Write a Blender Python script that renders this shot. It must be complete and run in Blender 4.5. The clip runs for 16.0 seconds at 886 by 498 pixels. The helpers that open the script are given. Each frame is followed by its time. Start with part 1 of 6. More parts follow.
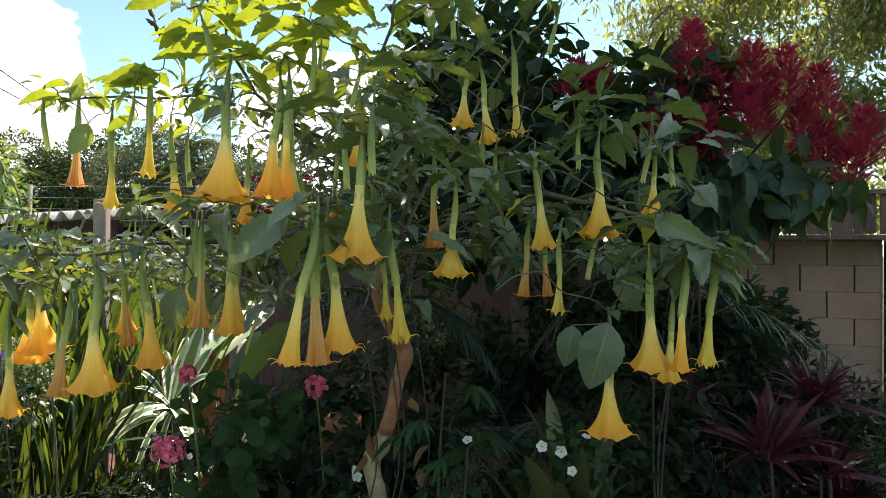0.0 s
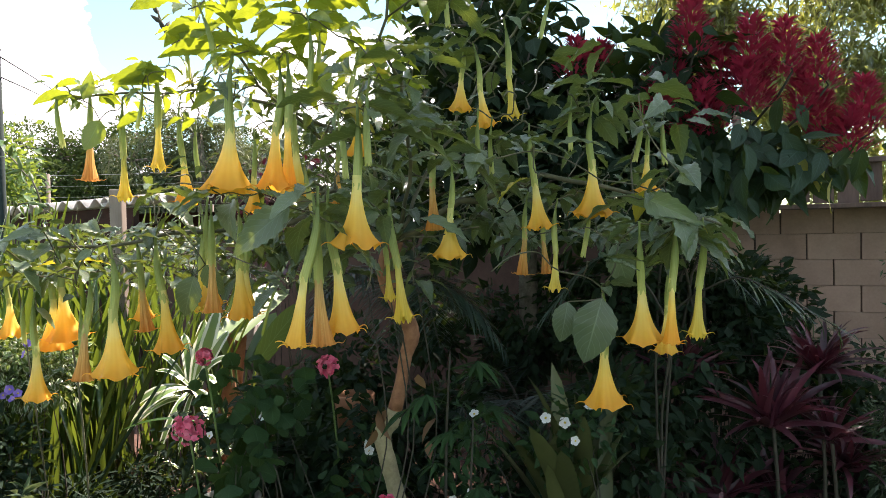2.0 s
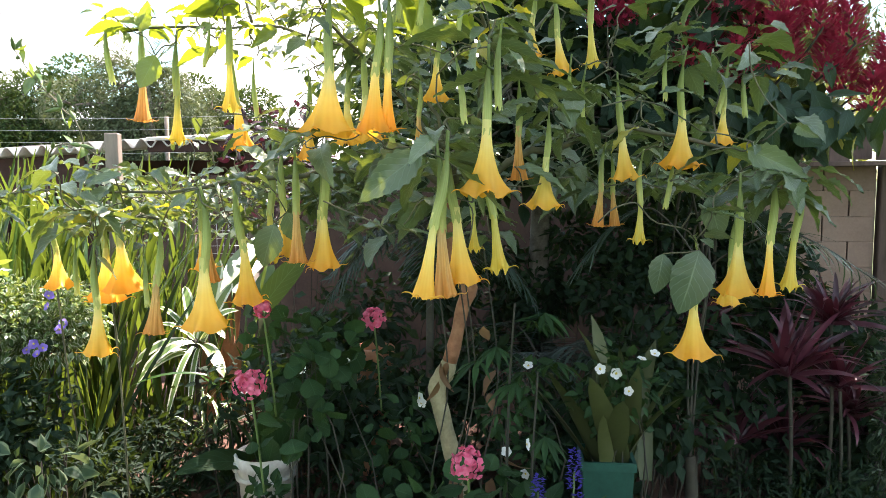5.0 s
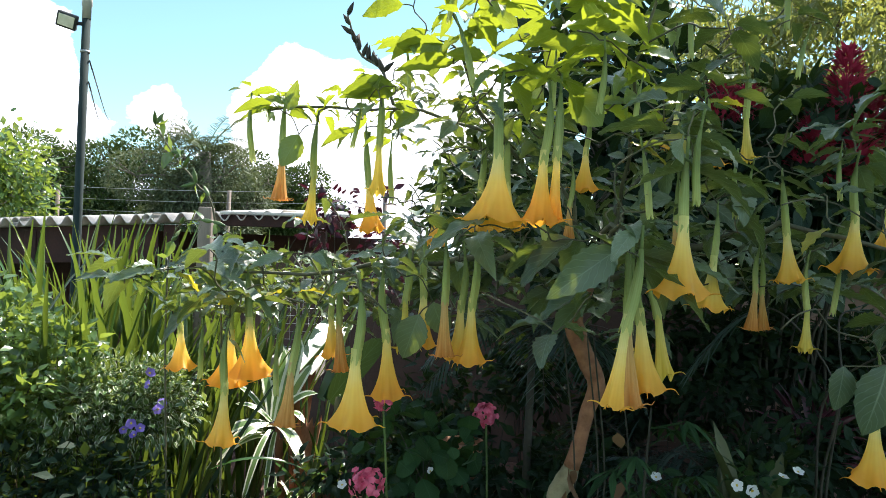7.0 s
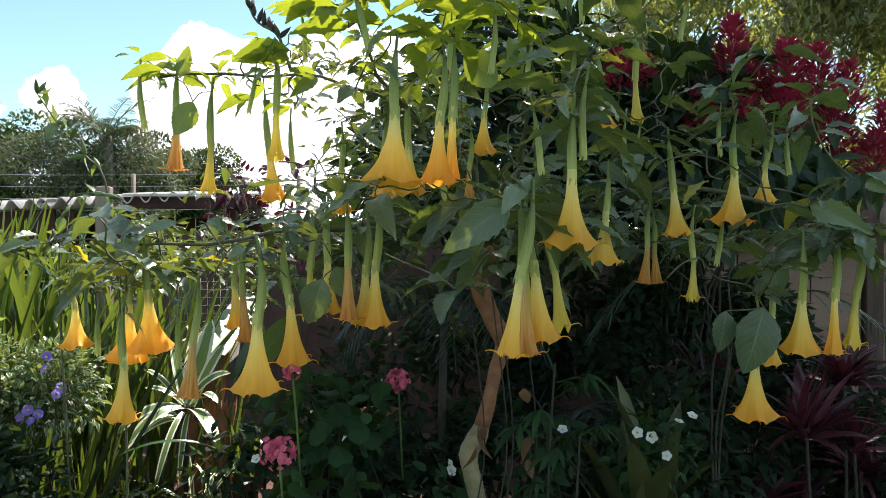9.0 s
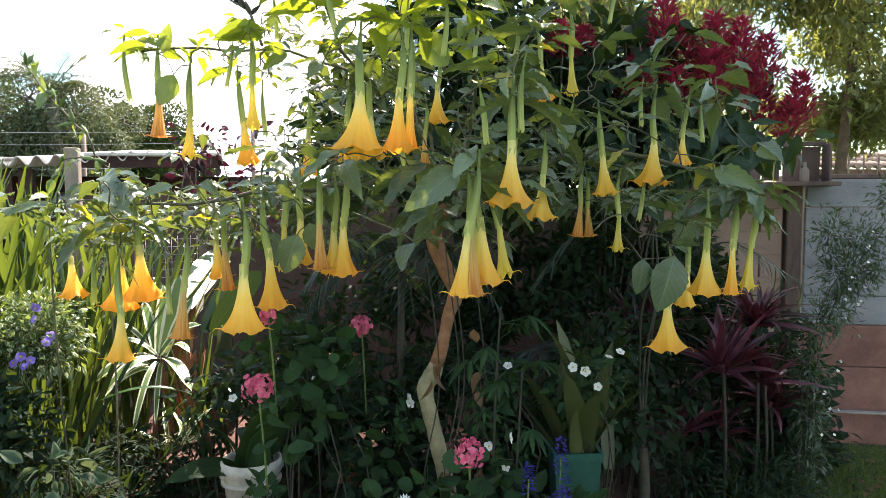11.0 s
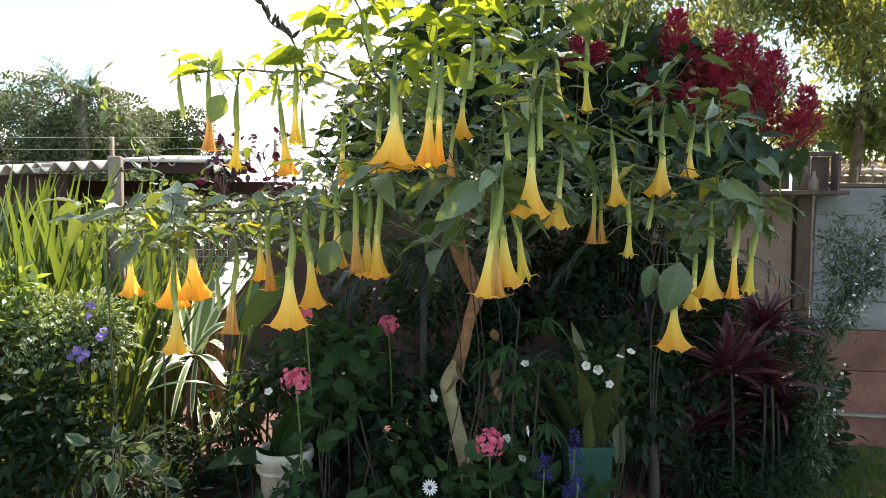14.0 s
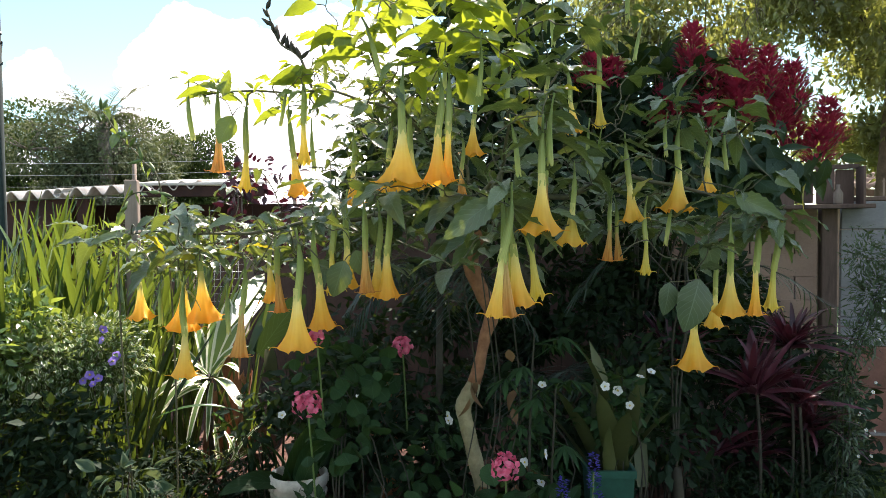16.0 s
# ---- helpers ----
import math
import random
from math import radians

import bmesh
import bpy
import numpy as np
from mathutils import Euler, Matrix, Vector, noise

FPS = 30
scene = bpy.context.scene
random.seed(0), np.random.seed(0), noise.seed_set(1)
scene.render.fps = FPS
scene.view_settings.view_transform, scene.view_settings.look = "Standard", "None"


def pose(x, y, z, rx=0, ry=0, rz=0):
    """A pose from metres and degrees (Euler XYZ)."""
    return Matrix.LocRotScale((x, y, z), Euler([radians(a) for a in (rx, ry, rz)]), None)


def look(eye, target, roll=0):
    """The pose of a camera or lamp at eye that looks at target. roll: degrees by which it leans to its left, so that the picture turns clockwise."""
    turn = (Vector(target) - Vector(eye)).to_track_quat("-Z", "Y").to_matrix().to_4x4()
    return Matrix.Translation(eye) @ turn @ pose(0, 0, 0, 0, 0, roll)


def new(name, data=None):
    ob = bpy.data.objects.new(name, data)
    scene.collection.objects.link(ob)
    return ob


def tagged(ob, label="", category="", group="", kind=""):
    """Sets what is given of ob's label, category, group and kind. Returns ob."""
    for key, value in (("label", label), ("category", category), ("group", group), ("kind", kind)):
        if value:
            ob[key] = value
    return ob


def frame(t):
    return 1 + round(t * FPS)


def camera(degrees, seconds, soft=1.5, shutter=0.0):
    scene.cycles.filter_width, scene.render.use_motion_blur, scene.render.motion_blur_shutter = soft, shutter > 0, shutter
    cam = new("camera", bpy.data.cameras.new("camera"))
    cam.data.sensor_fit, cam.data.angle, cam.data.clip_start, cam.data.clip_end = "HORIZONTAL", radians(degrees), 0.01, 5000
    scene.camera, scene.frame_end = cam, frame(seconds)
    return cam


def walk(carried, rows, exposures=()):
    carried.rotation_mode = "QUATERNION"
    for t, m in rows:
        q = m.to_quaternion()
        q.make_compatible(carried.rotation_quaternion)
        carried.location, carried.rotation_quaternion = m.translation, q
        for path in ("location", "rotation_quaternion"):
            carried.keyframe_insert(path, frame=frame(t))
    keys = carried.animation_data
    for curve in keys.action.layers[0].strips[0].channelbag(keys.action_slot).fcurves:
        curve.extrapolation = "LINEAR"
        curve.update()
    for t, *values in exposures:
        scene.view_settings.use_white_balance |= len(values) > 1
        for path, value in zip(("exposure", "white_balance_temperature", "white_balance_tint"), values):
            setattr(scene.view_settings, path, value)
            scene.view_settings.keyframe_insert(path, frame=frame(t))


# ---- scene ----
cam = camera(63.6, 16.0, soft=0.6)
PATH = [
    (0, (0.007, 0.008, 1.672), (-0.004, 1.808, 1.682), 0.3),
    (0.5, (-0.013, 0.013, 1.669), (-0.046, 1.812, 1.643), -1.0),
    (1, (-0.014, -0.006, 1.671), (-0.059, 1.793, 1.637), -1.0),
    (1.5, (-0.003, -0.019, 1.675), (-0.079, 1.778, 1.611), -1.5),
    (2, (0.051, -0.065, 1.689), (0.000, 1.733, 1.639), -1.3),
    (2.5, (0.070, -0.104, 1.697), (0.004, 1.694, 1.662), -0.9),
    (3, (0.068, -0.094, 1.687), (-0.079, 1.697, 1.570), -0.9),
    (3.5, (0.010, -0.094, 1.688), (0.026, 1.706, 1.624), 0.0),
    (4, (-0.101, -0.093, 1.684), (0.022, 1.700, 1.567), -1.9),
    (4.2, (-0.147, -0.082, 1.685), (-0.032, 1.706, 1.514), -1.4),
    (6.5, (-0.609, 0.096, 1.672), (-0.525, 1.892, 1.577), 0.3),
    (7, (-0.626, 0.110, 1.703), (-0.609, 1.909, 1.738), 2.0),
    (7.5, (-0.627, 0.112, 1.705), (-0.595, 1.904, 1.869), 2.3),
    (8, (-0.600, 0.095, 1.690), (-0.516, 1.891, 1.763), 1.6),
    (8.5, (-0.598, 0.106, 1.670), (-0.469, 1.901, 1.693), 0.2),
    (9, (-0.583, 0.090, 1.661), (-0.365, 1.877, 1.650), 0.0),
    (9.5, (-0.552, 0.061, 1.643), (-0.284, 1.841, 1.590), -0.5),
    (11.8, (-0.667, -0.277, 1.676), (-0.250, 1.466, 1.512), -0.4),
    (12, (-0.670, -0.292, 1.658), (-0.221, 1.443, 1.481), -0.9),
    (12.5, (-0.690, -0.303, 1.667), (-0.284, 1.443, 1.503), -0.5),
    (13, (-0.689, -0.297, 1.672), (-0.316, 1.461, 1.552), -0.1),
    (13.5, (-0.687, -0.321, 1.676), (-0.307, 1.435, 1.580), -0.2),
    (14, (-0.693, -0.346, 1.684), (-0.398, 1.427, 1.574), 0.1),
    (14.5, (-0.689, -0.348, 1.674), (-0.285, 1.405, 1.607), -0.2),
    (15, (-0.681, -0.349, 1.685), (-0.241, 1.394, 1.603), -0.1),
    (15.5, (-0.690, -0.355, 1.679), (-0.335, 1.408, 1.579), -1.0),
    (16, (-0.656, -0.310, 1.680), (-0.414, 1.473, 1.620), -0.7),
]
EXPOSE = [(0, 1.4, 6850, 21), (1.0, 1.74, 7100, 25), (2.4, 1.78, 7100, 25), (3.0, 1.66, 7100, 27), (3.5, 2.18, 7100, 27), (4.0, 2.34, 7050, 25), (6.3, 2.26, 6750, 21), (7.5, 0.92, 6200, 13), (8.5, 0.80, 6450, 17), (9.0, 1.32, 6600, 19), (9.5, 1.5, 6700, 21), (11.8, 2.2, 6950, 25), (13.0, 2.18, 6950, 25), (14.0, 1.92, 7000, 25), (14.5, 1.65, 7050, 25), (16.0, 1.66, 6900, 23)]
walk(cam, [(t, look(eye, target, roll)) for t, eye, target, roll in PATH], EXPOSE)

# ---- light ----
SUN_AZ, SUN_EL = radians(32), radians(52)      # azimuth from +y towards +x, elevation
SUN_DIR = Vector((math.sin(SUN_AZ) * math.cos(SUN_EL), math.cos(SUN_AZ) * math.cos(SUN_EL), math.sin(SUN_EL)))
sun_data = bpy.data.lights.new("sun", "SUN")
sun_data.energy, sun_data.angle, sun_data.color = 5.0, radians(0.53), (1.0, 0.94, 0.84)
sun = new("sun", sun_data)
sun.matrix_world = look((0, 0, 30), Vector((0, 0, 30)) - SUN_DIR)

world = bpy.data.worlds.new("sky")
scene.world = world
world.use_nodes = True
wt = world.node_tree
wt.nodes.clear()
w_out = wt.nodes.new("ShaderNodeOutputWorld")
w_bg = wt.nodes.new("ShaderNodeBackground")
w_sky = wt.nodes.new("ShaderNodeTexSky")
w_sky.sky_type, w_sky.sun_disc = "NISHITA", False
w_sky.sun_elevation, w_sky.sun_rotation = SUN_EL, SUN_AZ
w_sky.air_density, w_sky.dust_density, w_sky.ozone_density = 1.0, 0.15, 0.1
w_geo = wt.nodes.new("ShaderNodeTexCoord")
w_map = wt.nodes.new("ShaderNodeMapping")
w_map.inputs["Location"].default_value = (0.35, 0.1, 0.0)
w_map.inputs["Scale"].default_value = (2.2, 2.2, 4.0)
w_noise = wt.nodes.new("ShaderNodeTexNoise")
w_noise.inputs["Scale"].default_value, w_noise.inputs["Detail"].default_value, w_noise.inputs["Roughness"].default_value = 3.2, 8.0, 0.6
w_ramp = wt.nodes.new("ShaderNodeValToRGB")
w_ramp.color_ramp.elements[0].position, w_ramp.color_ramp.elements[1].position = 0.53, 0.60
w_mix = wt.nodes.new("ShaderNodeMixRGB")
w_mix.inputs["Color2"].default_value = (11.8, 12.4, 13.4, 1)
w_bg.inputs["Strength"].default_value = 0.078
wt.links.new(w_geo.outputs["Generated"], w_map.inputs["Vector"])
wt.links.new(w_map.outputs["Vector"], w_noise.inputs["Vector"])
# cumulus banks and blue gaps: azimuth from +y towards +x, elevation, reach in degrees, weight
SKY_BANKS = [(-31, 12, 7, 0.4), (-34, 9, 9, 0.4), (-28.5, 8, 5, 0.3), (-21.4, 10.4, 3.6, 0.32), (-13, 11, 6, 0.4), (-7.5, 11, 8, 0.4), (-1, 7, 12, 0.4), (-10, 4, 8, 0.3), (-12, 15, 3, 0.16),
             (-21, 20, 10, -0.4), (-8, 21, 8, -0.4), (-24.8, 13.5, 4, -0.35), (-17.6, 14.6, 4, -0.3), (11, 19, 9, -0.3), (-17.6, 9.5, 2.2, -0.2), (27, 13, 16, -0.3), (-32, 22, 9, -0.35)]
w_sum = w_noise.outputs["Fac"]
for az, el, reach, weight in SKY_BANKS:
    w_far = wt.nodes.new("ShaderNodeVectorMath")
    w_far.operation = "DISTANCE"
    w_far.inputs[1].default_value = (math.sin(radians(az)) * math.cos(radians(el)), math.cos(radians(az)) * math.cos(radians(el)), math.sin(radians(el)))
    wt.links.new(w_geo.outputs["Generated"], w_far.inputs[0])
    w_range = wt.nodes.new("ShaderNodeMapRange")
    w_range.interpolation_type = "SMOOTHSTEP"
    for key, value in zip(("From Min", "From Max", "To Min", "To Max"), (0.0, radians(reach), weight, 0.0)):
        w_range.inputs[key].default_value = value
    wt.links.new(w_far.outputs["Value"], w_range.inputs["Value"])
    w_add = wt.nodes.new("ShaderNodeMath")
    wt.links.new(w_sum, w_add.inputs[0])
    wt.links.new(w_range.outputs["Result"], w_add.inputs[1])
    w_sum = w_add.outputs[0]
wt.links.new(w_sum, w_ramp.inputs["Fac"])
wt.links.new(w_ramp.outputs["Color"], w_mix.inputs["Fac"])
w_tint = wt.nodes.new("ShaderNodeMixRGB")
w_tint.blend_type = "MULTIPLY"
w_tint.inputs["Fac"].default_value, w_tint.inputs["Color2"].default_value = 1.0, (0.93, 1.16, 1.02, 1)
wt.links.new(w_sky.outputs["Color"], w_tint.inputs["Color1"])
wt.links.new(w_tint.outputs["Color"], w_mix.inputs["Color1"])
wt.links.new(w_mix.outputs["Color"], w_bg.inputs["Color"])
wt.links.new(w_bg.outputs["Background"], w_out.inputs["Surface"])


# ---- materials ----
def nodes(name):
    m = bpy.data.materials.new(name)
    m.use_nodes = True
    t = m.node_tree
    t.nodes.clear()
    return m, t, t.nodes.new("ShaderNodeOutputMaterial")


def node(t, kind, links=(), **values):
    n = t.nodes.new(kind)
    for k, v in values.items():
        n.inputs[k.replace("_", " ")].default_value = v
    for k, out in links:
        t.links.new(out, n.inputs[k])
    return n


def ramp(t, fac, stops):
    n = t.nodes.new("ShaderNodeValToRGB")
    e = n.color_ramp.elements
    while len(e) < len(stops):
        e.new(0.5)
    for el, (p, c) in zip(e, stops):
        el.position, el.color = p, (*c, 1)
    t.links.new(fac, n.inputs["Fac"])
    return n.outputs["Color"]


def maths(t, op, a, b):
    n = t.nodes.new("ShaderNodeMath")
    n.operation = op
    for i, v in enumerate((a, b)):
        if isinstance(v, (int, float)):
            n.inputs[i].default_value = v
        else:
            t.links.new(v, n.inputs[i])
    return n.outputs[0]


def rgb_mix(t, fac, a, b, how="MIX"):
    n = t.nodes.new("ShaderNodeMixRGB")
    n.blend_type = how
    for i, v in enumerate((fac, a, b)):
        if isinstance(v, (int, float)):
            n.inputs[i].default_value = v
        elif isinstance(v, tuple):
            n.inputs[i].default_value = (*v, 1)
        else:
            t.links.new(v, n.inputs[i])
    return n.outputs[0]


def leaf_material(name, dark, light, lit, gloss=0.38, through_share=0.4, veins=0.0, edge=None, blotch=None, scale=30, spec=0.5, sheen=0.0):
    """Thin leaf: reflects dark..light by leaf, passes `lit` where the sun is behind it."""
    m, t, out = nodes(name)
    info, geo, tc = t.nodes.new("ShaderNodeObjectInfo"), t.nodes.new("ShaderNodeNewGeometry"), t.nodes.new("ShaderNodeTexCoord")
    rnd = maths(t, "FRACT", maths(t, "ADD", info.outputs["Random"], geo.outputs["Random Per Island"]), 0)
    n1 = node(t, "ShaderNodeTexNoise", [("Vector", geo.outputs["Position"])], Scale=scale, Detail=4.0)
    mixv = maths(t, "ADD", maths(t, "MULTIPLY", rnd, 0.75), maths(t, "MULTIPLY", n1.outputs["Fac"], 0.3))
    col = ramp(t, mixv, [(0.15, dark), (0.95, light)])
    tcol = rgb_mix(t, maths(t, "MULTIPLY", rnd, 0.55), lit, tuple(c * 0.62 for c in lit))
    if blotch:
        n2 = node(t, "ShaderNodeTexNoise", [("Vector", geo.outputs["Position"])], Scale=scale * 0.7, Detail=2.0)
        b = ramp(t, n2.outputs["Fac"], [(0.60, (0, 0, 0)), (0.68, (1, 1, 1))])
        col = rgb_mix(t, b, col, blotch)
    height = n1.outputs["Fac"]
    if veins or edge:
        sep = node(t, "ShaderNodeSeparateXYZ", [("Vector", tc.outputs["UV"])])
        u, v = sep.outputs["X"], sep.outputs["Y"]
        side = maths(t, "ABSOLUTE", maths(t, "SUBTRACT", u, 0.5), 0)
        if veins:
            mid = ramp(t, side, [(0.0, (1, 1, 1)), (0.03, (0, 0, 0))])
            w = maths(t, "FRACT", maths(t, "SUBTRACT", maths(t, "MULTIPLY", v, 8.0), maths(t, "MULTIPLY", side, 5.0)), 0)
            rib = ramp(t, w, [(0.0, (1, 1, 1)), (0.10, (0, 0, 0)), (0.90, (0, 0, 0)), (1.0, (1, 1, 1))])
            vein = maths(t, "MAXIMUM", mid, maths(t, "MULTIPLY", rib, 0.6))
            col = rgb_mix(t, maths(t, "MULTIPLY", vein, veins), col, tuple(min(1, c * 1.9 + 0.03) for c in light))
            tcol = rgb_mix(t, maths(t, "MULTIPLY", vein, veins * 0.8), tcol, tuple(c * 0.55 for c in lit))
            height = maths(t, "SUBTRACT", height, vein)
        if edge:
            band = maths(t, "ADD", side, maths(t, "MULTIPLY", n1.outputs["Fac"], 0.2))
            col = rgb_mix(t, ramp(t, band, [(0.36, (0, 0, 0)), (0.42, (1, 1, 1))]), col, edge)
    bump = node(t, "ShaderNodeBump", [("Height", height)], Strength=0.25, Distance=0.004)
    p = node(t, "ShaderNodeBsdfPrincipled", [("Base Color", col), ("Normal", bump.outputs[0])], Roughness=gloss, Specular_IOR_Level=spec, Sheen_Weight=sheen)
    tr = node(t, "ShaderNodeBsdfTranslucent", [("Color", tcol)])
    mix = node(t, "ShaderNodeMixShader", [(1, p.outputs[0]), (2, tr.outputs[0])], Fac=through_share)
    t.links.new(mix.outputs[0], out.inputs["Surface"])
    return m


def rough_material(name, c1, c2, scale=8.0, rough=0.85, bump=0.4, depth=0.01, c3=None, metal=0.0, fine=60.0, stretch=(1, 1, 1)):
    """Matt surface with stains at one scale and grain at another."""
    m, t, out = nodes(name)
    geo = t.nodes.new("ShaderNodeNewGeometry")
    info = t.nodes.new("ShaderNodeObjectInfo")
    mp = node(t, "ShaderNodeMapping", [("Vector", geo.outputs["Position"])])
    mp.inputs["Scale"].default_value = stretch
    a = node(t, "ShaderNodeTexNoise", [("Vector", mp.outputs[0])], Scale=scale, Detail=6.0, Roughness=0.6)
    b = node(t, "ShaderNodeTexNoise", [("Vector", mp.outputs[0])], Scale=fine, Detail=4.0, Roughness=0.7)
    f = maths(t, "ADD", maths(t, "MULTIPLY", a.outputs["Fac"], 0.7), maths(t, "MULTIPLY", b.outputs["Fac"], 0.3))
    f = maths(t, "ADD", f, maths(t, "MULTIPLY", maths(t, "SUBTRACT", info.outputs["Random"], 0.5), 0.12))
    stops = [(0.35, c1), (0.65, c2)] if c3 is None else [(0.3, c1), (0.55, c2), (0.72, c3)]
    col = ramp(t, f, stops)
    bp = node(t, "ShaderNodeBump", [("Height", f)], Strength=bump, Distance=depth)
    p = node(t, "ShaderNodeBsdfPrincipled", [("Base Color", col), ("Normal", bp.outputs[0])], Roughness=rough, Metallic=metal)
    t.links.new(p.outputs[0], out.inputs["Surface"])
    return m


def petal_material(name, stops, through_share=0.45, streak=0.25, rough=0.5, lit=None):
    """Petal whose pigment runs along its length (UV v: 0 at the throat, 1 at the lip)."""
    m, t, out = nodes(name)
    tc, info, geo = t.nodes.new("ShaderNodeTexCoord"), t.nodes.new("ShaderNodeObjectInfo"), t.nodes.new("ShaderNodeNewGeometry")
    sep = node(t, "ShaderNodeSeparateXYZ", [("Vector", tc.outputs["UV"])])
    n1 = node(t, "ShaderNodeTexNoise", [("Vector", geo.outputs["Position"])], Scale=45.0, Detail=4.0)
    v = maths(t, "ADD", sep.outputs["Y"], maths(t, "MULTIPLY", maths(t, "SUBTRACT", info.outputs["Random"], 0.5), 0.22))
    v = maths(t, "ADD", v, maths(t, "MULTIPLY", maths(t, "SUBTRACT", n1.outputs["Fac"], 0.5), 0.18))
    col = ramp(t, v, stops)
    st = maths(t, "SINE", maths(t, "MULTIPLY", sep.outputs["X"], 94.0), 0)
    st = maths(t, "MULTIPLY", maths(t, "ADD", st, 1.0), 0.5 * streak)
    col = rgb_mix(t, st, col, rgb_mix(t, 1.0, col, (0.80, 0.62, 0.40), "MULTIPLY"))
    bp = node(t, "ShaderNodeBump", [("Height", st)], Strength=0.3, Distance=0.003)
    p = node(t, "ShaderNodeBsdfPrincipled", [("Base Color", col), ("Normal", bp.outputs[0])], Roughness=rough)
    tr = node(t, "ShaderNodeBsdfTranslucent", [("Color", col)])
    mix = node(t, "ShaderNodeMixShader", [(1, p.outputs[0]), (2, tr.outputs[0])], Fac=through_share)
    t.links.new(mix.outputs[0], out.inputs["Surface"])
    return m


LEAF_TRUMPET = leaf_material("trumpet_leaf", (0.034, 0.062, 0.042), (0.115, 0.165, 0.090), (0.42, 0.54, 0.06), 0.30, 0.15, 0.45, spec=0.45, sheen=0.02)
# sunlit copy of the trumpet leaf: sun on the top is put into its colour
LEAF_TOP_LIT = leaf_material("top_lit_trumpet_leaf", (0.055, 0.105, 0.035), (0.13, 0.20, 0.075), (0.52, 0.62, 0.03), 0.36, 0.36, 0.45)
LEAF_TRUMPET_OLD = leaf_material("yellowing_trumpet_leaf", (0.16, 0.17, 0.03), (0.30, 0.28, 0.05), (0.6, 0.5, 0.03), 0.45, 0.4, 0.4)
# near-black leaf: the shade under the tree is put into this colour
LEAF_DARK_SHADE = leaf_material("dark_shade_leaf", (0.006, 0.016, 0.010), (0.017, 0.038, 0.021), (0.18, 0.28, 0.03), 0.6, 0.10, 0.3, spec=0.10)
LEAF_CLOAK = leaf_material("cloak_leaf", (0.010, 0.030, 0.020), (0.030, 0.065, 0.038), (0.24, 0.34, 0.03), 0.5, 0.16, 0.5, spec=0.22)
LEAF_GUM = leaf_material("gum_leaf", (0.040, 0.055, 0.034), (0.13, 0.15, 0.085), (0.52, 0.56, 0.10), 0.30, 0.34)
LEAF_FAR = leaf_material("far_leaf", (0.022, 0.046, 0.018), (0.075, 0.115, 0.04), (0.18, 0.27, 0.04), 0.75, 0.12, scale=1.5, spec=0.1)
LEAF_FAR_GREY = leaf_material("far_grey_leaf", (0.055, 0.078, 0.048), (0.15, 0.185, 0.11), (0.24, 0.28, 0.09), 0.7, 0.15, scale=3, spec=0.15)
LEAF_BRIGHT = leaf_material("bright_leaf", (0.032, 0.075, 0.028), (0.11, 0.19, 0.068), (0.46, 0.60, 0.07), 0.2, 0.26, spec=0.7)
LEAF_SWORD = leaf_material("sword_leaf", (0.006, 0.022, 0.008), (0.050, 0.115, 0.030), (0.42, 0.58, 0.06), 0.16, 0.14, scale=8)
# real cream edge, whitened further to stand in for sun glare
LEAF_CREAM = leaf_material("cream_edged_leaf", (0.05, 0.12, 0.03), (0.14, 0.24, 0.07), (0.5, 0.6, 0.16), 0.24, 0.14, edge=(0.76, 0.78, 0.58), scale=14)
LEAF_JASMINE = leaf_material("jasmine_leaf", (0.020, 0.042, 0.024), (0.065, 0.105, 0.062), (0.28, 0.36, 0.10), 0.24, 0.15)
LEAF_PALE_EDGE = leaf_material("pale_edged_leaf", (0.022, 0.058, 0.024), (0.10, 0.165, 0.06), (0.42, 0.54, 0.10), 0.20, 0.22, edge=(0.42, 0.46, 0.32), scale=20)
# lightened so the leaf colour itself carries the sun's white glare
LEAF_BROAD = leaf_material("broad_strap_leaf", (0.10, 0.17, 0.06), (0.26, 0.36, 0.17), (0.5, 0.62, 0.12), 0.22, 0.12, scale=6)
LEAF_GREYGREEN = leaf_material("grey_edged_leaf", (0.014, 0.038, 0.022), (0.034, 0.075, 0.04), (0.25, 0.34, 0.12), 0.55, 0.15, edge=(0.085, 0.125, 0.07), scale=20, spec=0.25)
LAWN = rough_material("lawn_turf", (0.018, 0.04, 0.012), (0.05, 0.085, 0.022), 9, 0.95, 0.9, 0.03, (0.085, 0.11, 0.03), fine=140.0)
LEAF_RED = leaf_material("red_cordyline_leaf", (0.018, 0.009, 0.014), (0.105, 0.026, 0.040), (0.42, 0.05, 0.08), 0.38, 0.12, scale=10)
LEAF_PURPLE = leaf_material("purple_leaf", (0.012, 0.006, 0.010), (0.045, 0.012, 0.022), (0.14, 0.014, 0.035), 0.4, 0.14)
LEAF_GERANIUM = leaf_material("geranium_leaf", (0.008, 0.027, 0.011), (0.025, 0.068, 0.026), (0.20, 0.34, 0.05), 0.6, 0.12, 0.35, spec=0.12)
LEAF_PALM = leaf_material("palm_leaflet", (0.012, 0.030, 0.024), (0.045, 0.080, 0.062), (0.16, 0.24, 0.06), 0.4, 0.10, scale=10, spec=0.3)
LEAF_DRY = leaf_material("dry_leaf", (0.10, 0.05, 0.026), (0.24, 0.14, 0.07), (0.3, 0.16, 0.06), 0.7, 0.2)
LEAF_OLIVE = leaf_material("olive_leaf", (0.03, 0.042, 0.012), (0.075, 0.09, 0.028), (0.2, 0.26, 0.05), 0.6, 0.08)
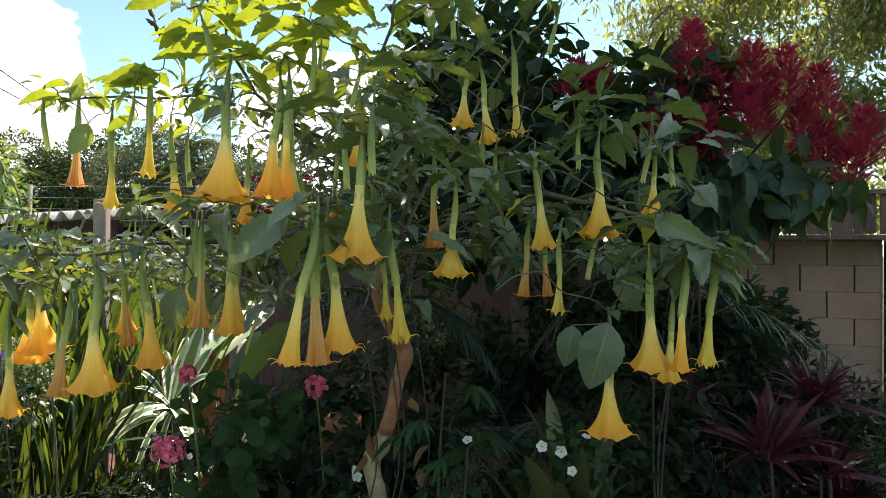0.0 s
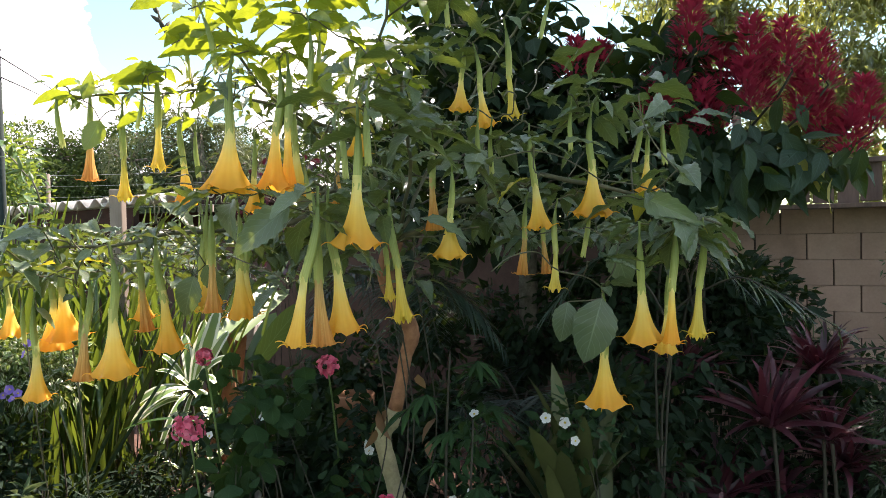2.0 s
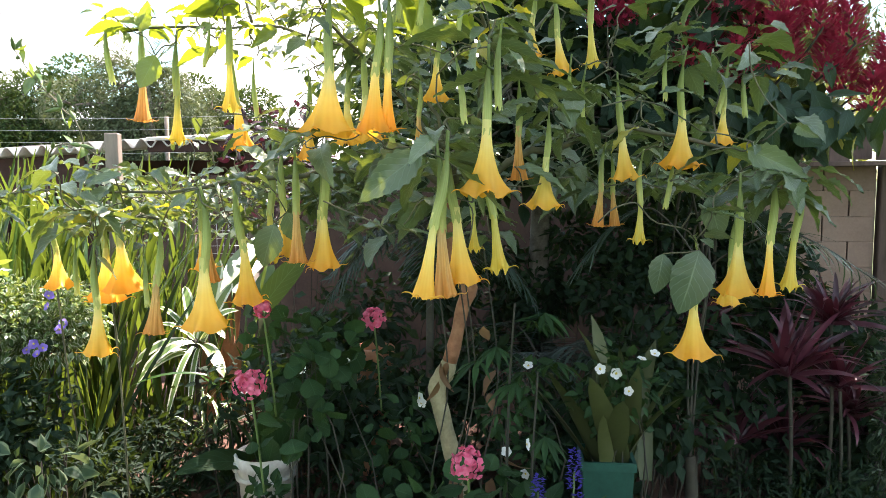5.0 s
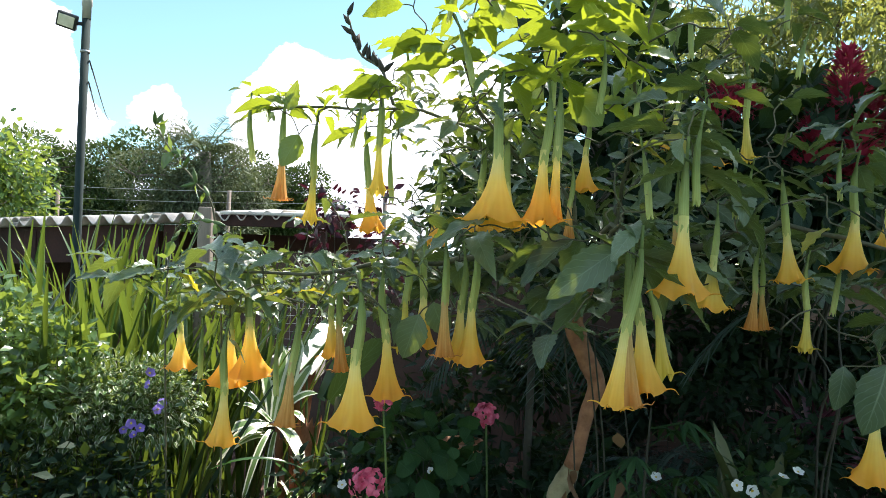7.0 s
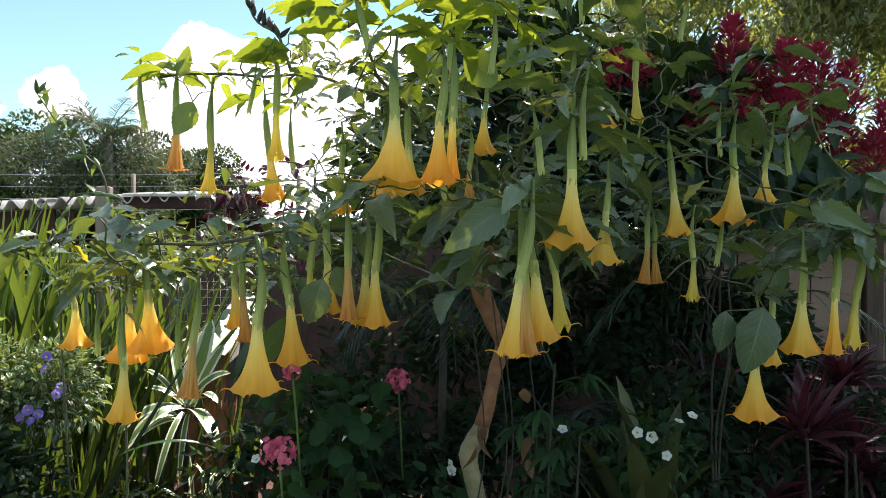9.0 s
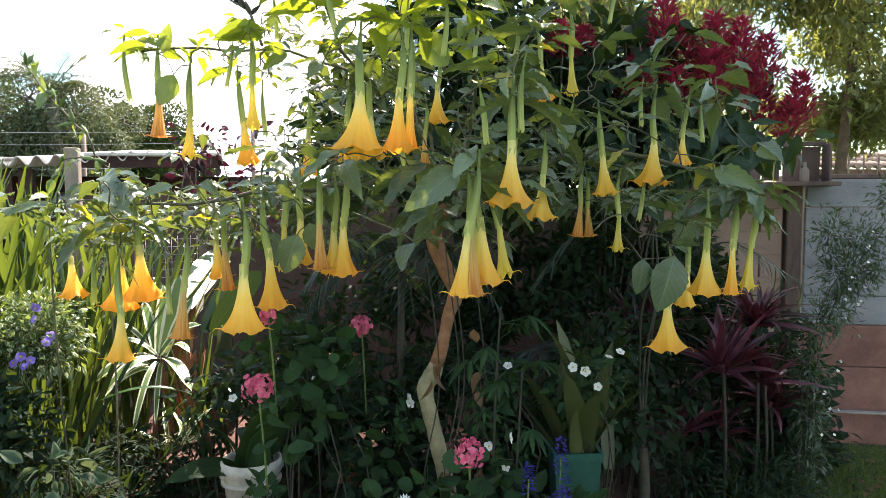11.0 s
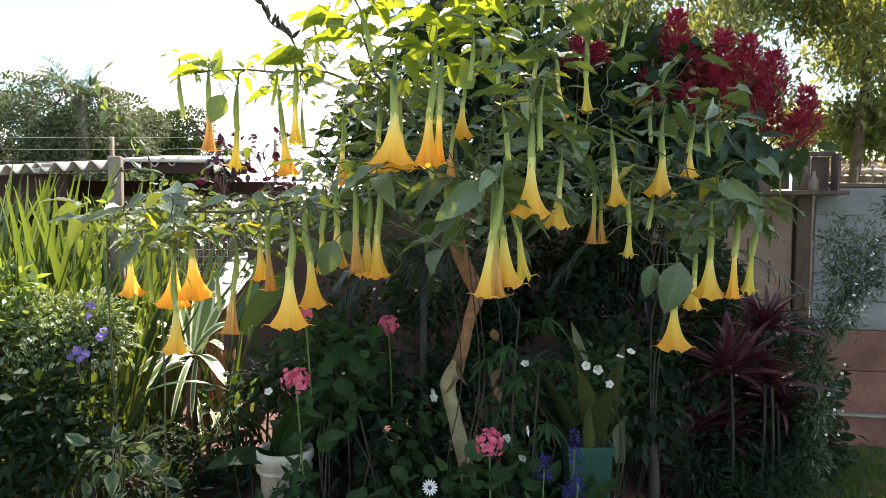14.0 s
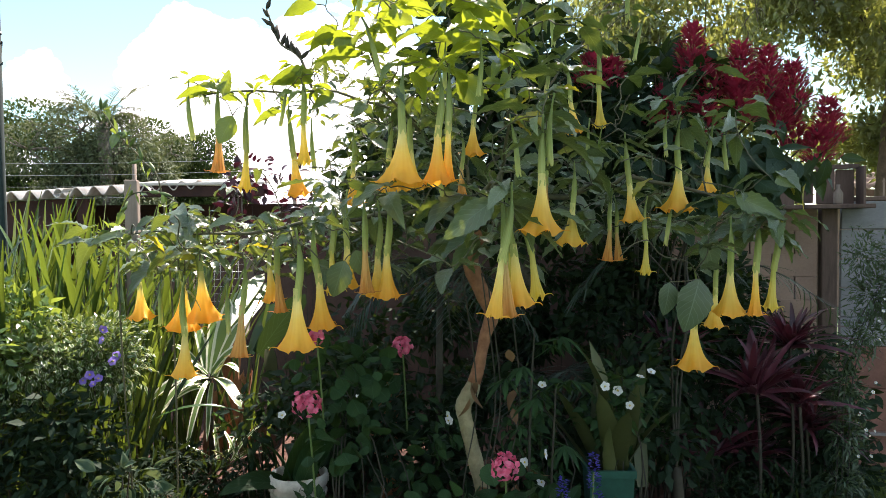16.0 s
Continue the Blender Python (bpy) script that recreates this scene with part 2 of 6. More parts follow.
DARK_STEM = rough_material("dark_woody_stem", (0.018, 0.018, 0.012), (0.05, 0.045, 0.03), 20, 0.8, 0.3, 0.004)
GRASS = leaf_material("lawn_blade", (0.022, 0.055, 0.016), (0.065, 0.12, 0.03), (0.35, 0.5, 0.05), 0.5, 0.35, scale=4)
BARK = rough_material("pale_bark", (0.14, 0.122, 0.066), (0.31, 0.275, 0.165), 14, 0.85, 0.6, 0.008)
BARK_RED = rough_material("peeling_red_bark", (0.14, 0.055, 0.028), (0.32, 0.15, 0.08), 18, 0.8, 0.7, 0.008)
BARK_GUM = rough_material("brown_gum_bark", (0.05, 0.035, 0.022), (0.15, 0.105, 0.07), 9, 0.9, 0.6, 0.01)
BARK_GREY = rough_material("grey_bark", (0.06, 0.05, 0.04), (0.19, 0.17, 0.14), 12, 0.9, 0.7, 0.01)
TWIG = rough_material("green_twig", (0.045, 0.048, 0.026), (0.13, 0.125, 0.07), 20, 0.7, 0.3, 0.004)
STEM_GREEN = rough_material("green_stem", (0.05, 0.10, 0.025), (0.13, 0.20, 0.06), 25, 0.55, 0.2, 0.003)
PETAL_GOLD = petal_material("golden_petal", [(0.0, (0.74, 0.74, 0.30)), (0.25, (0.96, 0.86, 0.38)), (0.5, (0.99, 0.77, 0.20)), (0.78, (0.99, 0.63, 0.09)), (1.0, (0.98, 0.50, 0.05))], 0.55, 0.12)
PETAL_PALE = petal_material("young_yellow_petal", [(0.0, (0.52, 0.58, 0.17)), (0.5, (0.80, 0.72, 0.20)), (1.0, (0.86, 0.64, 0.08))], 0.5)
PETAL_OLD = petal_material("withered_orange_petal", [(0.0, (0.68, 0.54, 0.28)), (0.5, (0.80, 0.52, 0.18)), (1.0, (0.74, 0.32, 0.06))], 0.4, 0.5, 0.7)
CALYX = petal_material("green_calyx", [(0.0, (0.20, 0.28, 0.09)), (0.6, (0.38, 0.47, 0.15)), (1.0, (0.58, 0.63, 0.22))], 0.4, 0.3)
PETAL_RED = leaf_material("crimson_bract", (0.14, 0.012, 0.030), (0.36, 0.042, 0.085), (0.66, 0.04, 0.10), 0.5, 0.4)
PETAL_PINK = leaf_material("pink_petal", (0.64, 0.07, 0.17), (0.84, 0.24, 0.37), (0.9, 0.2, 0.34), 0.5, 0.35)
PETAL_WHITE = leaf_material("white_petal", (0.74, 0.76, 0.76), (0.86, 0.87, 0.87), (0.8, 0.8, 0.8), 0.5, 0.3)
PETAL_VIOLET = leaf_material("violet_petal", (0.16, 0.09, 0.52), (0.34, 0.24, 0.72), (0.4, 0.3, 0.8), 0.5, 0.35)
PETAL_BLUE = leaf_material("blue_salvia_petal", (0.035, 0.028, 0.24), (0.09, 0.07, 0.40), (0.15, 0.11, 0.5), 0.5, 0.3)
SOIL = rough_material("red_soil", (0.035, 0.017, 0.011), (0.10, 0.048, 0.032), 7, 0.95, 0.9, 0.03, (0.16, 0.085, 0.055), fine=110.0)
BRICK = rough_material("brown_brick", (0.22, 0.145, 0.11), (0.32, 0.22, 0.17), 4, 0.9, 0.35, 0.006)
# brown plaster, darkened so its colour holds the shade behind the plants
PLASTER = rough_material("shade_darkened_plaster", (0.045, 0.027, 0.022), (0.085, 0.052, 0.041), 5, 0.95, 0.4, 0.006)
MORTAR = rough_material("mortar", (0.05, 0.034, 0.026), (0.10, 0.07, 0.054), 10, 0.95, 0.4, 0.006)
SLAB = rough_material("grey_painted_slab", (0.15, 0.155, 0.165), (0.24, 0.245, 0.255), 4, 0.8, 0.25, 0.004, stretch=(1, 1, 2.5))
SLAB_RED = rough_material("red_oxide_slab", (0.14, 0.064, 0.048), (0.27, 0.13, 0.098), 4, 0.85, 0.3, 0.005)
CONCRETE = rough_material("concrete", (0.20, 0.18, 0.16), (0.36, 0.34, 0.31), 6, 0.9, 0.4, 0.006)
WOOD_DARK = rough_material("weathered_board", (0.055, 0.035, 0.028), (0.15, 0.10, 0.08), 8, 0.85, 0.5, 0.005, stretch=(1, 1, 0.15))
WOOD_GREY = rough_material("grey_post_wood", (0.12, 0.095, 0.075), (0.27, 0.22, 0.18), 10, 0.85, 0.5, 0.005, stretch=(1, 1, 0.15))
ASBESTOS = rough_material("weathered_fibre_cement", (0.42, 0.39, 0.36), (0.68, 0.66, 0.62), 5, 0.9, 0.3, 0.004)
SHED_BROWN = rough_material("brown_fascia_paint", (0.10, 0.045, 0.03), (0.19, 0.10, 0.07), 5, 0.8, 0.3, 0.004)
SHED_RED = rough_material("dark_red_boards", (0.022, 0.009, 0.008), (0.06, 0.022, 0.017), 6, 0.85, 0.4, 0.005)
TILE = rough_material("pale_clay_roof_tile", (0.26, 0.17, 0.125), (0.46, 0.34, 0.26), 6, 0.8, 0.3, 0.005)
RUST = rough_material("rusty_painted_steel", (0.16, 0.105, 0.075), (0.30, 0.22, 0.165), 30, 0.7, 0.3, 0.002)
POLE = rough_material("dark_green_pole_paint", (0.006, 0.017, 0.017), (0.016, 0.034, 0.032), 10, 0.95, 0.2, 0.003)
GALV = rough_material("galvanised_steel", (0.35, 0.36, 0.37), (0.55, 0.56, 0.57), 12, 0.45, 0.1, 0.002, metal=0.6)
BLACK = rough_material("black_plastic", (0.012, 0.012, 0.013), (0.035, 0.035, 0.037), 12, 0.5, 0.1, 0.002)
LENS = rough_material("lamp_lens", (0.55, 0.50, 0.38), (0.75, 0.72, 0.60), 12, 0.25, 0.1, 0.002)
PLASTIC_WHITE = rough_material("dirty_white_plastic", (0.34, 0.32, 0.27), (0.66, 0.64, 0.57), 7, 0.5, 0.2, 0.003)
PLASTIC_GREEN = rough_material("green_plastic", (0.002, 0.050, 0.034), (0.005, 0.088, 0.058), 8, 0.75, 0.1, 0.002)
CLAY = rough_material("terracotta_pot", (0.26, 0.10, 0.05), (0.45, 0.22, 0.12), 9, 0.85, 0.3, 0.004)
YELLOW_EYE = rough_material("yellow_flower_eye", (0.55, 0.40, 0.04), (0.75, 0.58, 0.08), 40, 0.6, 0.1, 0.002)
DARK_EYE = rough_material("dark_flower_eye", (0.02, 0.02, 0.06), (0.05, 0.05, 0.12), 40, 0.6, 0.1, 0.002)

# ---- mesh helpers ----
def link_mesh(name, verts, faces, mat, parent=None, label="", uv=None, smooth=True, kind=""):
    me = bpy.data.meshes.new(name)
    me.from_pydata(np.asarray(verts, float).tolist(), [], [tuple(int(i) for i in f) for f in faces])
    if uv is not None:
        idx = np.empty(len(me.loops), dtype=np.int32)
        me.loops.foreach_get("vertex_index", idx)
        layer = me.uv_layers.new(name="uv")
        layer.data.foreach_set("uv", np.asarray(uv, np.float32)[idx].ravel())
    me.materials.append(mat)
    if smooth:
        me.polygons.foreach_set("use_smooth", np.ones(len(me.polygons), dtype=bool))
    me.update()
    ob = new(name, me)
    if parent is not None:
        ob.parent = parent
    return tagged(ob, label, kind=kind)


def thing(name, label, category, at=(0, 0, 0), group="", kind=""):
    ob = new(name)
    ob.location = at
    ob.empty_display_size = 0.05
    return tagged(ob, label, category, group, kind)


def join(*pieces):
    """Several (verts, faces, uv) as one."""
    V, F, U, n = [], [], [], 0
    for p in pieces:
        v, f = np.asarray(p[0], float), p[1]
        u = p[2] if len(p) > 2 and p[2] is not None else np.zeros((len(v), 2))
        V.append(v), U.append(u)
        F.extend([tuple(int(i) + n for i in q) for q in f])
        n += len(v)
    return np.vstack(V), F, np.vstack(U)


def tube(points, radii, sides=7, caps=True):
    """Tapered tube along a path."""
    P = np.asarray(points, float)
    R = np.broadcast_to(np.asarray(radii, float), (len(P),))
    T = np.gradient(P, axis=0)
    T /= np.linalg.norm(T, axis=1)[:, None] + 1e-9
    ref = np.array([0.0, 0, 1]) if abs(T[:, 2]).mean() < 0.8 else np.array([1.0, 0, 0])
    X = np.cross(T, ref)
    X /= np.linalg.norm(X, axis=1)[:, None] + 1e-9
    Y = np.cross(T, X)
    a = np.linspace(0, 2 * np.pi, sides, endpoint=False)
    V = (P[:, None] + R[:, None, None] * (np.cos(a)[None, :, None] * X[:, None] + np.sin(a)[None, :, None] * Y[:, None])).reshape(-1, 3)
    F = []
    for i in range(len(P) - 1):
        for j in range(sides):
            k = (j + 1) % sides
            F.append((i * sides + j, i * sides + k, (i + 1) * sides + k, (i + 1) * sides + j))
    if caps:
        F.append(tuple(range(sides))[::-1])
        F.append(tuple((len(P) - 1) * sides + j for j in range(sides)))
    U = np.zeros((len(V), 2))
    U[:, 1] = np.repeat(np.linspace(0, 1, len(P)), sides)
    return V, F, U


def smooth_path(points, n=12):
    """Catmull-Rom through the points."""
    P = np.asarray(points, float)
    if len(P) == 2:
        return np.linspace(P[0], P[1], n)
    Q = np.vstack([2 * P[0] - P[1], P, 2 * P[-1] - P[-2]])
    out = []
    for s in np.linspace(0, len(P) - 1 - 1e-6, n):
        i, f = int(s), s - int(s)
        a, b, c, d = Q[i:i + 4]
        out.append(0.5 * (2 * b + (c - a) * f + (2 * a - 5 * b + 4 * c - d) * f * f + (3 * b - a - 3 * c + d) * f ** 3))
    return np.array(out)


def box(cx, cy, cz, sx, sy, sz, bevel=0.0):
    """Box with chamfered upright and top edges."""
    bm = bmesh.new()
    bmesh.ops.create_cube(bm, size=1.0, matrix=Matrix.Translation((cx, cy, cz)) @ Matrix.Diagonal((sx, sy, sz, 1)))
    if bevel:
        bmesh.ops.bevel(bm, geom=bm.edges[:], offset=bevel, segments=2, affect="EDGES", profile=0.5)
    V = np.array([v.co[:] for v in bm.verts])
    bm.verts.index_update()
    F = [tuple(v.index for v in f.verts) for f in bm.faces]
    bm.free()
    return V, F, np.zeros((len(V), 2))


def lathe(profile, sides=28):
    """Solid of revolution about z; profile of (radius, z)."""
    P = np.asarray(profile, float)
    a = np.linspace(0, 2 * np.pi, sides, endpoint=False)
    V = np.stack([P[:, None, 0] * np.cos(a), P[:, None, 0] * np.sin(a), np.repeat(P[:, 1:2], sides, 1)], -1).reshape(-1, 3)
    F = [(i * sides + j, i * sides + (j + 1) % sides, (i + 1) * sides + (j + 1) % sides, (i + 1) * sides + j) for i in range(len(P) - 1) for j in range(sides)]
    U = np.zeros((len(V), 2))
    U[:, 1] = np.repeat(np.linspace(0, 1, len(P)), sides)
    return V, F, U


def leaf_shape(n=6, width=0.5, widest=0.38, teeth=0.0, fold=0.18, droop=0.25, wave=0.03, tip=1.0, seed=0):
    """Leaf of length 1 along +y, normal +z, folded along its midrib."""
    r = np.random.RandomState(seed)
    s = np.linspace(0, 1, n + 1)
    half = 0.5 * width * np.where(s < widest, np.abs(np.sin(0.5 * np.pi * s / widest)) ** 0.8, np.maximum(0, np.cos(0.5 * np.pi * (s - widest) / (1 - widest))) ** tip)
    half = np.maximum(half, 0.004)
    if teeth:
        half = half * (1 + teeth * np.where(np.arange(n + 1) % 2 == 0, 1.0, -1.0))
    z0 = -droop * s ** 2
    V, U = [], []
    for i, t in enumerate(s):
        for k, side in enumerate((-1.0, -0.5, 0.0, 0.5, 1.0)):
            h = half[i] * abs(side)
            V.append((side * half[i], t, z0[i] + fold * h * 1.6 + wave * r.uniform(-1, 1) * abs(side)))
            U.append((0.5 + 0.5 * side, t))
    F = [(i * 5 + k, i * 5 + k + 1, (i + 1) * 5 + k + 1, (i + 1) * 5 + k) for i in range(n) for k in range(4)]
    return np.array(V), F, np.array(U)


def small_leaf(width=0.5, droop=0.15, fold=0.2):
    V = [(0, 0, 0), (-0.5 * width, 0.42, fold * width * 0.5 - droop * 0.2), (0, 0.5, -droop * 0.25), (0.5 * width, 0.42, fold * width * 0.5 - droop * 0.2), (0, 1, -droop)]
    return np.array(V, float), [(0, 2, 1), (0, 3, 2), (1, 2, 4), (2, 3, 4)], np.array([(0.5, 0), (0, 0.4), (0.5, 0.5), (1, 0.4), (0.5, 1)])


def strap_shape(n=7, width=0.06, bend=0.5, tip=0.75, channel=0.25, flop=0.0):
    """Strap or sword leaf of length 1 rising along +y and bending towards -z."""
    s = np.linspace(0, 1, n + 1)
    half = 0.5 * width * np.where(s < tip, 0.75 + 0.25 * np.sin(np.pi * s / tip * 0.7), np.sqrt(np.maximum(0, (1 - s) / (1 - tip))))
    half = np.maximum(half, 0.0012)
    ang = bend * s ** 1.5 * 1.4 + flop * np.maximum(0, s - 0.55) * 3
    y = np.concatenate([[0], np.cumsum(np.cos(ang[:-1]) / n)])
    z = np.concatenate([[0], -np.cumsum(np.sin(ang[:-1]) / n)])
    V, U = [], []
    for i in range(n + 1):
        for side in (-1.0, 0.0, 1.0):
            V.append((side * half[i], y[i], z[i] + channel * half[i] * abs(side)))
            U.append((0.5 + 0.5 * side, s[i]))
    F = [(i * 3 + k, i * 3 + k + 1, (i + 1) * 3 + k + 1, (i + 1) * 3 + k) for i in range(n) for k in range(2)]
    return np.array(V), F, np.array(U)


def axes(D, N, L, Wd=1.0):
    """Axes for leaves that point along D with their upper side towards N; L lengths."""
    D = np.asarray(D, float)
    D = D / (np.linalg.norm(D, axis=1)[:, None] + 1e-9)
    X = np.cross(D, np.asarray(N, float))
    X /= np.linalg.norm(X, axis=1)[:, None] + 1e-9
    Z = np.cross(X, D)
    L = np.asarray(L, float)[:, None]
    return np.stack([X * L * Wd, D * L, Z * L], axis=2)


def scatter(shapes, P, M, seed=0):
    """Copies of the shapes at places P with axes M, as one (verts, faces, uv)."""
    r = np.random.RandomState(seed)
    pick = r.randint(0, len(shapes), len(P))
    V, F, U, n = [], [], [], 0
    for s, (v, f, u) in enumerate(shapes):
        sel = np.where(pick == s)[0]
        if not len(sel):
            continue
        VV = P[sel][:, None] + np.einsum("nij,vj->nvi", M[sel], v)
        V.append(VV.reshape(-1, 3))
        U.append(np.tile(u, (len(sel), 1)))
        for size in sorted({len(q) for q in f}):
            ff = np.array([q for q in f if len(q) == size])
            F.extend((ff[None] + (np.arange(len(sel)) * len(v))[:, None, None] + n).reshape(-1, size).tolist())
        n += len(sel) * len(v)
    return np.vstack(V), F, np.vstack(U)


def unit(v):
    return v / (np.linalg.norm(v, axis=-1, keepdims=True) + 1e-9)


def matrix_of(P, M):
    m = Matrix.Identity(4)
    for i in range(3):
        for j in range(3):
            m[i][j] = M[i, j]
        m[i][3] = P[i]
    return m


SMALL = [small_leaf(0.5), small_leaf(0.6, 0.05, 0.3), small_leaf(0.4, 0.3)]
NARROW = [small_leaf(0.2, 0.2), small_leaf(0.25, 0.05)]
OVATE = [leaf_shape(4, 0.5, 0.4, 0, 0.2, 0.2, 0.03, 1.0, 1), leaf_shape(4, 0.58, 0.36, 0, 0.1, 0.35, 0.04, 1.1, 2)]
ROUND = [leaf_shape(10, 1.08, 0.5, 0.05, -0.12, 0.10, 0.03, 0.5, 3), leaf_shape(10, 0.98, 0.5, 0.06, 0.15, 0.18, 0.04, 0.5, 4)]


def leafy(centres, radii, count, size, rng, out=0.6, up=0.3, shell=0.35, spread=0.35, fuzz=0.18):
    """Places and axes of leaves that fill ellipsoids, turned outwards and up."""
    C, R = np.asarray(centres, float), np.asarray(radii, float)
    w = np.prod(R, axis=1) ** 0.67
    pick = rng.choice(len(C), count, p=w / w.sum())
    d = unit(rng.normal(size=(count, 3)))
    rad = rng.uniform(shell, 1, count) ** 0.5
    rad *= 1 + fuzz * rng.normal(size=count)
    P = C[pick] + d * R[pick] * rad[:, None]
    D = unit(out * d + rng.normal(size=(count, 3)) * spread + np.array([0, 0, -0.15]))
    N = unit(rng.normal(size=(count, 3)) * 0.5 + np.array([0, 0, 1.0]) * (0.4 + up) + 0.3 * d)
    return P, axes(D, N, size * rng.uniform(0.55, 1.25, count))

# ---- ground ----
def smoothstep(a, b, x):
    t = np.clip((np.asarray(x, float) - a) / (b - a), 0, 1)
    return t * t * (3 - 2 * t)


def ground_z(x, y):
    """The planted bed lies a step higher than the lawn."""
    bed = smoothstep(1.25, 0.55, x) * smoothstep(0.9, 1.6, y) * smoothstep(6.5, 5.0, y)
    return 0.30 * bed + 0.012 * np.sin(3.1 * np.asarray(x) + 1.3) * np.cos(2.7 * np.asarray(y))


gx = np.unique(np.concatenate([np.linspace(-4, 5, 91), np.sign(np.linspace(-1, 1, 41)) * (np.abs(np.linspace(-1, 1, 41)) ** 3) * 900]))
gy = np.unique(np.concatenate([np.linspace(-3, 7, 101), np.sign(np.linspace(-1, 1, 41)) * (np.abs(np.linspace(-1, 1, 41)) ** 3) * 900]))
GX, GY = np.meshgrid(gx, gy)
gv = np.stack([GX, GY, ground_z(GX, GY)], -1).reshape(-1, 3)
nx = len(gx)
gf = [(j * nx + i, j * nx + i + 1, (j + 1) * nx + i + 1, (j + 1) * nx + i) for j in range(len(gy) - 1) for i in range(nx - 1)]
link_mesh("ground", gv, gf, LAWN, label="green lawn turf running through the whole garden", kind="structure")

# planted bed: bare soil with a wavy edge, a finger above the turf
sx, sy = np.linspace(-4.5, 3.0, 90), np.linspace(1.15, 6.2, 80)
SX, SY = np.meshgrid(sx, sy)
edge_x = 1.20 + 1.0 * np.maximum(0, SY - 2.75) + 0.10 * np.sin(SY * 2.1) + 0.05 * np.sin(SY * 7.3)
SX = np.clip(SX, -4.1 + 0.22 * np.sin(SY * 1.7) + 0.07 * np.sin(SY * 6.1), edge_x)
SY = np.maximum(SY, 1.3 + 0.08 * np.sin(SX * 3.1) + 0.04 * np.sin(SX * 9))
sv = np.stack([SX, SY, ground_z(SX, SY) + 0.010 + 0.012 * np.sin(SX * 23) * np.sin(SY * 19)], -1).reshape(-1, 3)
sf = [(j * 90 + i, j * 90 + i + 1, (j + 1) * 90 + i + 1, (j + 1) * 90 + i) for j in range(79) for i in range(89)]
link_mesh("flower_bed", sv, sf, SOIL, label="bare red-brown soil of the planted bed", kind="structure")

rng = np.random.RandomState(5)
bx, by = rng.normal(2.2, 1.7, 120000), rng.normal(1.9, 1.5, 120000)
in_bed = (bx < 1.22 + 1.0 * np.maximum(0, by - 2.75) + 0.10 * np.sin(by * 2.1) + 0.05 * np.sin(by * 7.3)) & (by > 1.27)
keep = ~in_bed & (by < 5.15 - 0.40 * bx)
bx, by = bx[keep], by[keep]
bp = np.stack([bx, by, ground_z(bx, by)], -1)
bd = unit(rng.normal(size=(len(bx), 3)) * 0.5 + np.array([0, 0, 1.0]))
blade = (np.array([(-0.06, 0, 0), (0.06, 0, 0), (0.04, 0.55, 0.05), (-0.04, 0.55, 0.05), (0, 1, 0.22)]), [(0, 1, 2, 3), (3, 2, 4)], np.array([(0, 0), (1, 0), (1, 0.5), (0, 0.5), (0.5, 1)]))
v, f, u = scatter([blade], bp, axes(bd, rng.normal(size=(len(bx), 3)), rng.uniform(0.025, 0.06, len(bx))))
tagged(link_mesh("lawn_grass", v, f, GRASS, uv=u, label="short mown green lawn in dappled shade", kind="stuff"), category="grass")

# ---- garden walls ----
WALL = pose(2.62, 4.19, 0, 0, 0, -22)      # along the wall: local x, towards the lawn: local -y

core = link_mesh("wall_brick", *box(-2.95, 0.07, 0.86, 5.78, 0.09, 1.76)[:2], MORTAR, smooth=False, label="unplastered brown brick boundary wall", kind="structure")
core.matrix_world = WALL
slab_wall = link_mesh("wall_slab", *box(2.6, 0.06, 0.11, 5.05, 0.14, 0.22, 0.008)[:2], SLAB_RED, smooth=False, label="precast wall with red plinth and grey slabs", kind="structure")
slab_wall.matrix_world = WALL
ledge = link_mesh("ledge", *box(2.6, -0.02, 0.226, 5.04, 0.05, 0.012, 0.003)[:2], CONCRETE, slab_wall, "pale ledge", smooth=False)
for i, (z, h, m) in enumerate([(0.235, 0.29, SLAB_RED), (0.53, 0.285, SLAB_RED), (0.82, 0.195, SLAB), (1.02, 0.195, SLAB), (1.22, 0.195, SLAB), (1.42, 0.195, SLAB), (1.62, 0.185, SLAB)]):
    p = link_mesh("slab", *box(2.6, 0.055 + 0.004 * (i % 3), z + h / 2, 5.04, 0.05, h, 0.006)[:2], m, slab_wall, "grey slab" if m is SLAB else "red slab", smooth=False)
    p.rotation_euler = (radians(1.6), 0, 0)
for s in (0.0, 1.85, 3.7):
    link_mesh("post", *box(s, 0.01, 0.89, 0.10, 0.12, 1.75, 0.01)[:2], WOOD_DARK if s == 0 else SLAB, slab_wall, smooth=False)
link_mesh("coping", *box(2.65, 0.05, 1.825, 5.1, 0.12, 0.03, 0.006)[:2], WOOD_DARK, slab_wall, "rusty dark coping strip", smooth=False)

fence = thing("spiked_fence", "thin rusty brown metal spikes along the wall's coping", "fence")
fence.matrix_world = WALL
spike_v, spike_f, _ = join(box(0, 0, 0.05, 0.010, 0.008, 0.12), (np.array([(-0.009, -0.004, 0.108), (0.009, -0.004, 0.108), (0.009, 0.004, 0.108), (-0.009, 0.004, 0.108), (0, 0, 0.140)]), [(0, 1, 4), (1, 2, 4), (2, 3, 4), (3, 0, 4)]))
first = link_mesh("spike", spike_v, spike_f, RUST, fence, smooth=False)
first.location = (0.36, 0.065, 1.832)
for i in range(1, 50):
    o = first.copy()
    scene.collection.objects.link(o)
    o.location = (0.36 + 0.092 * i, 0.065, 1.832)

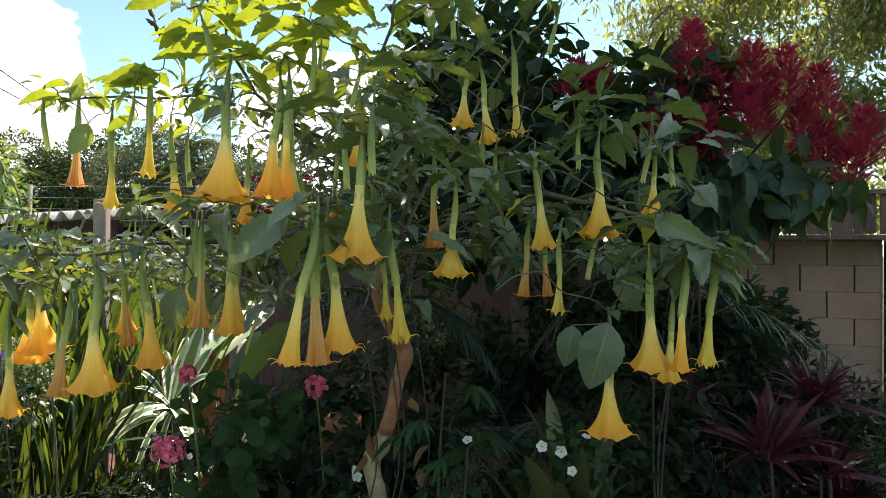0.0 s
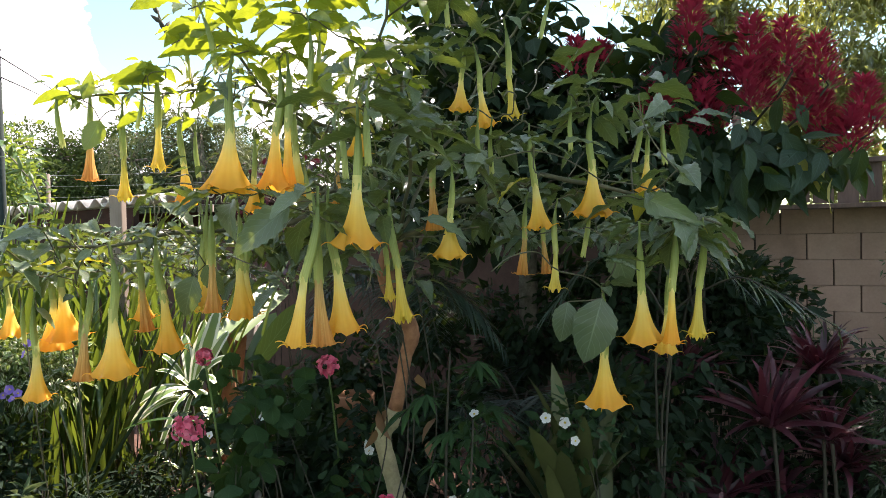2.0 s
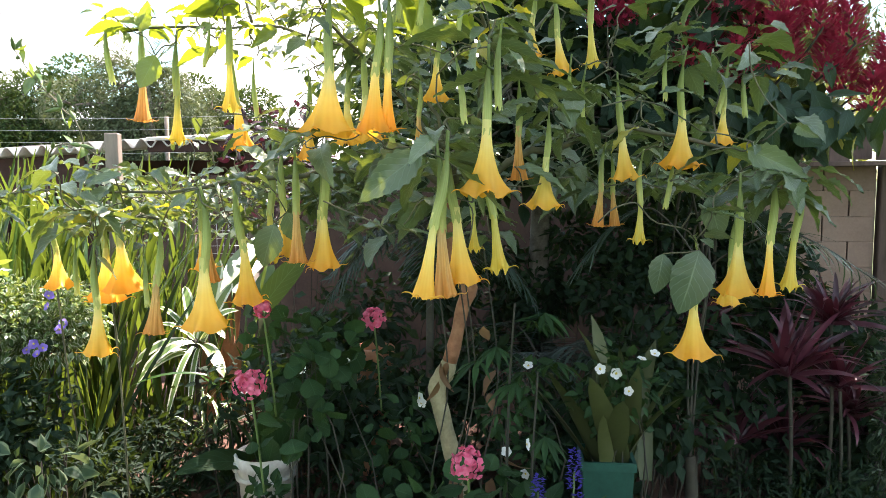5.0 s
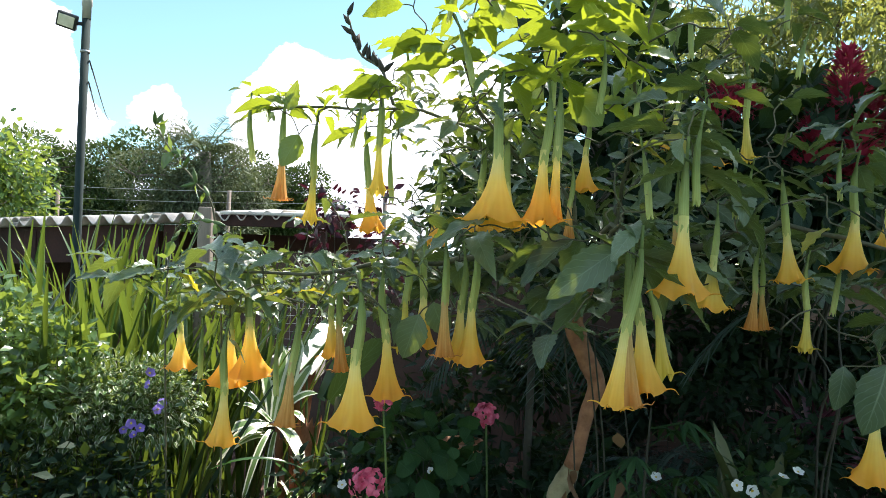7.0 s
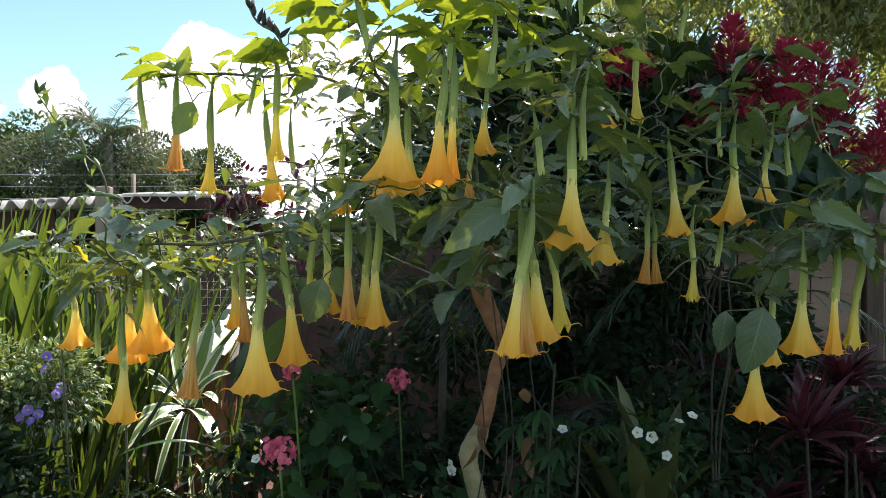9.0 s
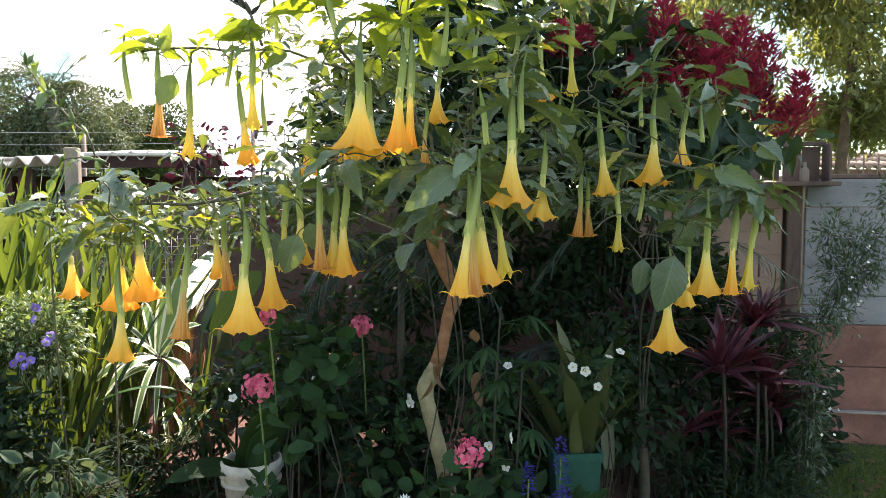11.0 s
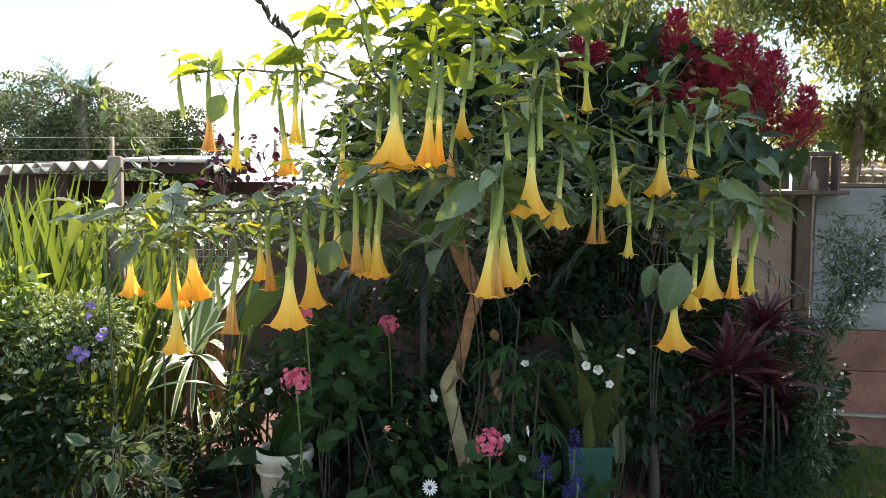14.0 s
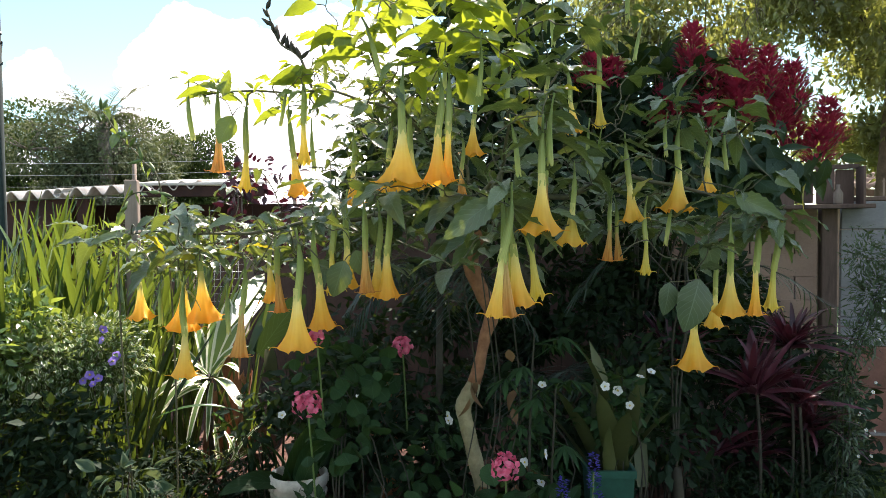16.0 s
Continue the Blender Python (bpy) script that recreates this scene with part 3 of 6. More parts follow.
crate = thing("plank_box", "weathered dark wooden box standing on the wall top", "box")
crate.matrix_world = WALL @ pose(-0.13, -0.10, 0)
link_mesh("shelf_plank", *box(-0.30, -0.04, 1.772, 1.30, 0.22, 0.028, 0.004)[:2], WOOD_DARK, crate, "weathered plank", smooth=False)
for i, x in enumerate((0.22, 0.10, -0.03, -0.15, -0.28, -0.41)):
    link_mesh("board", *box(x, 0.06 - 0.006 * (i % 2), 1.905 + 0.006 * (i % 3), 0.112, 0.02, 0.236, 0.004)[:2], WOOD_DARK, crate, smooth=False)
link_mesh("top_rail", *box(-0.1, 0.035, 2.04, 0.80, 0.03, 0.03, 0.004)[:2], WOOD_DARK, crate, smooth=False)
link_mesh("end_board", *box(0.297, -0.02, 1.91, 0.018, 0.16, 0.25, 0.004)[:2], WOOD_DARK, crate, smooth=False)
bottle = link_mesh("bottle", *lathe([(0.0, 0), (0.028, 0), (0.03, 0.01), (0.03, 0.075), (0.012, 0.10), (0.012, 0.13), (0, 0.13)], 16)[:2], WOOD_GREY)
tagged(bottle, "small grey bottle on the wall box's plank", "bottle")
bottle.matrix_world = WALL @ pose(0.02, -0.16, 1.787)

# ---- shed with the corrugated roof ----
shed = thing("garden_shed", "low dark red shed under a corrugated fibre-cement roof", "shed", (-3.6, 6.0, 0))


def corrugated(length, depth, pitch, amp, thick, rows=2):
    n = int(length / pitch * 10)
    xs = np.linspace(0, length, n + 1)
    V = []
    for k in range(rows + 1):
        for x in xs:
            V.append((x, depth * k / rows, amp * math.sin(2 * math.pi * x / pitch)))
    V = np.array(V)
    low = V - np.array([0, 0, thick])
    m = n + 1
    F = [(k * m + i, k * m + i + 1, (k + 1) * m + i + 1, (k + 1) * m + i) for k in range(rows) for i in range(n)]
    o = len(V)
    F += [tuple(o + i for i in q[::-1]) for q in F]
    F += [(i, o + i, o + i + 1, i + 1) for i in range(n)]
    F += [(k * m, (k + 1) * m, o + (k + 1) * m, o + k * m) for k in range(rows)]
    return np.vstack([V, low]), F


for k in range(-1, 3):
    o = link_mesh("roof_sheet", *corrugated(1.15, 2.2, 0.140, 0.036, 0.010), ASBESTOS, shed, "weathered grey corrugated sheet")
    o.location, o.rotation_euler = (-1.55 + 1.06 * k, -0.05, 1.855 + 0.066 * k), (radians(3.6), radians(-3.4), 0)
upper = link_mesh("ridge_sheet", *box(0.53, 0.9, 0, 1.06, 1.9, 0.026, 0.006)[:2], ASBESTOS, shed, "flat pale sheet over the corrugations", smooth=False)
upper.location, upper.rotation_euler = (1.2, 0.0, 2.055), (radians(4.6), radians(-0.5), 0)
upper = link_mesh("eaves_board", *box(0.53, 0.0, 0, 1.06, 0.04, 0.09, 0.006)[:2], SHED_RED, shed, "dark board under the pale sheet", smooth=False)
upper.location = (1.2, 0.0, 1.992)
# extra dark board standing in for the shaded band below the roof
fascia = link_mesh("front_board", *box(1.6, 0, -0.19, 3.3, 0.03, 0.30, 0.005)[:2], SHED_RED, shed, "dark red board under the roof edge", smooth=False)
fascia.location, fascia.rotation_euler = (-2.6, 0.10, 1.79), (0, radians(-3.4), 0)
link_mesh("back_wall", *box(0, 1.9, 0.97, 5.2, 0.06, 1.94)[:2], SHED_RED, shed, smooth=False)
for x, h in ((-1.5, 1.80), (-0.4, 1.87), (0.75, 1.94), (2.0, 1.96)):
    link_mesh("upright", *box(x, 0.12, h / 2, 0.10, 0.10, h, 0.008)[:2], SHED_RED, shed, smooth=False)
for i in range(9):
    link_mesh("board", *box(-2.35 + 0.56 * i, 0.9, 0.62 + 0.02 * (i % 2), 0.52, 0.03, 1.25, 0.005)[:2], SHED_RED, shed, smooth=False)

stake = thing("garden_post", "weathered grey wooden post before the shed", "post", (-1.78, 3.69, 0.30))
link_mesh("shaft", *box(0, 0, 0.810, 0.066, 0.06, 1.659, 0.006)[:2], WOOD_GREY, stake, smooth=False)

# wire cage beside the shed
cage = thing("wire_cage", "pale wooden cage front with wire mesh", "cage", (-1.47, 4.72, 0))
link_mesh("base_slab", *box(-0.06, 0.25, 0.98, 0.30, 0.5, 0.16, 0.01)[:2], CONCRETE, cage, "pale sunlit block", smooth=False)
for x in (-0.24, 0.16):
    link_mesh("cage_post", *box(x, 0.0, 1.28, 0.05, 0.05, 0.36, 0.004)[:2], WOOD_GREY, cage, smooth=False)
for i in range(7):
    link_mesh("wire", *tube([(-0.22, 0, 1.13 + 0.05 * i), (0.14, 0, 1.13 + 0.05 * i)], 0.0018, 5)[:2], GALV, cage)
for i in range(9):
    link_mesh("wire", *tube([(-0.2 + 0.04 * i, 0.003, 1.10), (-0.2 + 0.04 * i, 0.003, 1.45)], 0.0018, 5)[:2], GALV, cage)

# lamp pole
pole = thing("lamp_pole", "dark green steel pole with a small square floodlight", "pole", (-2.47, 3.79, 0))
link_mesh("shaft", *tube([(0, 0, 0), (0, 0, 1.4), (0.0, 0, 2.90)], [0.023, 0.0215, 0.020], 18)[:2], POLE, pole)
link_mesh("cap", *lathe([(0.0, 3.03), (0.018, 3.03), (0.025, 3.02), (0.026, 2.965), (0.022, 2.96), (0.022, 2.895), (0.0, 2.895)], 18)[:2], PLASTIC_WHITE, pole, "pale cap sleeve")
lamp = link_mesh("floodlight", *box(0, 0, 0, 0.10, 0.03, 0.078, 0.007)[:2], BLACK, pole, "black floodlight housing", smooth=False)
lamp.matrix_basis = pose(-0.083, -0.03, 2.875, 24, 16, 12)
link_mesh("lens", *box(0, -0.016, 0, 0.078, 0.006, 0.057, 0.002)[:2], LENS, lamp, "cream lens", smooth=False)
link_mesh("bracket", *tube([(-0.05, -0.02, 2.865), (-0.01, 0, 2.87)], 0.010, 8)[:2], BLACK, pole)
link_mesh("band", *lathe([(0.020, 2.72), (0.0235, 2.72), (0.0235, 2.732), (0.020, 2.732)], 16)[:2], GALV, pole)
for a, b in (((-2.445, 3.79, 2.68), (-7.0, 14.0, 4.25)), ((-2.445, 3.79, 2.57), (-7.2, 14.0, 4.3))):
    a, b = np.array(a), np.array(b)
    tagged(link_mesh("overhead_cable", *tube(smooth_path([a, (a + b) / 2 - np.array([0, 0, 0.12]), b], 16), 0.004, 6)[:2], BLACK, label="thin dark cable running from the lamp pole"), category="cable", group="cables from the lamp pole")
for z in (1.98, 2.14, 2.30, 2.46, 2.62):
    w = link_mesh("fence_wire", *tube(smooth_path([(-12, 10.4, z + 0.15), (-5, 10.2, z - 0.03), (0.5, 10.0, z + 0.1)], 14), 0.0025, 5)[:2], GALV, label="thin taut wire strand of the boundary fence")
    tagged(w, category="wire", group="fence wires behind the shed")
for x in (-8.5, -6.0, -3.6, -1.4):
    tagged(link_mesh("fence_post", *tube([(x, 10.2, 0), (x + 0.03, 10.2, 2.62)], 0.03, 8)[:2], WOOD_GREY, label="thin grey post carrying the fence wires"), category="post", group="fence posts behind the shed")

# tiled house behind the wall
house = thing("neighbour_house", "house with pale wavy roof tiles behind the wall", "house", (13.0, 12.2, 0))
link_mesh("wall", *box(0, 0.3, 1.07, 9.0, 0.2, 2.14)[:2], BRICK, house, "pinkish brown wall", smooth=False)
link_mesh("fascia", *box(0, -0.12, 2.20, 9.4, 0.03, 0.13, 0.004)[:2], SHED_BROWN, house, "reddish brown fascia board", smooth=False)
for k in range(3):
    o = link_mesh("tile_course", *corrugated(9.4, 0.42, 0.235, 0.040, 0.022, 1), TILE, house, "course of wavy clay tiles")
    o.location, o.rotation_euler = (-4.7 + 0.03 * (k % 2), -0.16 + 0.34 * k, 2.315 + 0.115 * k), (radians(15), 0, 0)

# ---- trees and shrubs ----
def branch_tree(start, targets, rng, r0=0.05, r1=0.006, sag=0.15, sides=6, n=8):
    """Curved limbs from one point to each target, joined."""
    pieces = []
    for tg in targets:
        a, b = np.asarray(start, float), np.asarray(tg, float)
        mid = a + (b - a) * 0.5 + rng.normal(size=3) * 0.10 * np.linalg.norm(b - a) + np.array([0, 0, sag * np.linalg.norm(b - a)])
        pieces.append(tube(smooth_path([a, mid, b], n), np.linspace(r0, r1, n), sides))
    return join(*pieces)


def make_tree(name, label, base, trunk_top, crowns, radii, leaves, size, mat, bark, seed, shapes=SMALL, r0=0.12, hang=0.0, shell=0.35, limbs=True, fuzz=0.18):
    r = np.random.RandomState(seed)
    t = thing(name, label, "tree", base)
    b = np.asarray(base, float)
    C = np.asarray(crowns, float)
    top = np.asarray(trunk_top, float)
    trunk = tube(smooth_path([(0, 0, -0.05), (top - b) * 0.5 + r.normal(size=3) * 0.1 * r0 * 5, top - b], 12), np.linspace(r0, r0 * 0.6, 12), 10)
    link_mesh("trunk", *trunk[:2], bark, t)
    if limbs:
        wood, size_ = [top - b], [r0 * 0.55]
        for c in sorted(C - b, key=lambda c: np.linalg.norm(c - (top - b))):
            W = np.array(wood)
            i = int(np.argmin(np.linalg.norm(W - c, axis=1) + 0.4 * np.maximum(0, W[:, 2] - c[2])))
            L = np.linalg.norm(c - W[i])
            pth = smooth_path([W[i], W[i] + (c - W[i]) * 0.4 + r.normal(size=3) * 0.12 * L, W[i] + (c - W[i]) * 0.75 + r.normal(size=3) * 0.08 * L, c], 9)
            rads = np.linspace(max(r0 * 0.1, size_[i] * 0.8), r0 * 0.1, 9)
            link_mesh("limb", *tube(pth, rads, 7)[:2], bark, t)
            wood.extend(pth[3:])
            size_.extend(rads[3:])
        twigs = []
        for c, R in zip(C - b, np.asarray(radii, float)):
            for _ in range(7):
                e = c + unit(r.normal(size=3)) * R * 0.85
                twigs.append(tube(smooth_path([c, (c + e) / 2 + r.normal(size=3) * 0.05 * R, e], 5), np.linspace(r0 * 0.1, r0 * 0.03, 5), 4))
        link_mesh("brushwood", *join(*twigs)[:2], bark, t, kind="stuff")
    P, M = leafy(C - b, radii, leaves, size, r, shell=shell, fuzz=fuzz)
    if hang:
        D = unit(r.normal(size=(leaves, 3)) * 0.35 + np.array([0, 0, -hang]))
        M = axes(D, r.normal(size=(leaves, 3)), size * r.uniform(0.6, 1.3, leaves))
    v, f, u = scatter(shapes, P, M, seed)
    link_mesh("crown", v, f, mat, t, uv=u)
    return t


def blobs(r, box_lo, box_hi, n, size):
    C = r.uniform(box_lo, box_hi, (n, 3))
    return C, r.uniform(0.7, 1.3, (n, 1)) * np.asarray(size, float)[None]


r = np.random.RandomState(20)
# far trees over the shed
for nm, lab, x0, x1, y, zt, n, size, mat, leaves, seed in [
        ("far_tree", "broad dark green tree beyond the shed roof", -10.2, -6.4, 16.5, 4.0, 40, (0.72, 0.7, 0.52), LEAF_FAR, 58000, 31),
        ("far_tree", "grey-green feathery tree beyond the shed roof", -6.6, -4.2, 15.0, 3.7, 28, (0.6, 0.6, 0.5), LEAF_FAR_GREY, 52000, 32),
        ("far_tree", "dark green bushy tree at the edge of the sky", -5.4, -3.5, 17.5, 3.8, 26, (0.6, 0.6, 0.5), LEAF_FAR, 48000, 33),
        ("far_tree", "dense green hedge tree far behind the fence", -16, -10.5, 18.0, 3.4, 16, (1.4, 1.2, 0.9), LEAF_FAR, 26000, 34)]:
    q = np.random.RandomState(seed)
    C, R = blobs(q, (x0, y - 1, 1.4), (x1, y + 1, zt), n, size)
    make_tree(nm, lab, ((x0 + x1) / 2, y, 0), ((x0 + x1) / 2, y, 1.6), C, R, leaves, 0.095, mat, BARK_GREY, seed, shapes=SMALL if mat is LEAF_FAR else [small_leaf(0.34, 0.3)], r0=0.22, shell=0.55, fuzz=0.05)


def palm_fronds(n, length, rng, droop=0.9, up=1.0, leaflets=26, leaf_len=0.35, az0=0.0, az1=6.283, slim=0.07):
    """Frond ribs and leaflets of a feather palm, about the origin."""
    ribs, P, D, N, L = [], [], [], [], []
    for i in range(n):
        az = az0 + (az1 - az0) * (i + rng.uniform(0, 0.8)) / n
        h = np.array([math.cos(az), math.sin(az), 0])
        rise = up * rng.uniform(0.5, 1.2)
        s = np.linspace(0, 1, 12)
        path = length * (h[None] * (s[:, None]) + np.array([0, 0, 1.0]) * (rise * s - droop * s ** 2)[:, None])
        ribs.append(tube(path, np.linspace(0.012, 0.003, 12) * length, 5))
        T = unit(np.gradient(path, axis=0))
        side = unit(np.cross(h, [0, 0, 1.0]))
        for k in range(leaflets):
            f = 0.18 + 0.82 * k / leaflets
            p = np.array([np.interp(f, s, path[:, c]) for c in range(3)])
            tt = np.array([np.interp(f, s, T[:, c]) for c in range(3)])
            for sg in (-1, 1):
                P.append(p)
                D.append(unit(tt * 0.75 + sg * side + np.array([0, 0, -0.25 + 0.2 * rng.normal()])))
                N.append((0, 0, 1.0))
                L.append(leaf_len * length * math.sin(math.pi * (0.12 + 0.8 * f)) * rng.uniform(0.85, 1.1))
    leaf = strap_shape(4, slim, 0.35, 0.5, 0.3)
    return join(*ribs), scatter([leaf], np.array(P), axes(np.array(D), np.array(N), L))


palm = thing("far_palm", "pale feathery palm crown above the far trees", "palm", (-5.25, 14.2, 0))
link_mesh("trunk", *tube([(0, 0, 0), (0.1, 0, 2.2), (0, 0, 3.72)], [0.16, 0.13, 0.11], 9)[:2], BARK_GREY, palm)
ribs, leaves_ = palm_fronds(15, 0.95, r, 0.65, 1.3, 26, 0.36)
for nm, dat, mt in (("ribs", ribs, STEM_GREEN), ("fronds", leaves_, LEAF_FAR_GREY)):
    link_mesh(nm, *dat[:2], mt, palm, uv=dat[2]).location = (0, 0, 3.72)

# leafy tree at the left beyond the sword leaves
q = np.random.RandomState(41)
C, R = blobs(q, (-7.4, 8.4, 1.8), (-5.2, 9.2, 3.05), 16, (0.5, 0.45, 0.38))
make_tree("guava_tree", "bright leafy young tree behind the shed roof", (-6.2, 8.8, 0), (-6.2, 8.8, 1.6), C, R, 8500, 0.12, LEAF_BRIGHT, BARK_GREY, 41, shapes=SMALL, r0=0.07)

# gum tree over the wall
q = np.random.RandomState(42)
C, R = blobs(q, (2.6, 7.2, 2.05), (9.8, 9.2, 5.6), 104, (0.50, 0.50, 0.42))
low = (C[:, 0] > 5.0) & (C[:, 2] < 2.62)
C[low, 2] += 0.5
make_tree("gum_tree", "open gum tree with fine sunlit leaves behind the wall", (5.73, 7.8, 0), (6.15, 7.8, 4.13), C, R, 84000, 0.115, LEAF_GUM, BARK_GUM, 42, shapes=NARROW + [small_leaf(0.34), small_leaf(0.5)], r0=0.085, hang=0.35, shell=0.05)
# second gum crown, out of view, added to block sun from the garden
q = np.random.RandomState(47)
C, R = blobs(q, (1.6, 3.5, 5.7), (6.5, 7.8, 8.6), 76, (0.75, 0.72, 0.58))
C[:, 0] += 0.41 * (C[:, 2] - 5.7)
# lobes in the sun's path to the lawn are dropped to light a patch
gap = np.hypot(C[:, 0] - 2.7 - 0.414 * C[:, 2], C[:, 1] - 3.35 - 0.662 * C[:, 2]) > 0.95
C, R = C[gap], R[gap]
make_tree("gum_tree", "unseen tall gum tree added to shade the garden", (8.6, 6.6, 0), (7.4, 6.4, 5.4), C, R, 70000, 0.14, LEAF_GUM, BARK_GREY, 47, shapes=NARROW + [small_leaf(0.34), small_leaf(0.5)], r0=0.2, hang=0.2, shell=0.1)
q = np.random.RandomState(43)
C, R = blobs(q, (1.5, 5.6, 3.0), (3.4, 7.0, 5.6), 13, (0.42, 0.42, 0.5))
make_tree("gum_sapling", "slender gum sapling with hanging yellow-green leaves", (2.6, 6.4, 0), (2.5, 6.4, 2.8), C, R, 4200, 0.09, LEAF_GUM, BARK_GREY, 43, shapes=NARROW, r0=0.06, hang=0.6, shell=0.1)

# dark tree just behind the trumpet tree
q = np.random.RandomState(44)
C, R = blobs(q, (-0.02, 3.1, 1.75), (1.05, 4.0, 2.85), 30, (0.32, 0.32, 0.27))
tall = (C[:, 0] > 0.42) & (C[:, 2] > 2.42)
C[tall, 2] -= 0.45
# hidden lobes added behind the trumpet tree to keep sun off the soil
Cw, Rw = blobs(q, (-0.62, 4.0, 1.85), (-0.05, 4.5, 2.3), 9, (0.24, 0.22, 0.2))
C, R = np.vstack([C, Cw]), np.vstack([R, Rw])
make_tree("shade_tree", "dense dark-leaved tree close behind the trumpet tree", (0.45, 3.8, 0.3), (0.4, 3.7, 1.9), C, R, 3700, 0.13, LEAF_DARK_SHADE, BARK_GREY, 44, shapes=OVATE, r0=0.07)

# red cloak shrub
cloak = thing("red_cloak_shrub", "tall shrub with crimson flower plumes and dark leaves", "shrub", (1.45, 3.35, 0.0))
q = np.random.RandomState(45)
base = np.array((1.45, 3.35, 0.0))
PLUMES = [(1.03, 3.0, 2.46, .24), (0.98, 3.1, 2.30, .2), (0.89, 3.0, 2.20, .18), (1.06, 2.95, 2.16, .16), (1.18, 3.1, 2.34, .22), (1.28, 3.0, 2.38, .24),
          (1.42, 3.0, 2.36, .24), (1.35, 3.1, 2.25, .2), (1.56, 3.0, 2.30, .22), (1.51, 3.05, 2.17, .2), (1.75, 3.0, 2.13, .22), (1.66, 2.95, 2.02, .18),
          (1.62, 3.1, 2.10, .2), (0.57, 3.15, 2.40, .16), (0.68, 3.15, 2.38, .16), (1.0, 3.0, 2.10, .15), (1.13, 3.05, 2.10, .17), (1.23, 2.95, 2.21, .2)]
for k, p in enumerate(PLUMES[::2]):
    e = np.array(p[:3]) - base
    foot = -0.55 + 0.04 * k
    pth = smooth_path([(foot, 0.2, 0.02), (foot + 0.02, 0.15, 1.1), (foot + (e[0] - foot) * 0.3, 0.05, 1.75), e - np.array([0, 0, 0.1]), e], 12)
    link_mesh("stem", *tube(pth, np.linspace(0.009, 0.004, 12), 6)[:2], DARK_STEM, cloak)
bract = [small_leaf(0.42, 0.2, 0.3), small_leaf(0.3, -0.1, 0.3)]
for x, y, z, h in PLUMES:
    n = int(420 * h / 0.22)
    s = q.uniform(0, 1, n)
    a = q.uniform(0, 6.283, n)
    rad = (1 - s) ** 0.7 * 0.078 * q.uniform(0.35, 1.15, n) + 0.01
    P = np.stack([np.cos(a) * rad, np.sin(a) * rad, (s - 0.3) * h], -1) + np.array([x, y, z]) - base
    D = np.stack([np.cos(a), np.sin(a), q.uniform(0.3, 1.3, n)], -1)
    v, f, u = scatter(bract, P, axes(D, np.stack([-np.cos(a), -np.sin(a), np.ones(n)], -1), q.uniform(0.028, 0.056, n)))
    link_mesh("plume", v, f, PETAL_RED, cloak, "crimson flower plume", uv=u)
C = np.array([p[:3] for p in PLUMES]) - base + np.array([0, 0.05, -0.28])
C = np.vstack([C, C + np.array([0.0, 0.12, -0.16]), C[13:16] + np.array([-0.1, 0.1, -0.5])])
P, M = leafy(C, np.full((len(C), 3), 0.17), 900, 0.16, q, out=0.8, spread=0.3)
P[:, 2] = np.minimum(P[:, 2], 2.22 - q.uniform(0, 0.3, 900))
M[:] = axes(unit(q.normal(size=(900, 3)) * 0.5 + np.array([0, -0.3, -0.65])), q.normal(size=(900, 3)) * 0.5 + np.array([0, -0.5, 0.8]), 0.16 * q.uniform(0.5, 1.25, 900))
BIG_OVATE = [leaf_shape(7, 0.5, 0.42, 0, 0.12, 0.2, 0.03, 1.0, 11), leaf_shape(7, 0.44, 0.42, 0, 0.2, 0.4, 0.03, 1.1, 12)]
keep = P[:, 2] > 1.72 + 0.3 * np.maximum(0, P[:, 0] + base[0] - 1.05)
v, f, u = scatter(BIG_OVATE, P[keep], M[keep])
link_mesh("leaves", v, f, LEAF_CLOAK, cloak, uv=u)
for (x, y, z), spin in (((1.44, 2.92, 1.97), -12), ((1.53, 2.94, 1.95), 14), ((1.56, 2.9, 1.86), 60)):
    o = link_mesh("yellow_leaf", *BIG_OVATE[0][:2], LEAF_TRUMPET_OLD, cloak, "large yellowing leaf", uv=BIG_OVATE[0][2])
    o.matrix_basis = Matrix.Translation(Vector((x, y, z)) - Vector(base)) @ pose(0, 0, 0, -78, 0, spin) @ Matrix.Diagonal((0.14, 0.14, 0.14, 1))

# ---- the trumpet tree ----
TRUNK = [(-0.125, 2.28, 0.25), (-0.15, 2.29, 0.60), (-0.185, 2.30, 0.78), (-0.215, 2.30, 0.91), (-0.233, 2.30, 1.005), (-0.200, 2.31, 1.06), (-0.170, 2.30, 1.16), (-0.148, 2.29, 1.27), (-0.125, 2.28, 1.35), (-0.165, 2.28, 1.44), (-0.205, 2.27, 1.55), (-0.17, 2.26, 1.66)]
tree = thing("trumpet_tree", "spreading angel's trumpet tree hung with golden flowers", "tree", TRUNK[0])
T0 = np.array(TRUNK[0])
q = np.random.RandomState(7)
path = smooth_path(np.array(TRUNK) - T0, 40)
rad = np.interp(np.linspace(0, 1, 40), [0, 0.28, 0.44, 0.50, 0.6, 0.75, 1], [0.030, 0.027, 0.032, 0.024, 0.020, 0.028, 0.030]) * (1 + 0.05 * np.sin(np.arange(40) * 1.9))
tv, tf, tu = tube(path[:20], rad[:20], 14)
link_mesh("trunk", tv, tf, BARK, tree, "pale smooth bent lower trunk")
tv, tf, tu = tube(path[19:], rad[19:] * 1.02, 14)
link_mesh("upper_trunk", tv, tf, BARK_RED, tree, "reddish peeling upper trunk")


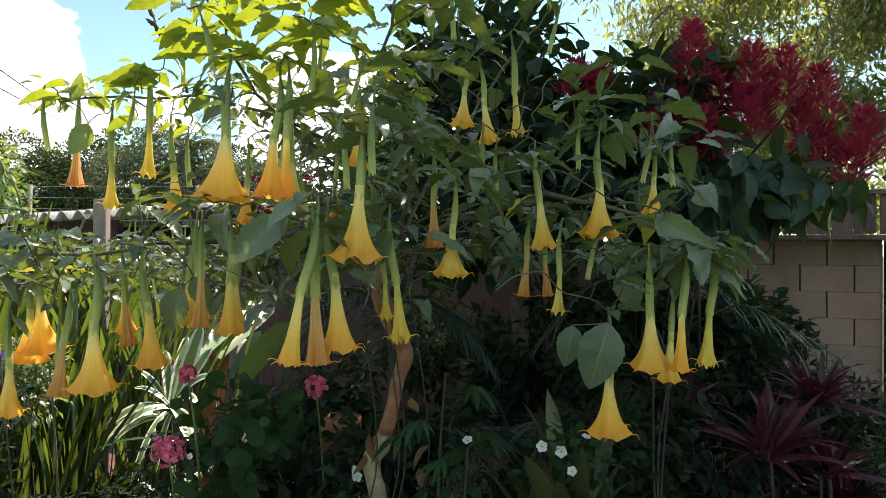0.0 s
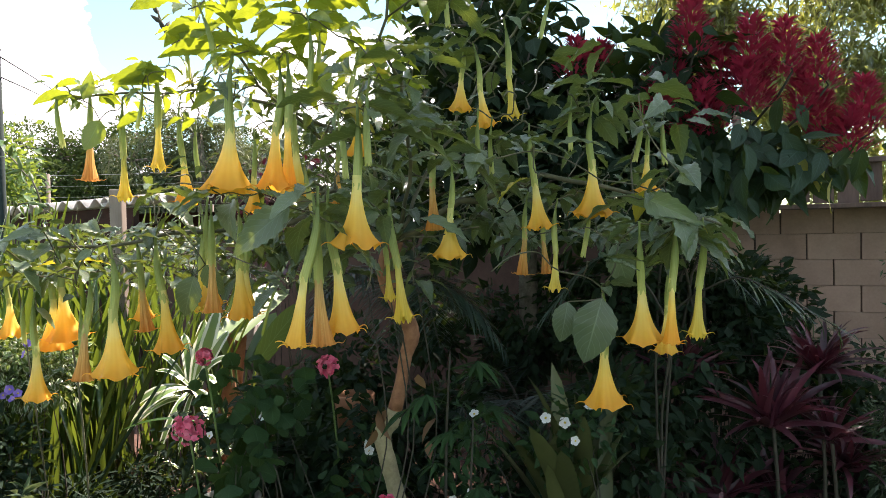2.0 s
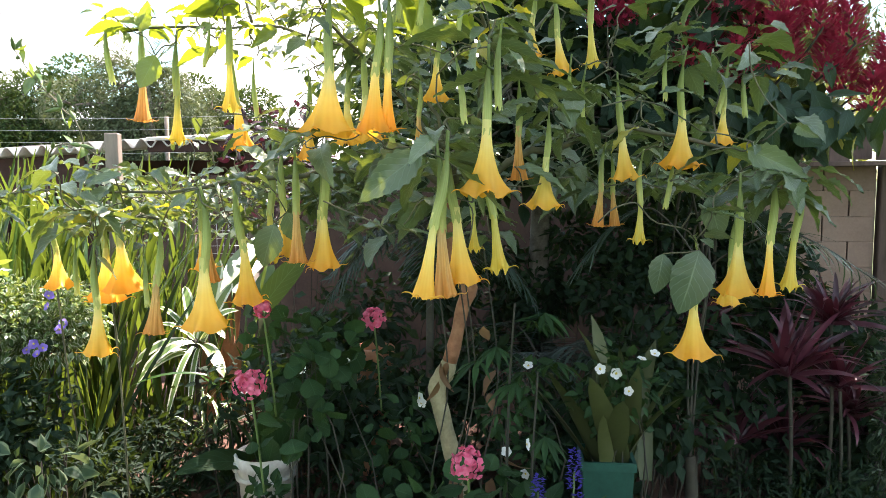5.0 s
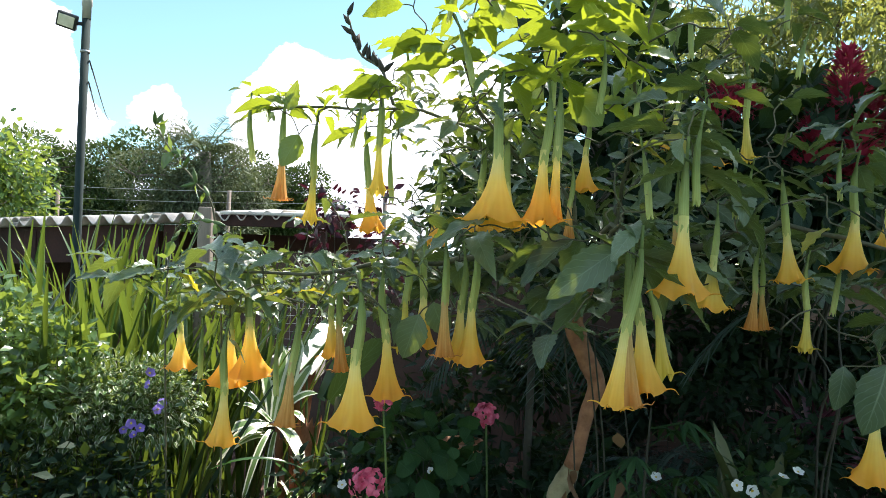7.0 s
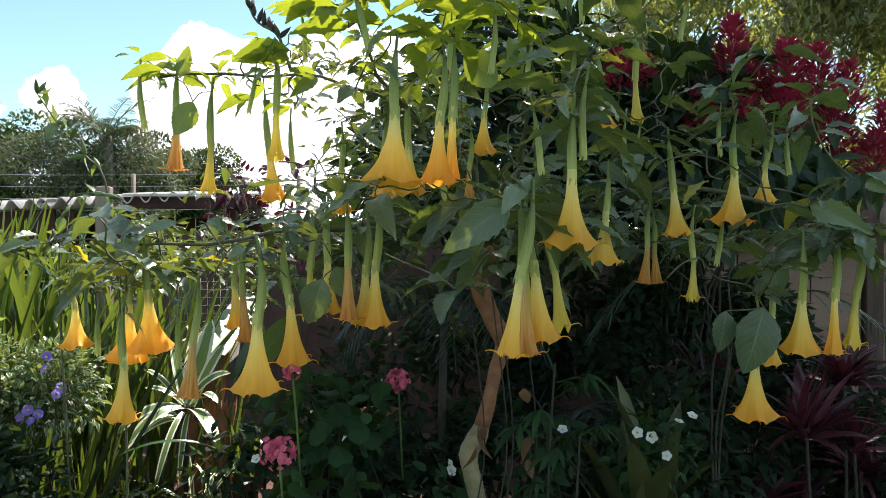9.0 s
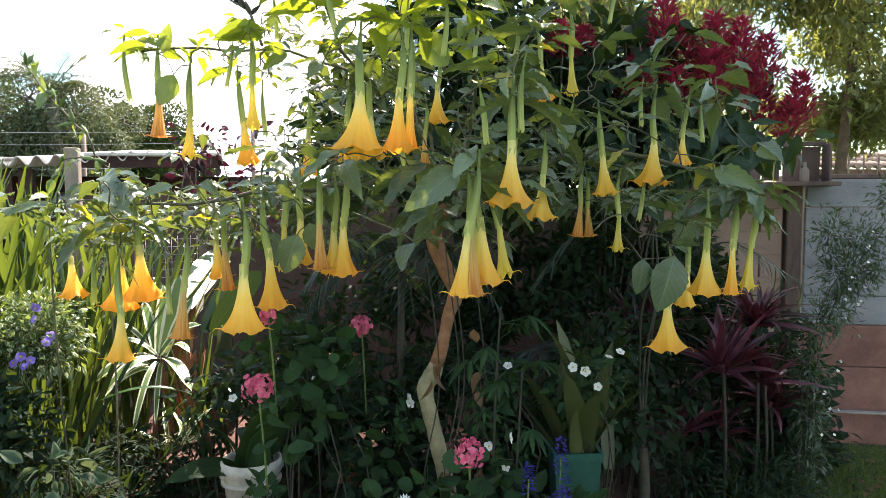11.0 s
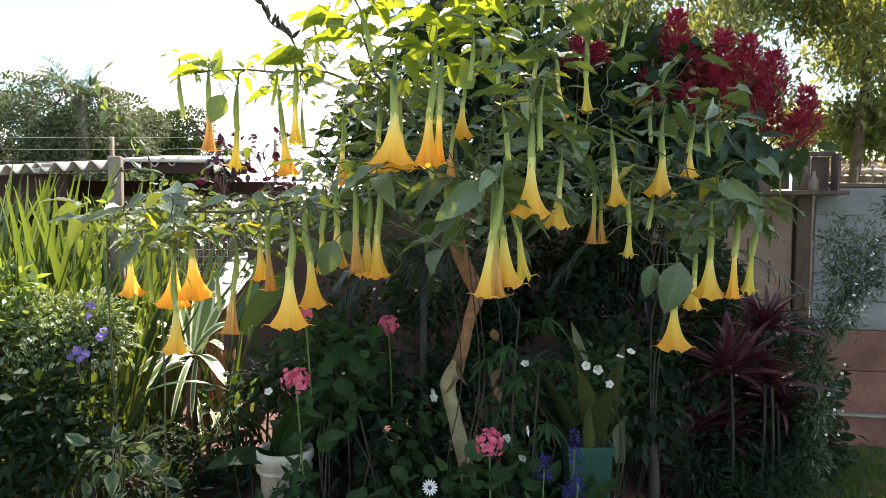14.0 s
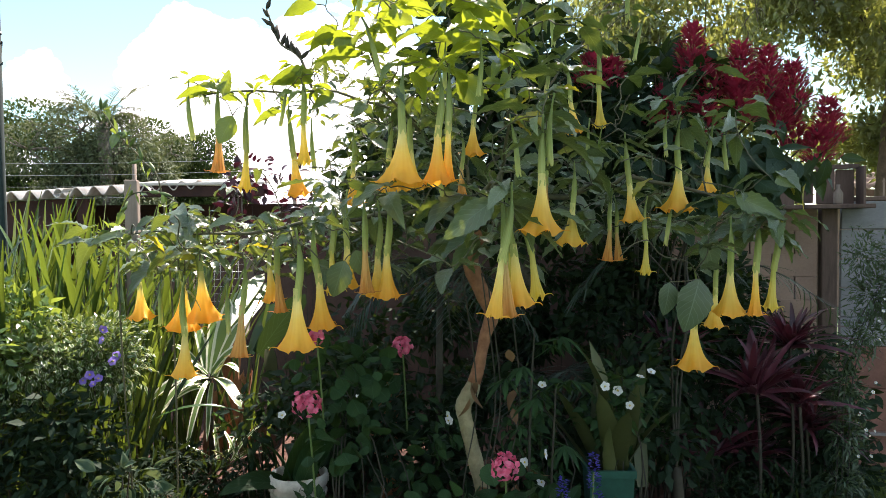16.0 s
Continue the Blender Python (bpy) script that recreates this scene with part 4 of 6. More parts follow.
def corolla(flare, tube_r=0.045, lobes=5, curl=0.03, limp=0.0, seed=0, rings=17, sides=40):
    """Trumpet of the flower: mouth at z = 0, throat at z = 0.58."""
    rr = np.random.RandomState(seed)
    s = np.linspace(0, 1, rings)
    th = np.linspace(0, 2 * np.pi, sides, endpoint=False)
    V, U = [], []
    ph = rr.uniform(0, 6.28)
    for i, t in enumerate(s):
        r_ = 0.75 * tube_r + (flare - 0.75 * tube_r) * t ** 2.2
        z = 0.58 * (1 - t)
        lip = max(0, (t - 0.7) / 0.3)
        for k, a in enumerate(th):
            star = math.cos(lobes * a + ph)
            pr = r_ * (1 + 0.07 * t * star + 0.14 * lip * star + 0.03 * lip * math.sin(11 * a + seed) + limp * 0.25 * t * math.sin(7 * a + 3 * t))
            zz = z + curl * lip ** 2 * (0.6 + 0.8 * star) + 0.005 * lip * math.sin(13 * a + 2 * seed) - 0.010 * lip * (1 - star)
            V.append((pr * math.cos(a), pr * math.sin(a), zz))
            U.append((k / sides, t))
    F = [(i * sides + k, i * sides + (k + 1) % sides, (i + 1) * sides + (k + 1) % sides, (i + 1) * sides + k) for i in range(rings - 1) for k in range(sides)]
    main = (np.array(V), F, np.array(U))
    tails = []
    for j in range(lobes):
        a = (2 * np.pi * j - ph) / lobes
        rim = flare * 1.12
        d = np.array([math.cos(a), math.sin(a), 0])
        pts = [d * rim * 0.93 + np.array([0, 0, curl]), d * (rim + 0.03) + np.array([0, 0, curl + 0.012]), d * (rim + 0.065) + np.array([0, 0, curl + 0.02 * rr.rand()]), d * (rim + 0.085) + np.array([0, 0, curl - 0.03 + 0.06 * rr.rand()])]
        tv_, tf_, tu_ = tube(smooth_path(pts, 8), np.linspace(0.0065, 0.002, 8), 5)
        tu_[:] = (0.5, 0.9)
        tails.append((tv_, tf_, tu_))
    return join(main, *tails)


def calyx_mesh(seed=0):
    """Green five-ribbed sheath with its stalk; z from 0.44 to 1.14."""
    rr = np.random.RandomState(seed)
    zs = np.linspace(1.0, 0.50, 11)
    sides = 20
    V, U = [], []
    for i, z in enumerate(zs):
        t = i / 10
        r_ = 0.014 + 0.022 * math.sin(min(1, t * 1.5) * 1.5708) - 0.003 * max(0, t - 0.75) * 4
        bow = 0.035 * math.sin(math.pi * (z - 0.50) / 0.64)
        for k in range(sides):
            a = 2 * math.pi * k / sides
            tooth = 0.05 * (0.5 + 0.5 * math.cos(5 * a + 1)) if i == 10 else 0
            r2 = r_ * (1 + 0.10 * math.cos(5 * a)) + (0.005 if i == 10 else 0)
            V.append((r2 * math.cos(a) + bow, r2 * math.sin(a), z - tooth))
            U.append((k / sides, t))
    F = [(i * sides + k, i * sides + (k + 1) % sides, (i + 1) * sides + (k + 1) % sides, (i + 1) * sides + k) for i in range(10) for k in range(sides)]
    st = tube(smooth_path([(0.024, 0, 1.0), (0.014, 0.0, 1.07), (0.0, 0.0, 1.15)], 6), 0.012, 7)
    st[2][:] = (0.3, 0.05)
    return join((np.array(V), F, np.array(U)), st)


KINDS = []
for nm, pet, args in [("open", PETAL_GOLD, dict(flare=0.178, curl=0.028, seed=1)), ("open", PETAL_GOLD, dict(flare=0.165, curl=0.020, seed=2)), ("half", PETAL_GOLD, dict(flare=0.125, tube_r=0.040, curl=0.015, seed=3)),
                      ("withered", PETAL_OLD, dict(flare=0.082, tube_r=0.038, curl=-0.01, limp=0.8, seed=4)), ("young", PETAL_PALE, dict(flare=0.074, tube_r=0.033, curl=0.03, seed=5)), ("bell", PETAL_GOLD, dict(flare=0.195, tube_r=0.047, curl=0.005, seed=6, limp=0.2)), ("narrow", PETAL_GOLD, dict(flare=0.066, tube_r=0.033, curl=0.0, seed=7, limp=0.35))]:
    d_ = corolla(**args)
    me = bpy.data.meshes.new("flower")
    me.from_pydata(d_[0].tolist(), [], d_[1])
    lay = me.uv_layers.new(name="uv")
    idx = np.empty(len(me.loops), dtype=np.int32)
    me.loops.foreach_get("vertex_index", idx)
    lay.data.foreach_set("uv", d_[2].astype(np.float32)[idx].ravel())
    me.polygons.foreach_set("use_smooth", np.ones(len(me.polygons), dtype=bool))
    me.materials.append(pet)
    KINDS.append(me)
d_ = calyx_mesh()
CALYX_ME = bpy.data.meshes.new("calyx")
CALYX_ME.from_pydata(d_[0].tolist(), [], d_[1])
lay = CALYX_ME.uv_layers.new(name="uv")
idx = np.empty(len(CALYX_ME.loops), dtype=np.int32)
CALYX_ME.loops.foreach_get("vertex_index", idx)
lay.data.foreach_set("uv", d_[2].astype(np.float32)[idx].ravel())
CALYX_ME.polygons.foreach_set("use_smooth", np.ones(len(CALYX_ME.polygons), dtype=bool))
CALYX_ME.materials.append(CALYX)

# mouth of each flower, whole length, kind: 0,1 open 2 half 3 withered 4 young 5 bell 6 narrow
FLOWERS_A = [(0.409, 1.773, 1.228, .27, 0), (-0.300, 1.392, 1.456, .29, 6), (-0.505, 1.622, 1.792, .29, 5), (-0.405, 1.66, 1.795, .28, 2), (-0.372, 1.67, 1.805, .28, 6), (-0.787, 1.614, 1.356, .28, 1),
             (-0.173, 1.428, 1.655, .26, 0), (0.015, 1.769, 1.615, .22, 0), (0.260, 1.887, 1.685, .25, 2), (0.399, 1.862, 1.715, .26, 0), (-0.979, 2.093, 1.80, .27, 4), (-1.051, 2.031, 1.86, .25, 3)]
FLOWERS_B = [(-0.727, 1.789, 1.385, .28, 2), (0.220, 2.011, 1.555, .21, 3), (0.295, 1.873, 1.515, .22, 4), (-0.214, 1.49, 1.468, .28, 2), (-0.103, 1.724, 1.46, .29, 4), (0.492, 1.709, 1.40, .26, 1),
             (0.55, 1.67, 1.402, .27, 6), (0.66, 2.12, 1.30, .25, 2), (0.62, 1.70, 1.41, .26, 4), (-1.132, 1.861, 1.245, .26, 2), (-0.963, 1.787, 1.313, .25, 3), (-1.087, 1.943, 1.40, .26, 5)]
FLOWERS_C = [(-1.165, 2.005, 1.365, .25, 5), (-1.286, 1.997, 1.40, .2, 0), (-0.891, 2.01, 1.445, .22, 2), (-0.539, 1.802, 1.468, .27, 2), (-0.600, 1.761, 1.49, .25, 3), (-0.655, 1.90, 1.493, .26, 2),
             (-0.776, 1.873, 1.868, .25, 4), (-0.815, 2.167, 1.788, .27, 2), (0.052, 2.166, 2.055, .2, 1), (0.126, 2.061, 1.99, .22, 2), (0.204, 2.026, 2.005, .25, 4), (0.587, 2.025, 1.785, .18, 1)]
FLOWERS_D = [(-0.028, 1.893, 1.69, .24, 3), (-0.244, 1.985, 1.905, .2, 1), (-0.293, 1.915, 1.77, .18, 3), (-0.628, 2.25, 1.757, .24, 2), (0.303, 2.117, 1.55, .2, 3), (-0.255, 1.45, 1.45, .28, 3),
             (-0.70, 1.95, 1.47, .27, 4), (-0.50, 2.2, 1.80, .26, 2), (-0.44, 2.05, 1.80, .26, 1), (-0.15, 1.86, 1.50, .2, 4), (-0.56, 1.92, 1.46, .26, 2), (-0.86, 1.95, 1.42, .24, 3)]
FLOWERS = FLOWERS_A + FLOWERS_B + FLOWERS_C + FLOWERS_D
NODES = []
for x, y, z, ln, kd in FLOWERS:
    o = new("flower", KINDS[kd])
    o.parent = tree
    tilt = q.normal(size=2) * 3.0
    top = np.array([x, y, z + ln * 1.13])
    m = Matrix.Translation(Vector((x, y, z)) - Vector(T0)) @ pose(0, 0, 0, tilt[0], tilt[1], q.uniform(0, 360)) @ Matrix.Diagonal((ln, ln, ln, 1))
    o.matrix_basis = m
    tagged(o, {3: "withered orange flower", 4: "half-open pale yellow flower"}.get(kd, "golden trumpet flower"))
    c = new("calyx", CALYX_ME)
    c.parent = o
    tagged(c, "green calyx")
    NODES.append(np.array(m.to_translation()) + T0 + np.array(m.to_3x3() @ Vector((0, 0, 1.13))))

# bare calyces and unopened buds
BUDS = [(-0.19, 1.52, 1.80), (-0.15, 1.44, 1.82), (-0.23, 1.60, 2.00), (0.10, 1.85, 1.83), (0.13, 1.86, 1.83), (0.33, 1.8, 1.88), (0.52, 1.95, 1.86), (0.62, 1.95, 1.85), (0.36, 1.9, 1.60),
        (-1.12, 2.03, 1.95), (-0.86, 1.9, 1.98), (-0.70, 1.95, 2.12), (-0.52, 1.7, 2.10), (-0.35, 1.9, 2.10), (0.02, 1.95, 2.25), (0.25, 1.9, 2.20), (0.30, 2.0, 2.35), (-0.63, 1.75, 2.25), (-0.30, 1.6, 2.02),
        (-1.22, 1.95, 1.38), (-1.0, 1.85, 1.36), (-0.33, 1.85, 1.72), (-0.75, 2.1, 1.86)]
for x, y, z in BUDS:
    ln = q.uniform(0.19, 0.27)
    o = new("bud", CALYX_ME)
    o.parent = tree
    o.matrix_basis = Matrix.Translation(Vector((x, y, z - 0.44 * ln)) - Vector(T0)) @ pose(0, 0, 0, q.normal() * 6, q.normal() * 6, q.uniform(0, 360)) @ Matrix.Diagonal((ln * 0.8, ln * 0.8, ln, 1))
    tagged(o, "green hanging bud")
    NODES.append(np.array([x, y, z + 0.7 * ln]))


def canopy_height(x):
    return np.interp(x, [-1.5, -1.2, -0.9, -0.6, -0.3, 0.2, 0.6, 1.0], [1.80, 1.98, 2.16, 2.40, 2.62, 2.45, 2.05, 1.80])


extra = []
while len(extra) < 262:
    x, y, z = q.uniform(-1.35, 0.72), q.uniform(1.55, 2.9), q.uniform(1.52, 2.65)
    top = canopy_height(x) - 0.15 * abs(y - 2.1)
    if z > top:
        continue
    if x < -0.45 and z > 1.74 and q.rand() < (0.93 if x < -0.8 else 0.45):
        continue
    if -0.7 < x < 0.4 and y > 1.7 and z < 1.62 and q.rand() < 0.75:
        continue
    if y > 2.35 and z > 1.9 and q.rand() < 0.5:
        continue
    if z > 1.95 and x > 0.0 and q.rand() < 0.45:
        continue
    if z > 2.1 and x < 0.15 and q.rand() < 0.72:
        continue
    extra.append((x, y, z))
while len(extra) < 322:        # dense low skirt at the back of the left half
    extra.append((q.uniform(-1.45, -0.45), q.uniform(2.3, 2.95), q.uniform(1.5, 1.72)))
while len(extra) < 380:        # dense shaded wood at the back of the left half
    extra.append((q.uniform(-0.82, -0.15), q.uniform(2.2, 2.9), q.uniform(1.82, 2.3)))
extra = np.array(extra)
low = (extra[:, 0] > 0.45) & (extra[:, 2] < 1.64)
extra[low, 2] = 1.68
ALL = np.vstack([np.array(NODES), extra])

# limbs: a few main ones, then twigs to every leaf node from the nearest limb
HUB = np.array(TRUNK[-1])
MAINS = [[HUB, (-0.35, 2.1, 1.72), (-0.7, 1.95, 1.70), (-1.15, 1.95, 1.66)], [HUB, (-0.35, 2.15, 1.95), (-0.55, 1.95, 2.15), (-0.6, 1.8, 2.35)], [HUB, (-0.1, 2.1, 1.95), (-0.15, 1.85, 2.2), (-0.1, 1.8, 2.45)],
         [HUB, (0.1, 2.1, 1.78), (0.35, 1.95, 1.82), (0.75, 1.85, 1.68)], [HUB, (-0.2, 2.0, 1.72), (-0.25, 1.7, 1.78), (-0.27, 1.48, 1.80)], [HUB, (0.0, 2.4, 2.0), (0.2, 2.4, 2.3), (0.35, 2.2, 2.45)],
         [HUB, (-0.26, 2.2, 1.94), (-0.49, 2.1, 2.06), (-0.78, 2.08, 2.13), (-1.1, 2.05, 2.10)]]
pieces, skel = [], []
for mpts in MAINS:
    pth = smooth_path(np.array(mpts, float), 16)
    pth[1:-1] += q.normal(size=(14, 3)) * 0.009
    link_mesh("limb", *tube(pth - T0, np.linspace(0.007 if mpts[1][2] > 1.8 else 0.014, 0.003, 16), 8)[:2], TWIG, tree, "grey-green limb")
    skel.append(pth)
SK = np.vstack(skel)
pieces = []
grown, thick = SK.copy(), np.full(len(SK), 0.0036)


def grow(p, r1, bow=0.05):
    """A twig from the nearest grown wood to p; it is wood to grow from in turn."""
    global grown, thick
    d = np.linalg.norm(grown - p, axis=1) + 0.5 * np.maximum(0, grown[:, 2] - p[2])
    i = int(np.argmin(d))
    a = grown[i]
    L = np.linalg.norm(p - a)
    if L < 0.004:
        return
    pth = smooth_path([a, a + (p - a) * 0.35 + q.normal(size=3) * 0.10 * L + np.array([0, 0, bow * L]), a + (p - a) * 0.7 + q.normal(size=3) * 0.07 * L + np.array([0, 0, bow * L]), p], 9)
    rads = np.linspace(max(r1, thick[i] * 0.85), r1, 9)
    link_mesh("twig", *tube(pth - T0, rads, 5)[:2], TWIG, tree)
    grown, thick = np.vstack([grown, pth[2:]]), np.concatenate([thick, rads[2:]])


for i in np.argsort([np.min(np.linalg.norm(SK - p, axis=1)) for p in ALL]):
    grow(ALL[i], 0.0019)

# upright stalk of dark seed buds above the left limb
stalk = smooth_path(np.array([(-0.76, 2.1, 2.14), (-0.80, 2.15, 2.25), (-0.87, 2.2, 2.31), (-0.91, 2.2, 2.42)]) - T0, 14)
link_mesh("bud_stalk", *tube(stalk, np.linspace(0.005, 0.003, 14), 6)[:2], TWIG, tree, "dark bud stalk")
pod = lathe([(0.0, 0.0), (0.005, 0.004), (0.008, 0.016), (0.005, 0.032), (0.0, 0.046)], 9)
for k in range(13):
    o = link_mesh("seed_bud", *pod[:2], DARK_STEM, tree, "small dark pointed bud")
    o.matrix_basis = Matrix.Translation(stalk[4 + (k * 3) % 10]) @ pose(0, 0, 0, q.normal() * 40, q.normal() * 40, q.uniform(0, 360))

TRUMPET_LEAVES = [leaf_shape(16, 0.44, 0.36, 0.07, 0.18, 0.25, 0.035, 0.95, 21), leaf_shape(14, 0.50, 0.38, 0.08, 0.10, 0.38, 0.045, 0.9, 22), leaf_shape(16, 0.38, 0.36, 0.07, 0.26, 0.14, 0.03, 1.0, 23), leaf_shape(14, 0.46, 0.40, 0.08, 0.30, 0.55, 0.045, 0.95, 24)]
lp, ld, ln_, ll = [], [], [], []
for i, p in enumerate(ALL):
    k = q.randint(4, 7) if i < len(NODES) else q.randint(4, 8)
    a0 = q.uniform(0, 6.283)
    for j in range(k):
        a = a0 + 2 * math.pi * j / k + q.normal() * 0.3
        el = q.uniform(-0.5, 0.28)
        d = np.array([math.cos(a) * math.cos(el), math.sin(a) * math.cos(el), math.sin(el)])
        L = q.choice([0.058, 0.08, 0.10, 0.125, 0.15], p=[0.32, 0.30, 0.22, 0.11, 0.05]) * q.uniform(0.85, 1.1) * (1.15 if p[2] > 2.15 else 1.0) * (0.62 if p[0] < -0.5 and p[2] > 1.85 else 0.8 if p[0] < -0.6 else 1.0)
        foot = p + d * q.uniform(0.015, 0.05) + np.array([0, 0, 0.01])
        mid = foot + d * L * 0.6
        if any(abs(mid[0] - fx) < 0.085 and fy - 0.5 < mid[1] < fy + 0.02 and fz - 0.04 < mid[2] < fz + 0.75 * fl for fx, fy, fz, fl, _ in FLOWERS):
            continue        # leaves between the camera and an open trumpet are left out
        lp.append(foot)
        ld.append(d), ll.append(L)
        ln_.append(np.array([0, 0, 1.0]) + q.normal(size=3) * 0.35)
# small leaves along the upper limbs
for mi in (1, 2, 6):
    for p in skel[mi][4:]:
        for _ in range(5):
            a, el = q.uniform(0, 6.283), q.uniform(-0.6, 0.5)
            d = np.array([math.cos(a) * math.cos(el), math.sin(a) * math.cos(el), math.sin(el)])
            lp.append(p + d * 0.012), ld.append(d), ll.append(q.uniform(0.03, 0.085)), ln_.append(np.array([0, -0.2, 1.0]) + q.normal(size=3) * 0.4)
# leaf whorls over the front and the right flower bunches
for c, L in (((-0.27, 1.46, 1.735), 0.13), ((0.57, 1.70, 1.67), 0.12), ((0.64, 1.78, 1.66), 0.11), ((0.40, 1.85, 1.99), 0.10)):
    for j in range(8):
        a, el = 2 * math.pi * (j + q.uniform(-0.3, 0.3)) / 8, q.uniform(-0.45, 0.05)
        d = np.array([math.cos(a) * math.cos(el), math.sin(a) * math.cos(el), math.sin(el)])
        if d[1] < -0.75:
            continue
        lp.append(np.array(c) + d * 0.025), ld.append(d), ll.append(L * q.uniform(0.7, 1.25)), ln_.append(np.array([0, -0.05, 1.0]) + q.normal(size=3) * 0.2)
# the large leaves that stand out singly, foot and tip
LEAVES_A0 = [(-0.30, 1.38, 1.74, -0.43, 1.36, 1.65), (-0.52, 1.60, 1.80, -0.70, 1.55, 1.75), (-0.23, 1.42, 1.71, -0.12, 1.41, 1.62), (0.39, 1.70, 1.51, 0.34, 1.68, 1.35), (0.31, 1.73, 1.50, 0.29, 1.71, 1.40), (-0.14, 1.62, 1.97, -0.06, 1.60, 1.95), (-0.14, 1.45, 1.90, -0.27, 1.42, 1.87), (-0.11, 1.62, 1.92, 0.04, 1.62, 1.91), (-0.74, 1.85, 2.13, -0.86, 1.82, 2.12), (-0.60, 1.85, 2.19, -0.73, 1.82, 2.19), (-0.61, 1.90, 2.24, -0.75, 1.90, 2.26), (-0.44, 1.80, 2.24, -0.30, 1.79, 2.24), (-0.06, 1.76, 1.72, 0.06, 1.72, 1.69), (0.56, 1.70, 1.68, 0.71, 1.69, 1.65)]
LEAVES_A1 = [(-0.29, 1.42, 1.74, -0.38, 1.41, 1.79), (-0.25, 1.50, 1.76, -0.14, 1.52, 1.78), (-0.22, 1.60, 1.95, -0.15, 1.56, 1.98), (0.43, 1.75, 1.64, 0.47, 1.74, 1.53), (0.22, 1.90, 1.95, 0.32, 1.86, 1.91)]
LEAVES_B0 = [(-0.70, 1.90, 2.37, -0.75, 1.88, 2.45), (-0.69, 1.90, 2.37, -0.63, 1.86, 2.41), (-0.73, 1.90, 2.35, -0.83, 1.86, 2.32), (-0.67, 1.90, 2.29, -0.76, 1.90, 2.23), (-0.65, 1.90, 2.27, -0.65, 1.87, 2.17), (-0.39, 1.80, 2.30, -0.50, 1.76, 2.33), (-0.34, 1.80, 2.32, -0.20, 1.77, 2.35), (-0.34, 1.80, 2.28, -0.16, 1.78, 2.31), (-0.34, 1.80, 2.25, -0.23, 1.79, 2.23), (-0.11, 1.95, 2.45, -0.17, 1.92, 2.48), (-0.08, 1.95, 2.42, 0.06, 1.95, 2.47), (-0.74, 1.85, 2.11, -0.86, 1.84, 2.12), (-0.52, 1.80, 2.19, -0.61, 1.79, 2.21), (-1.07, 2.05, 2.11, -1.17, 2.03, 2.09)]
LEAVES_B1 = [(-1.01, 2.05, 2.14, -1.03, 2.06, 2.18), (-0.37, 1.80, 2.15, -0.47, 1.80, 2.12), (-0.33, 1.75, 2.11, -0.26, 1.71, 2.03), (-0.30, 1.80, 2.33, -0.38, 1.81, 2.40), (-0.45, 1.80, 2.27, -0.54, 1.83, 2.34), (-0.50, 1.85, 2.27, -0.59, 1.84, 2.27), (-0.84, 1.95, 2.04, -0.93, 1.97, 2.02), (-0.73, 1.90, 2.19, -0.68, 1.88, 2.15), (-1.00, 2.00, 2.03, -1.04, 2.00, 1.95), (-0.19, 1.85, 2.15, -0.14, 1.83, 2.19), (-0.23, 1.60, 1.97, -0.15, 1.58, 1.95)]
LEAVES_C0 = [(-1.06, 1.95, 2.10, -1.15, 1.94, 2.09), (-1.02, 1.95, 2.08, -1.01, 1.98, 2.15), (-0.14, 1.70, 1.96, -0.21, 1.69, 1.98), (-0.10, 1.60, 1.94, 0.01, 1.56, 1.97), (-0.02, 1.70, 1.93, 0.11, 1.68, 1.90), (0.35, 1.80, 1.68, 0.45, 1.82, 1.79), (-0.87, 2.00, 1.80, -0.75, 1.95, 1.84), (-0.75, 1.80, 1.77, -0.64, 1.76, 1.75), (-1.09, 1.90, 1.62, -1.16, 1.93, 1.54), (-1.12, 1.85, 1.50, -1.08, 1.88, 1.45), (-0.63, 1.80, 1.61, -0.60, 1.81, 1.53), (-0.66, 1.80, 1.58, -0.70, 1.80, 1.47)]
for x0, y0, z0, x1, y1, z1 in LEAVES_A0 + LEAVES_A1 + LEAVES_B0 + LEAVES_B1 + LEAVES_C0:
    a, b = np.array([x0, y0, z0]), np.array([x1, y1, z1])
    lp.append(a), ld.append(unit(b - a)), ll.append(min(0.165, (0.98 if z1 - z0 < -0.09 else 1.1) * np.linalg.norm(b - a)))
    ln_.append(np.array([0, -1.0, 0.25] if z1 - z0 < -0.09 else [0.1, 0.55, 0.8] if z0 > 2.0 else [0, -0.12, 1.0]) + q.normal(size=3) * 0.2)
    grow(a, 0.0016)
HERO = len(LEAVES_A0) + len(LEAVES_A1) + len(LEAVES_B0) + len(LEAVES_B1) + len(LEAVES_C0)
lp, ld, ln_, ll = np.array(lp) - T0, np.array(ld), np.array(ln_), np.array(ll)
LM = axes(ld, ln_, ll)
order = np.argsort(lp[:-HERO, 1])
near = np.concatenate([np.arange(len(lp) - HERO, len(lp)), order[:230]])
rest = order[230:]
LEAF_MES = []
BROAD = [leaf_shape(16, 0.66, 0.40, 0.04, 0.10, 0.18, 0.02, 0.8, 25), leaf_shape(16, 0.44, 0.42, 0.07, 0.16, 0.28, 0.035, 0.8, 26)]
for m in (LEAF_TRUMPET, LEAF_TOP_LIT):
    for d_ in TRUMPET_LEAVES + BROAD:
        LEAF_MES.append(link_mesh("leaf", d_[0], d_[1], m, tree, uv=d_[2]))
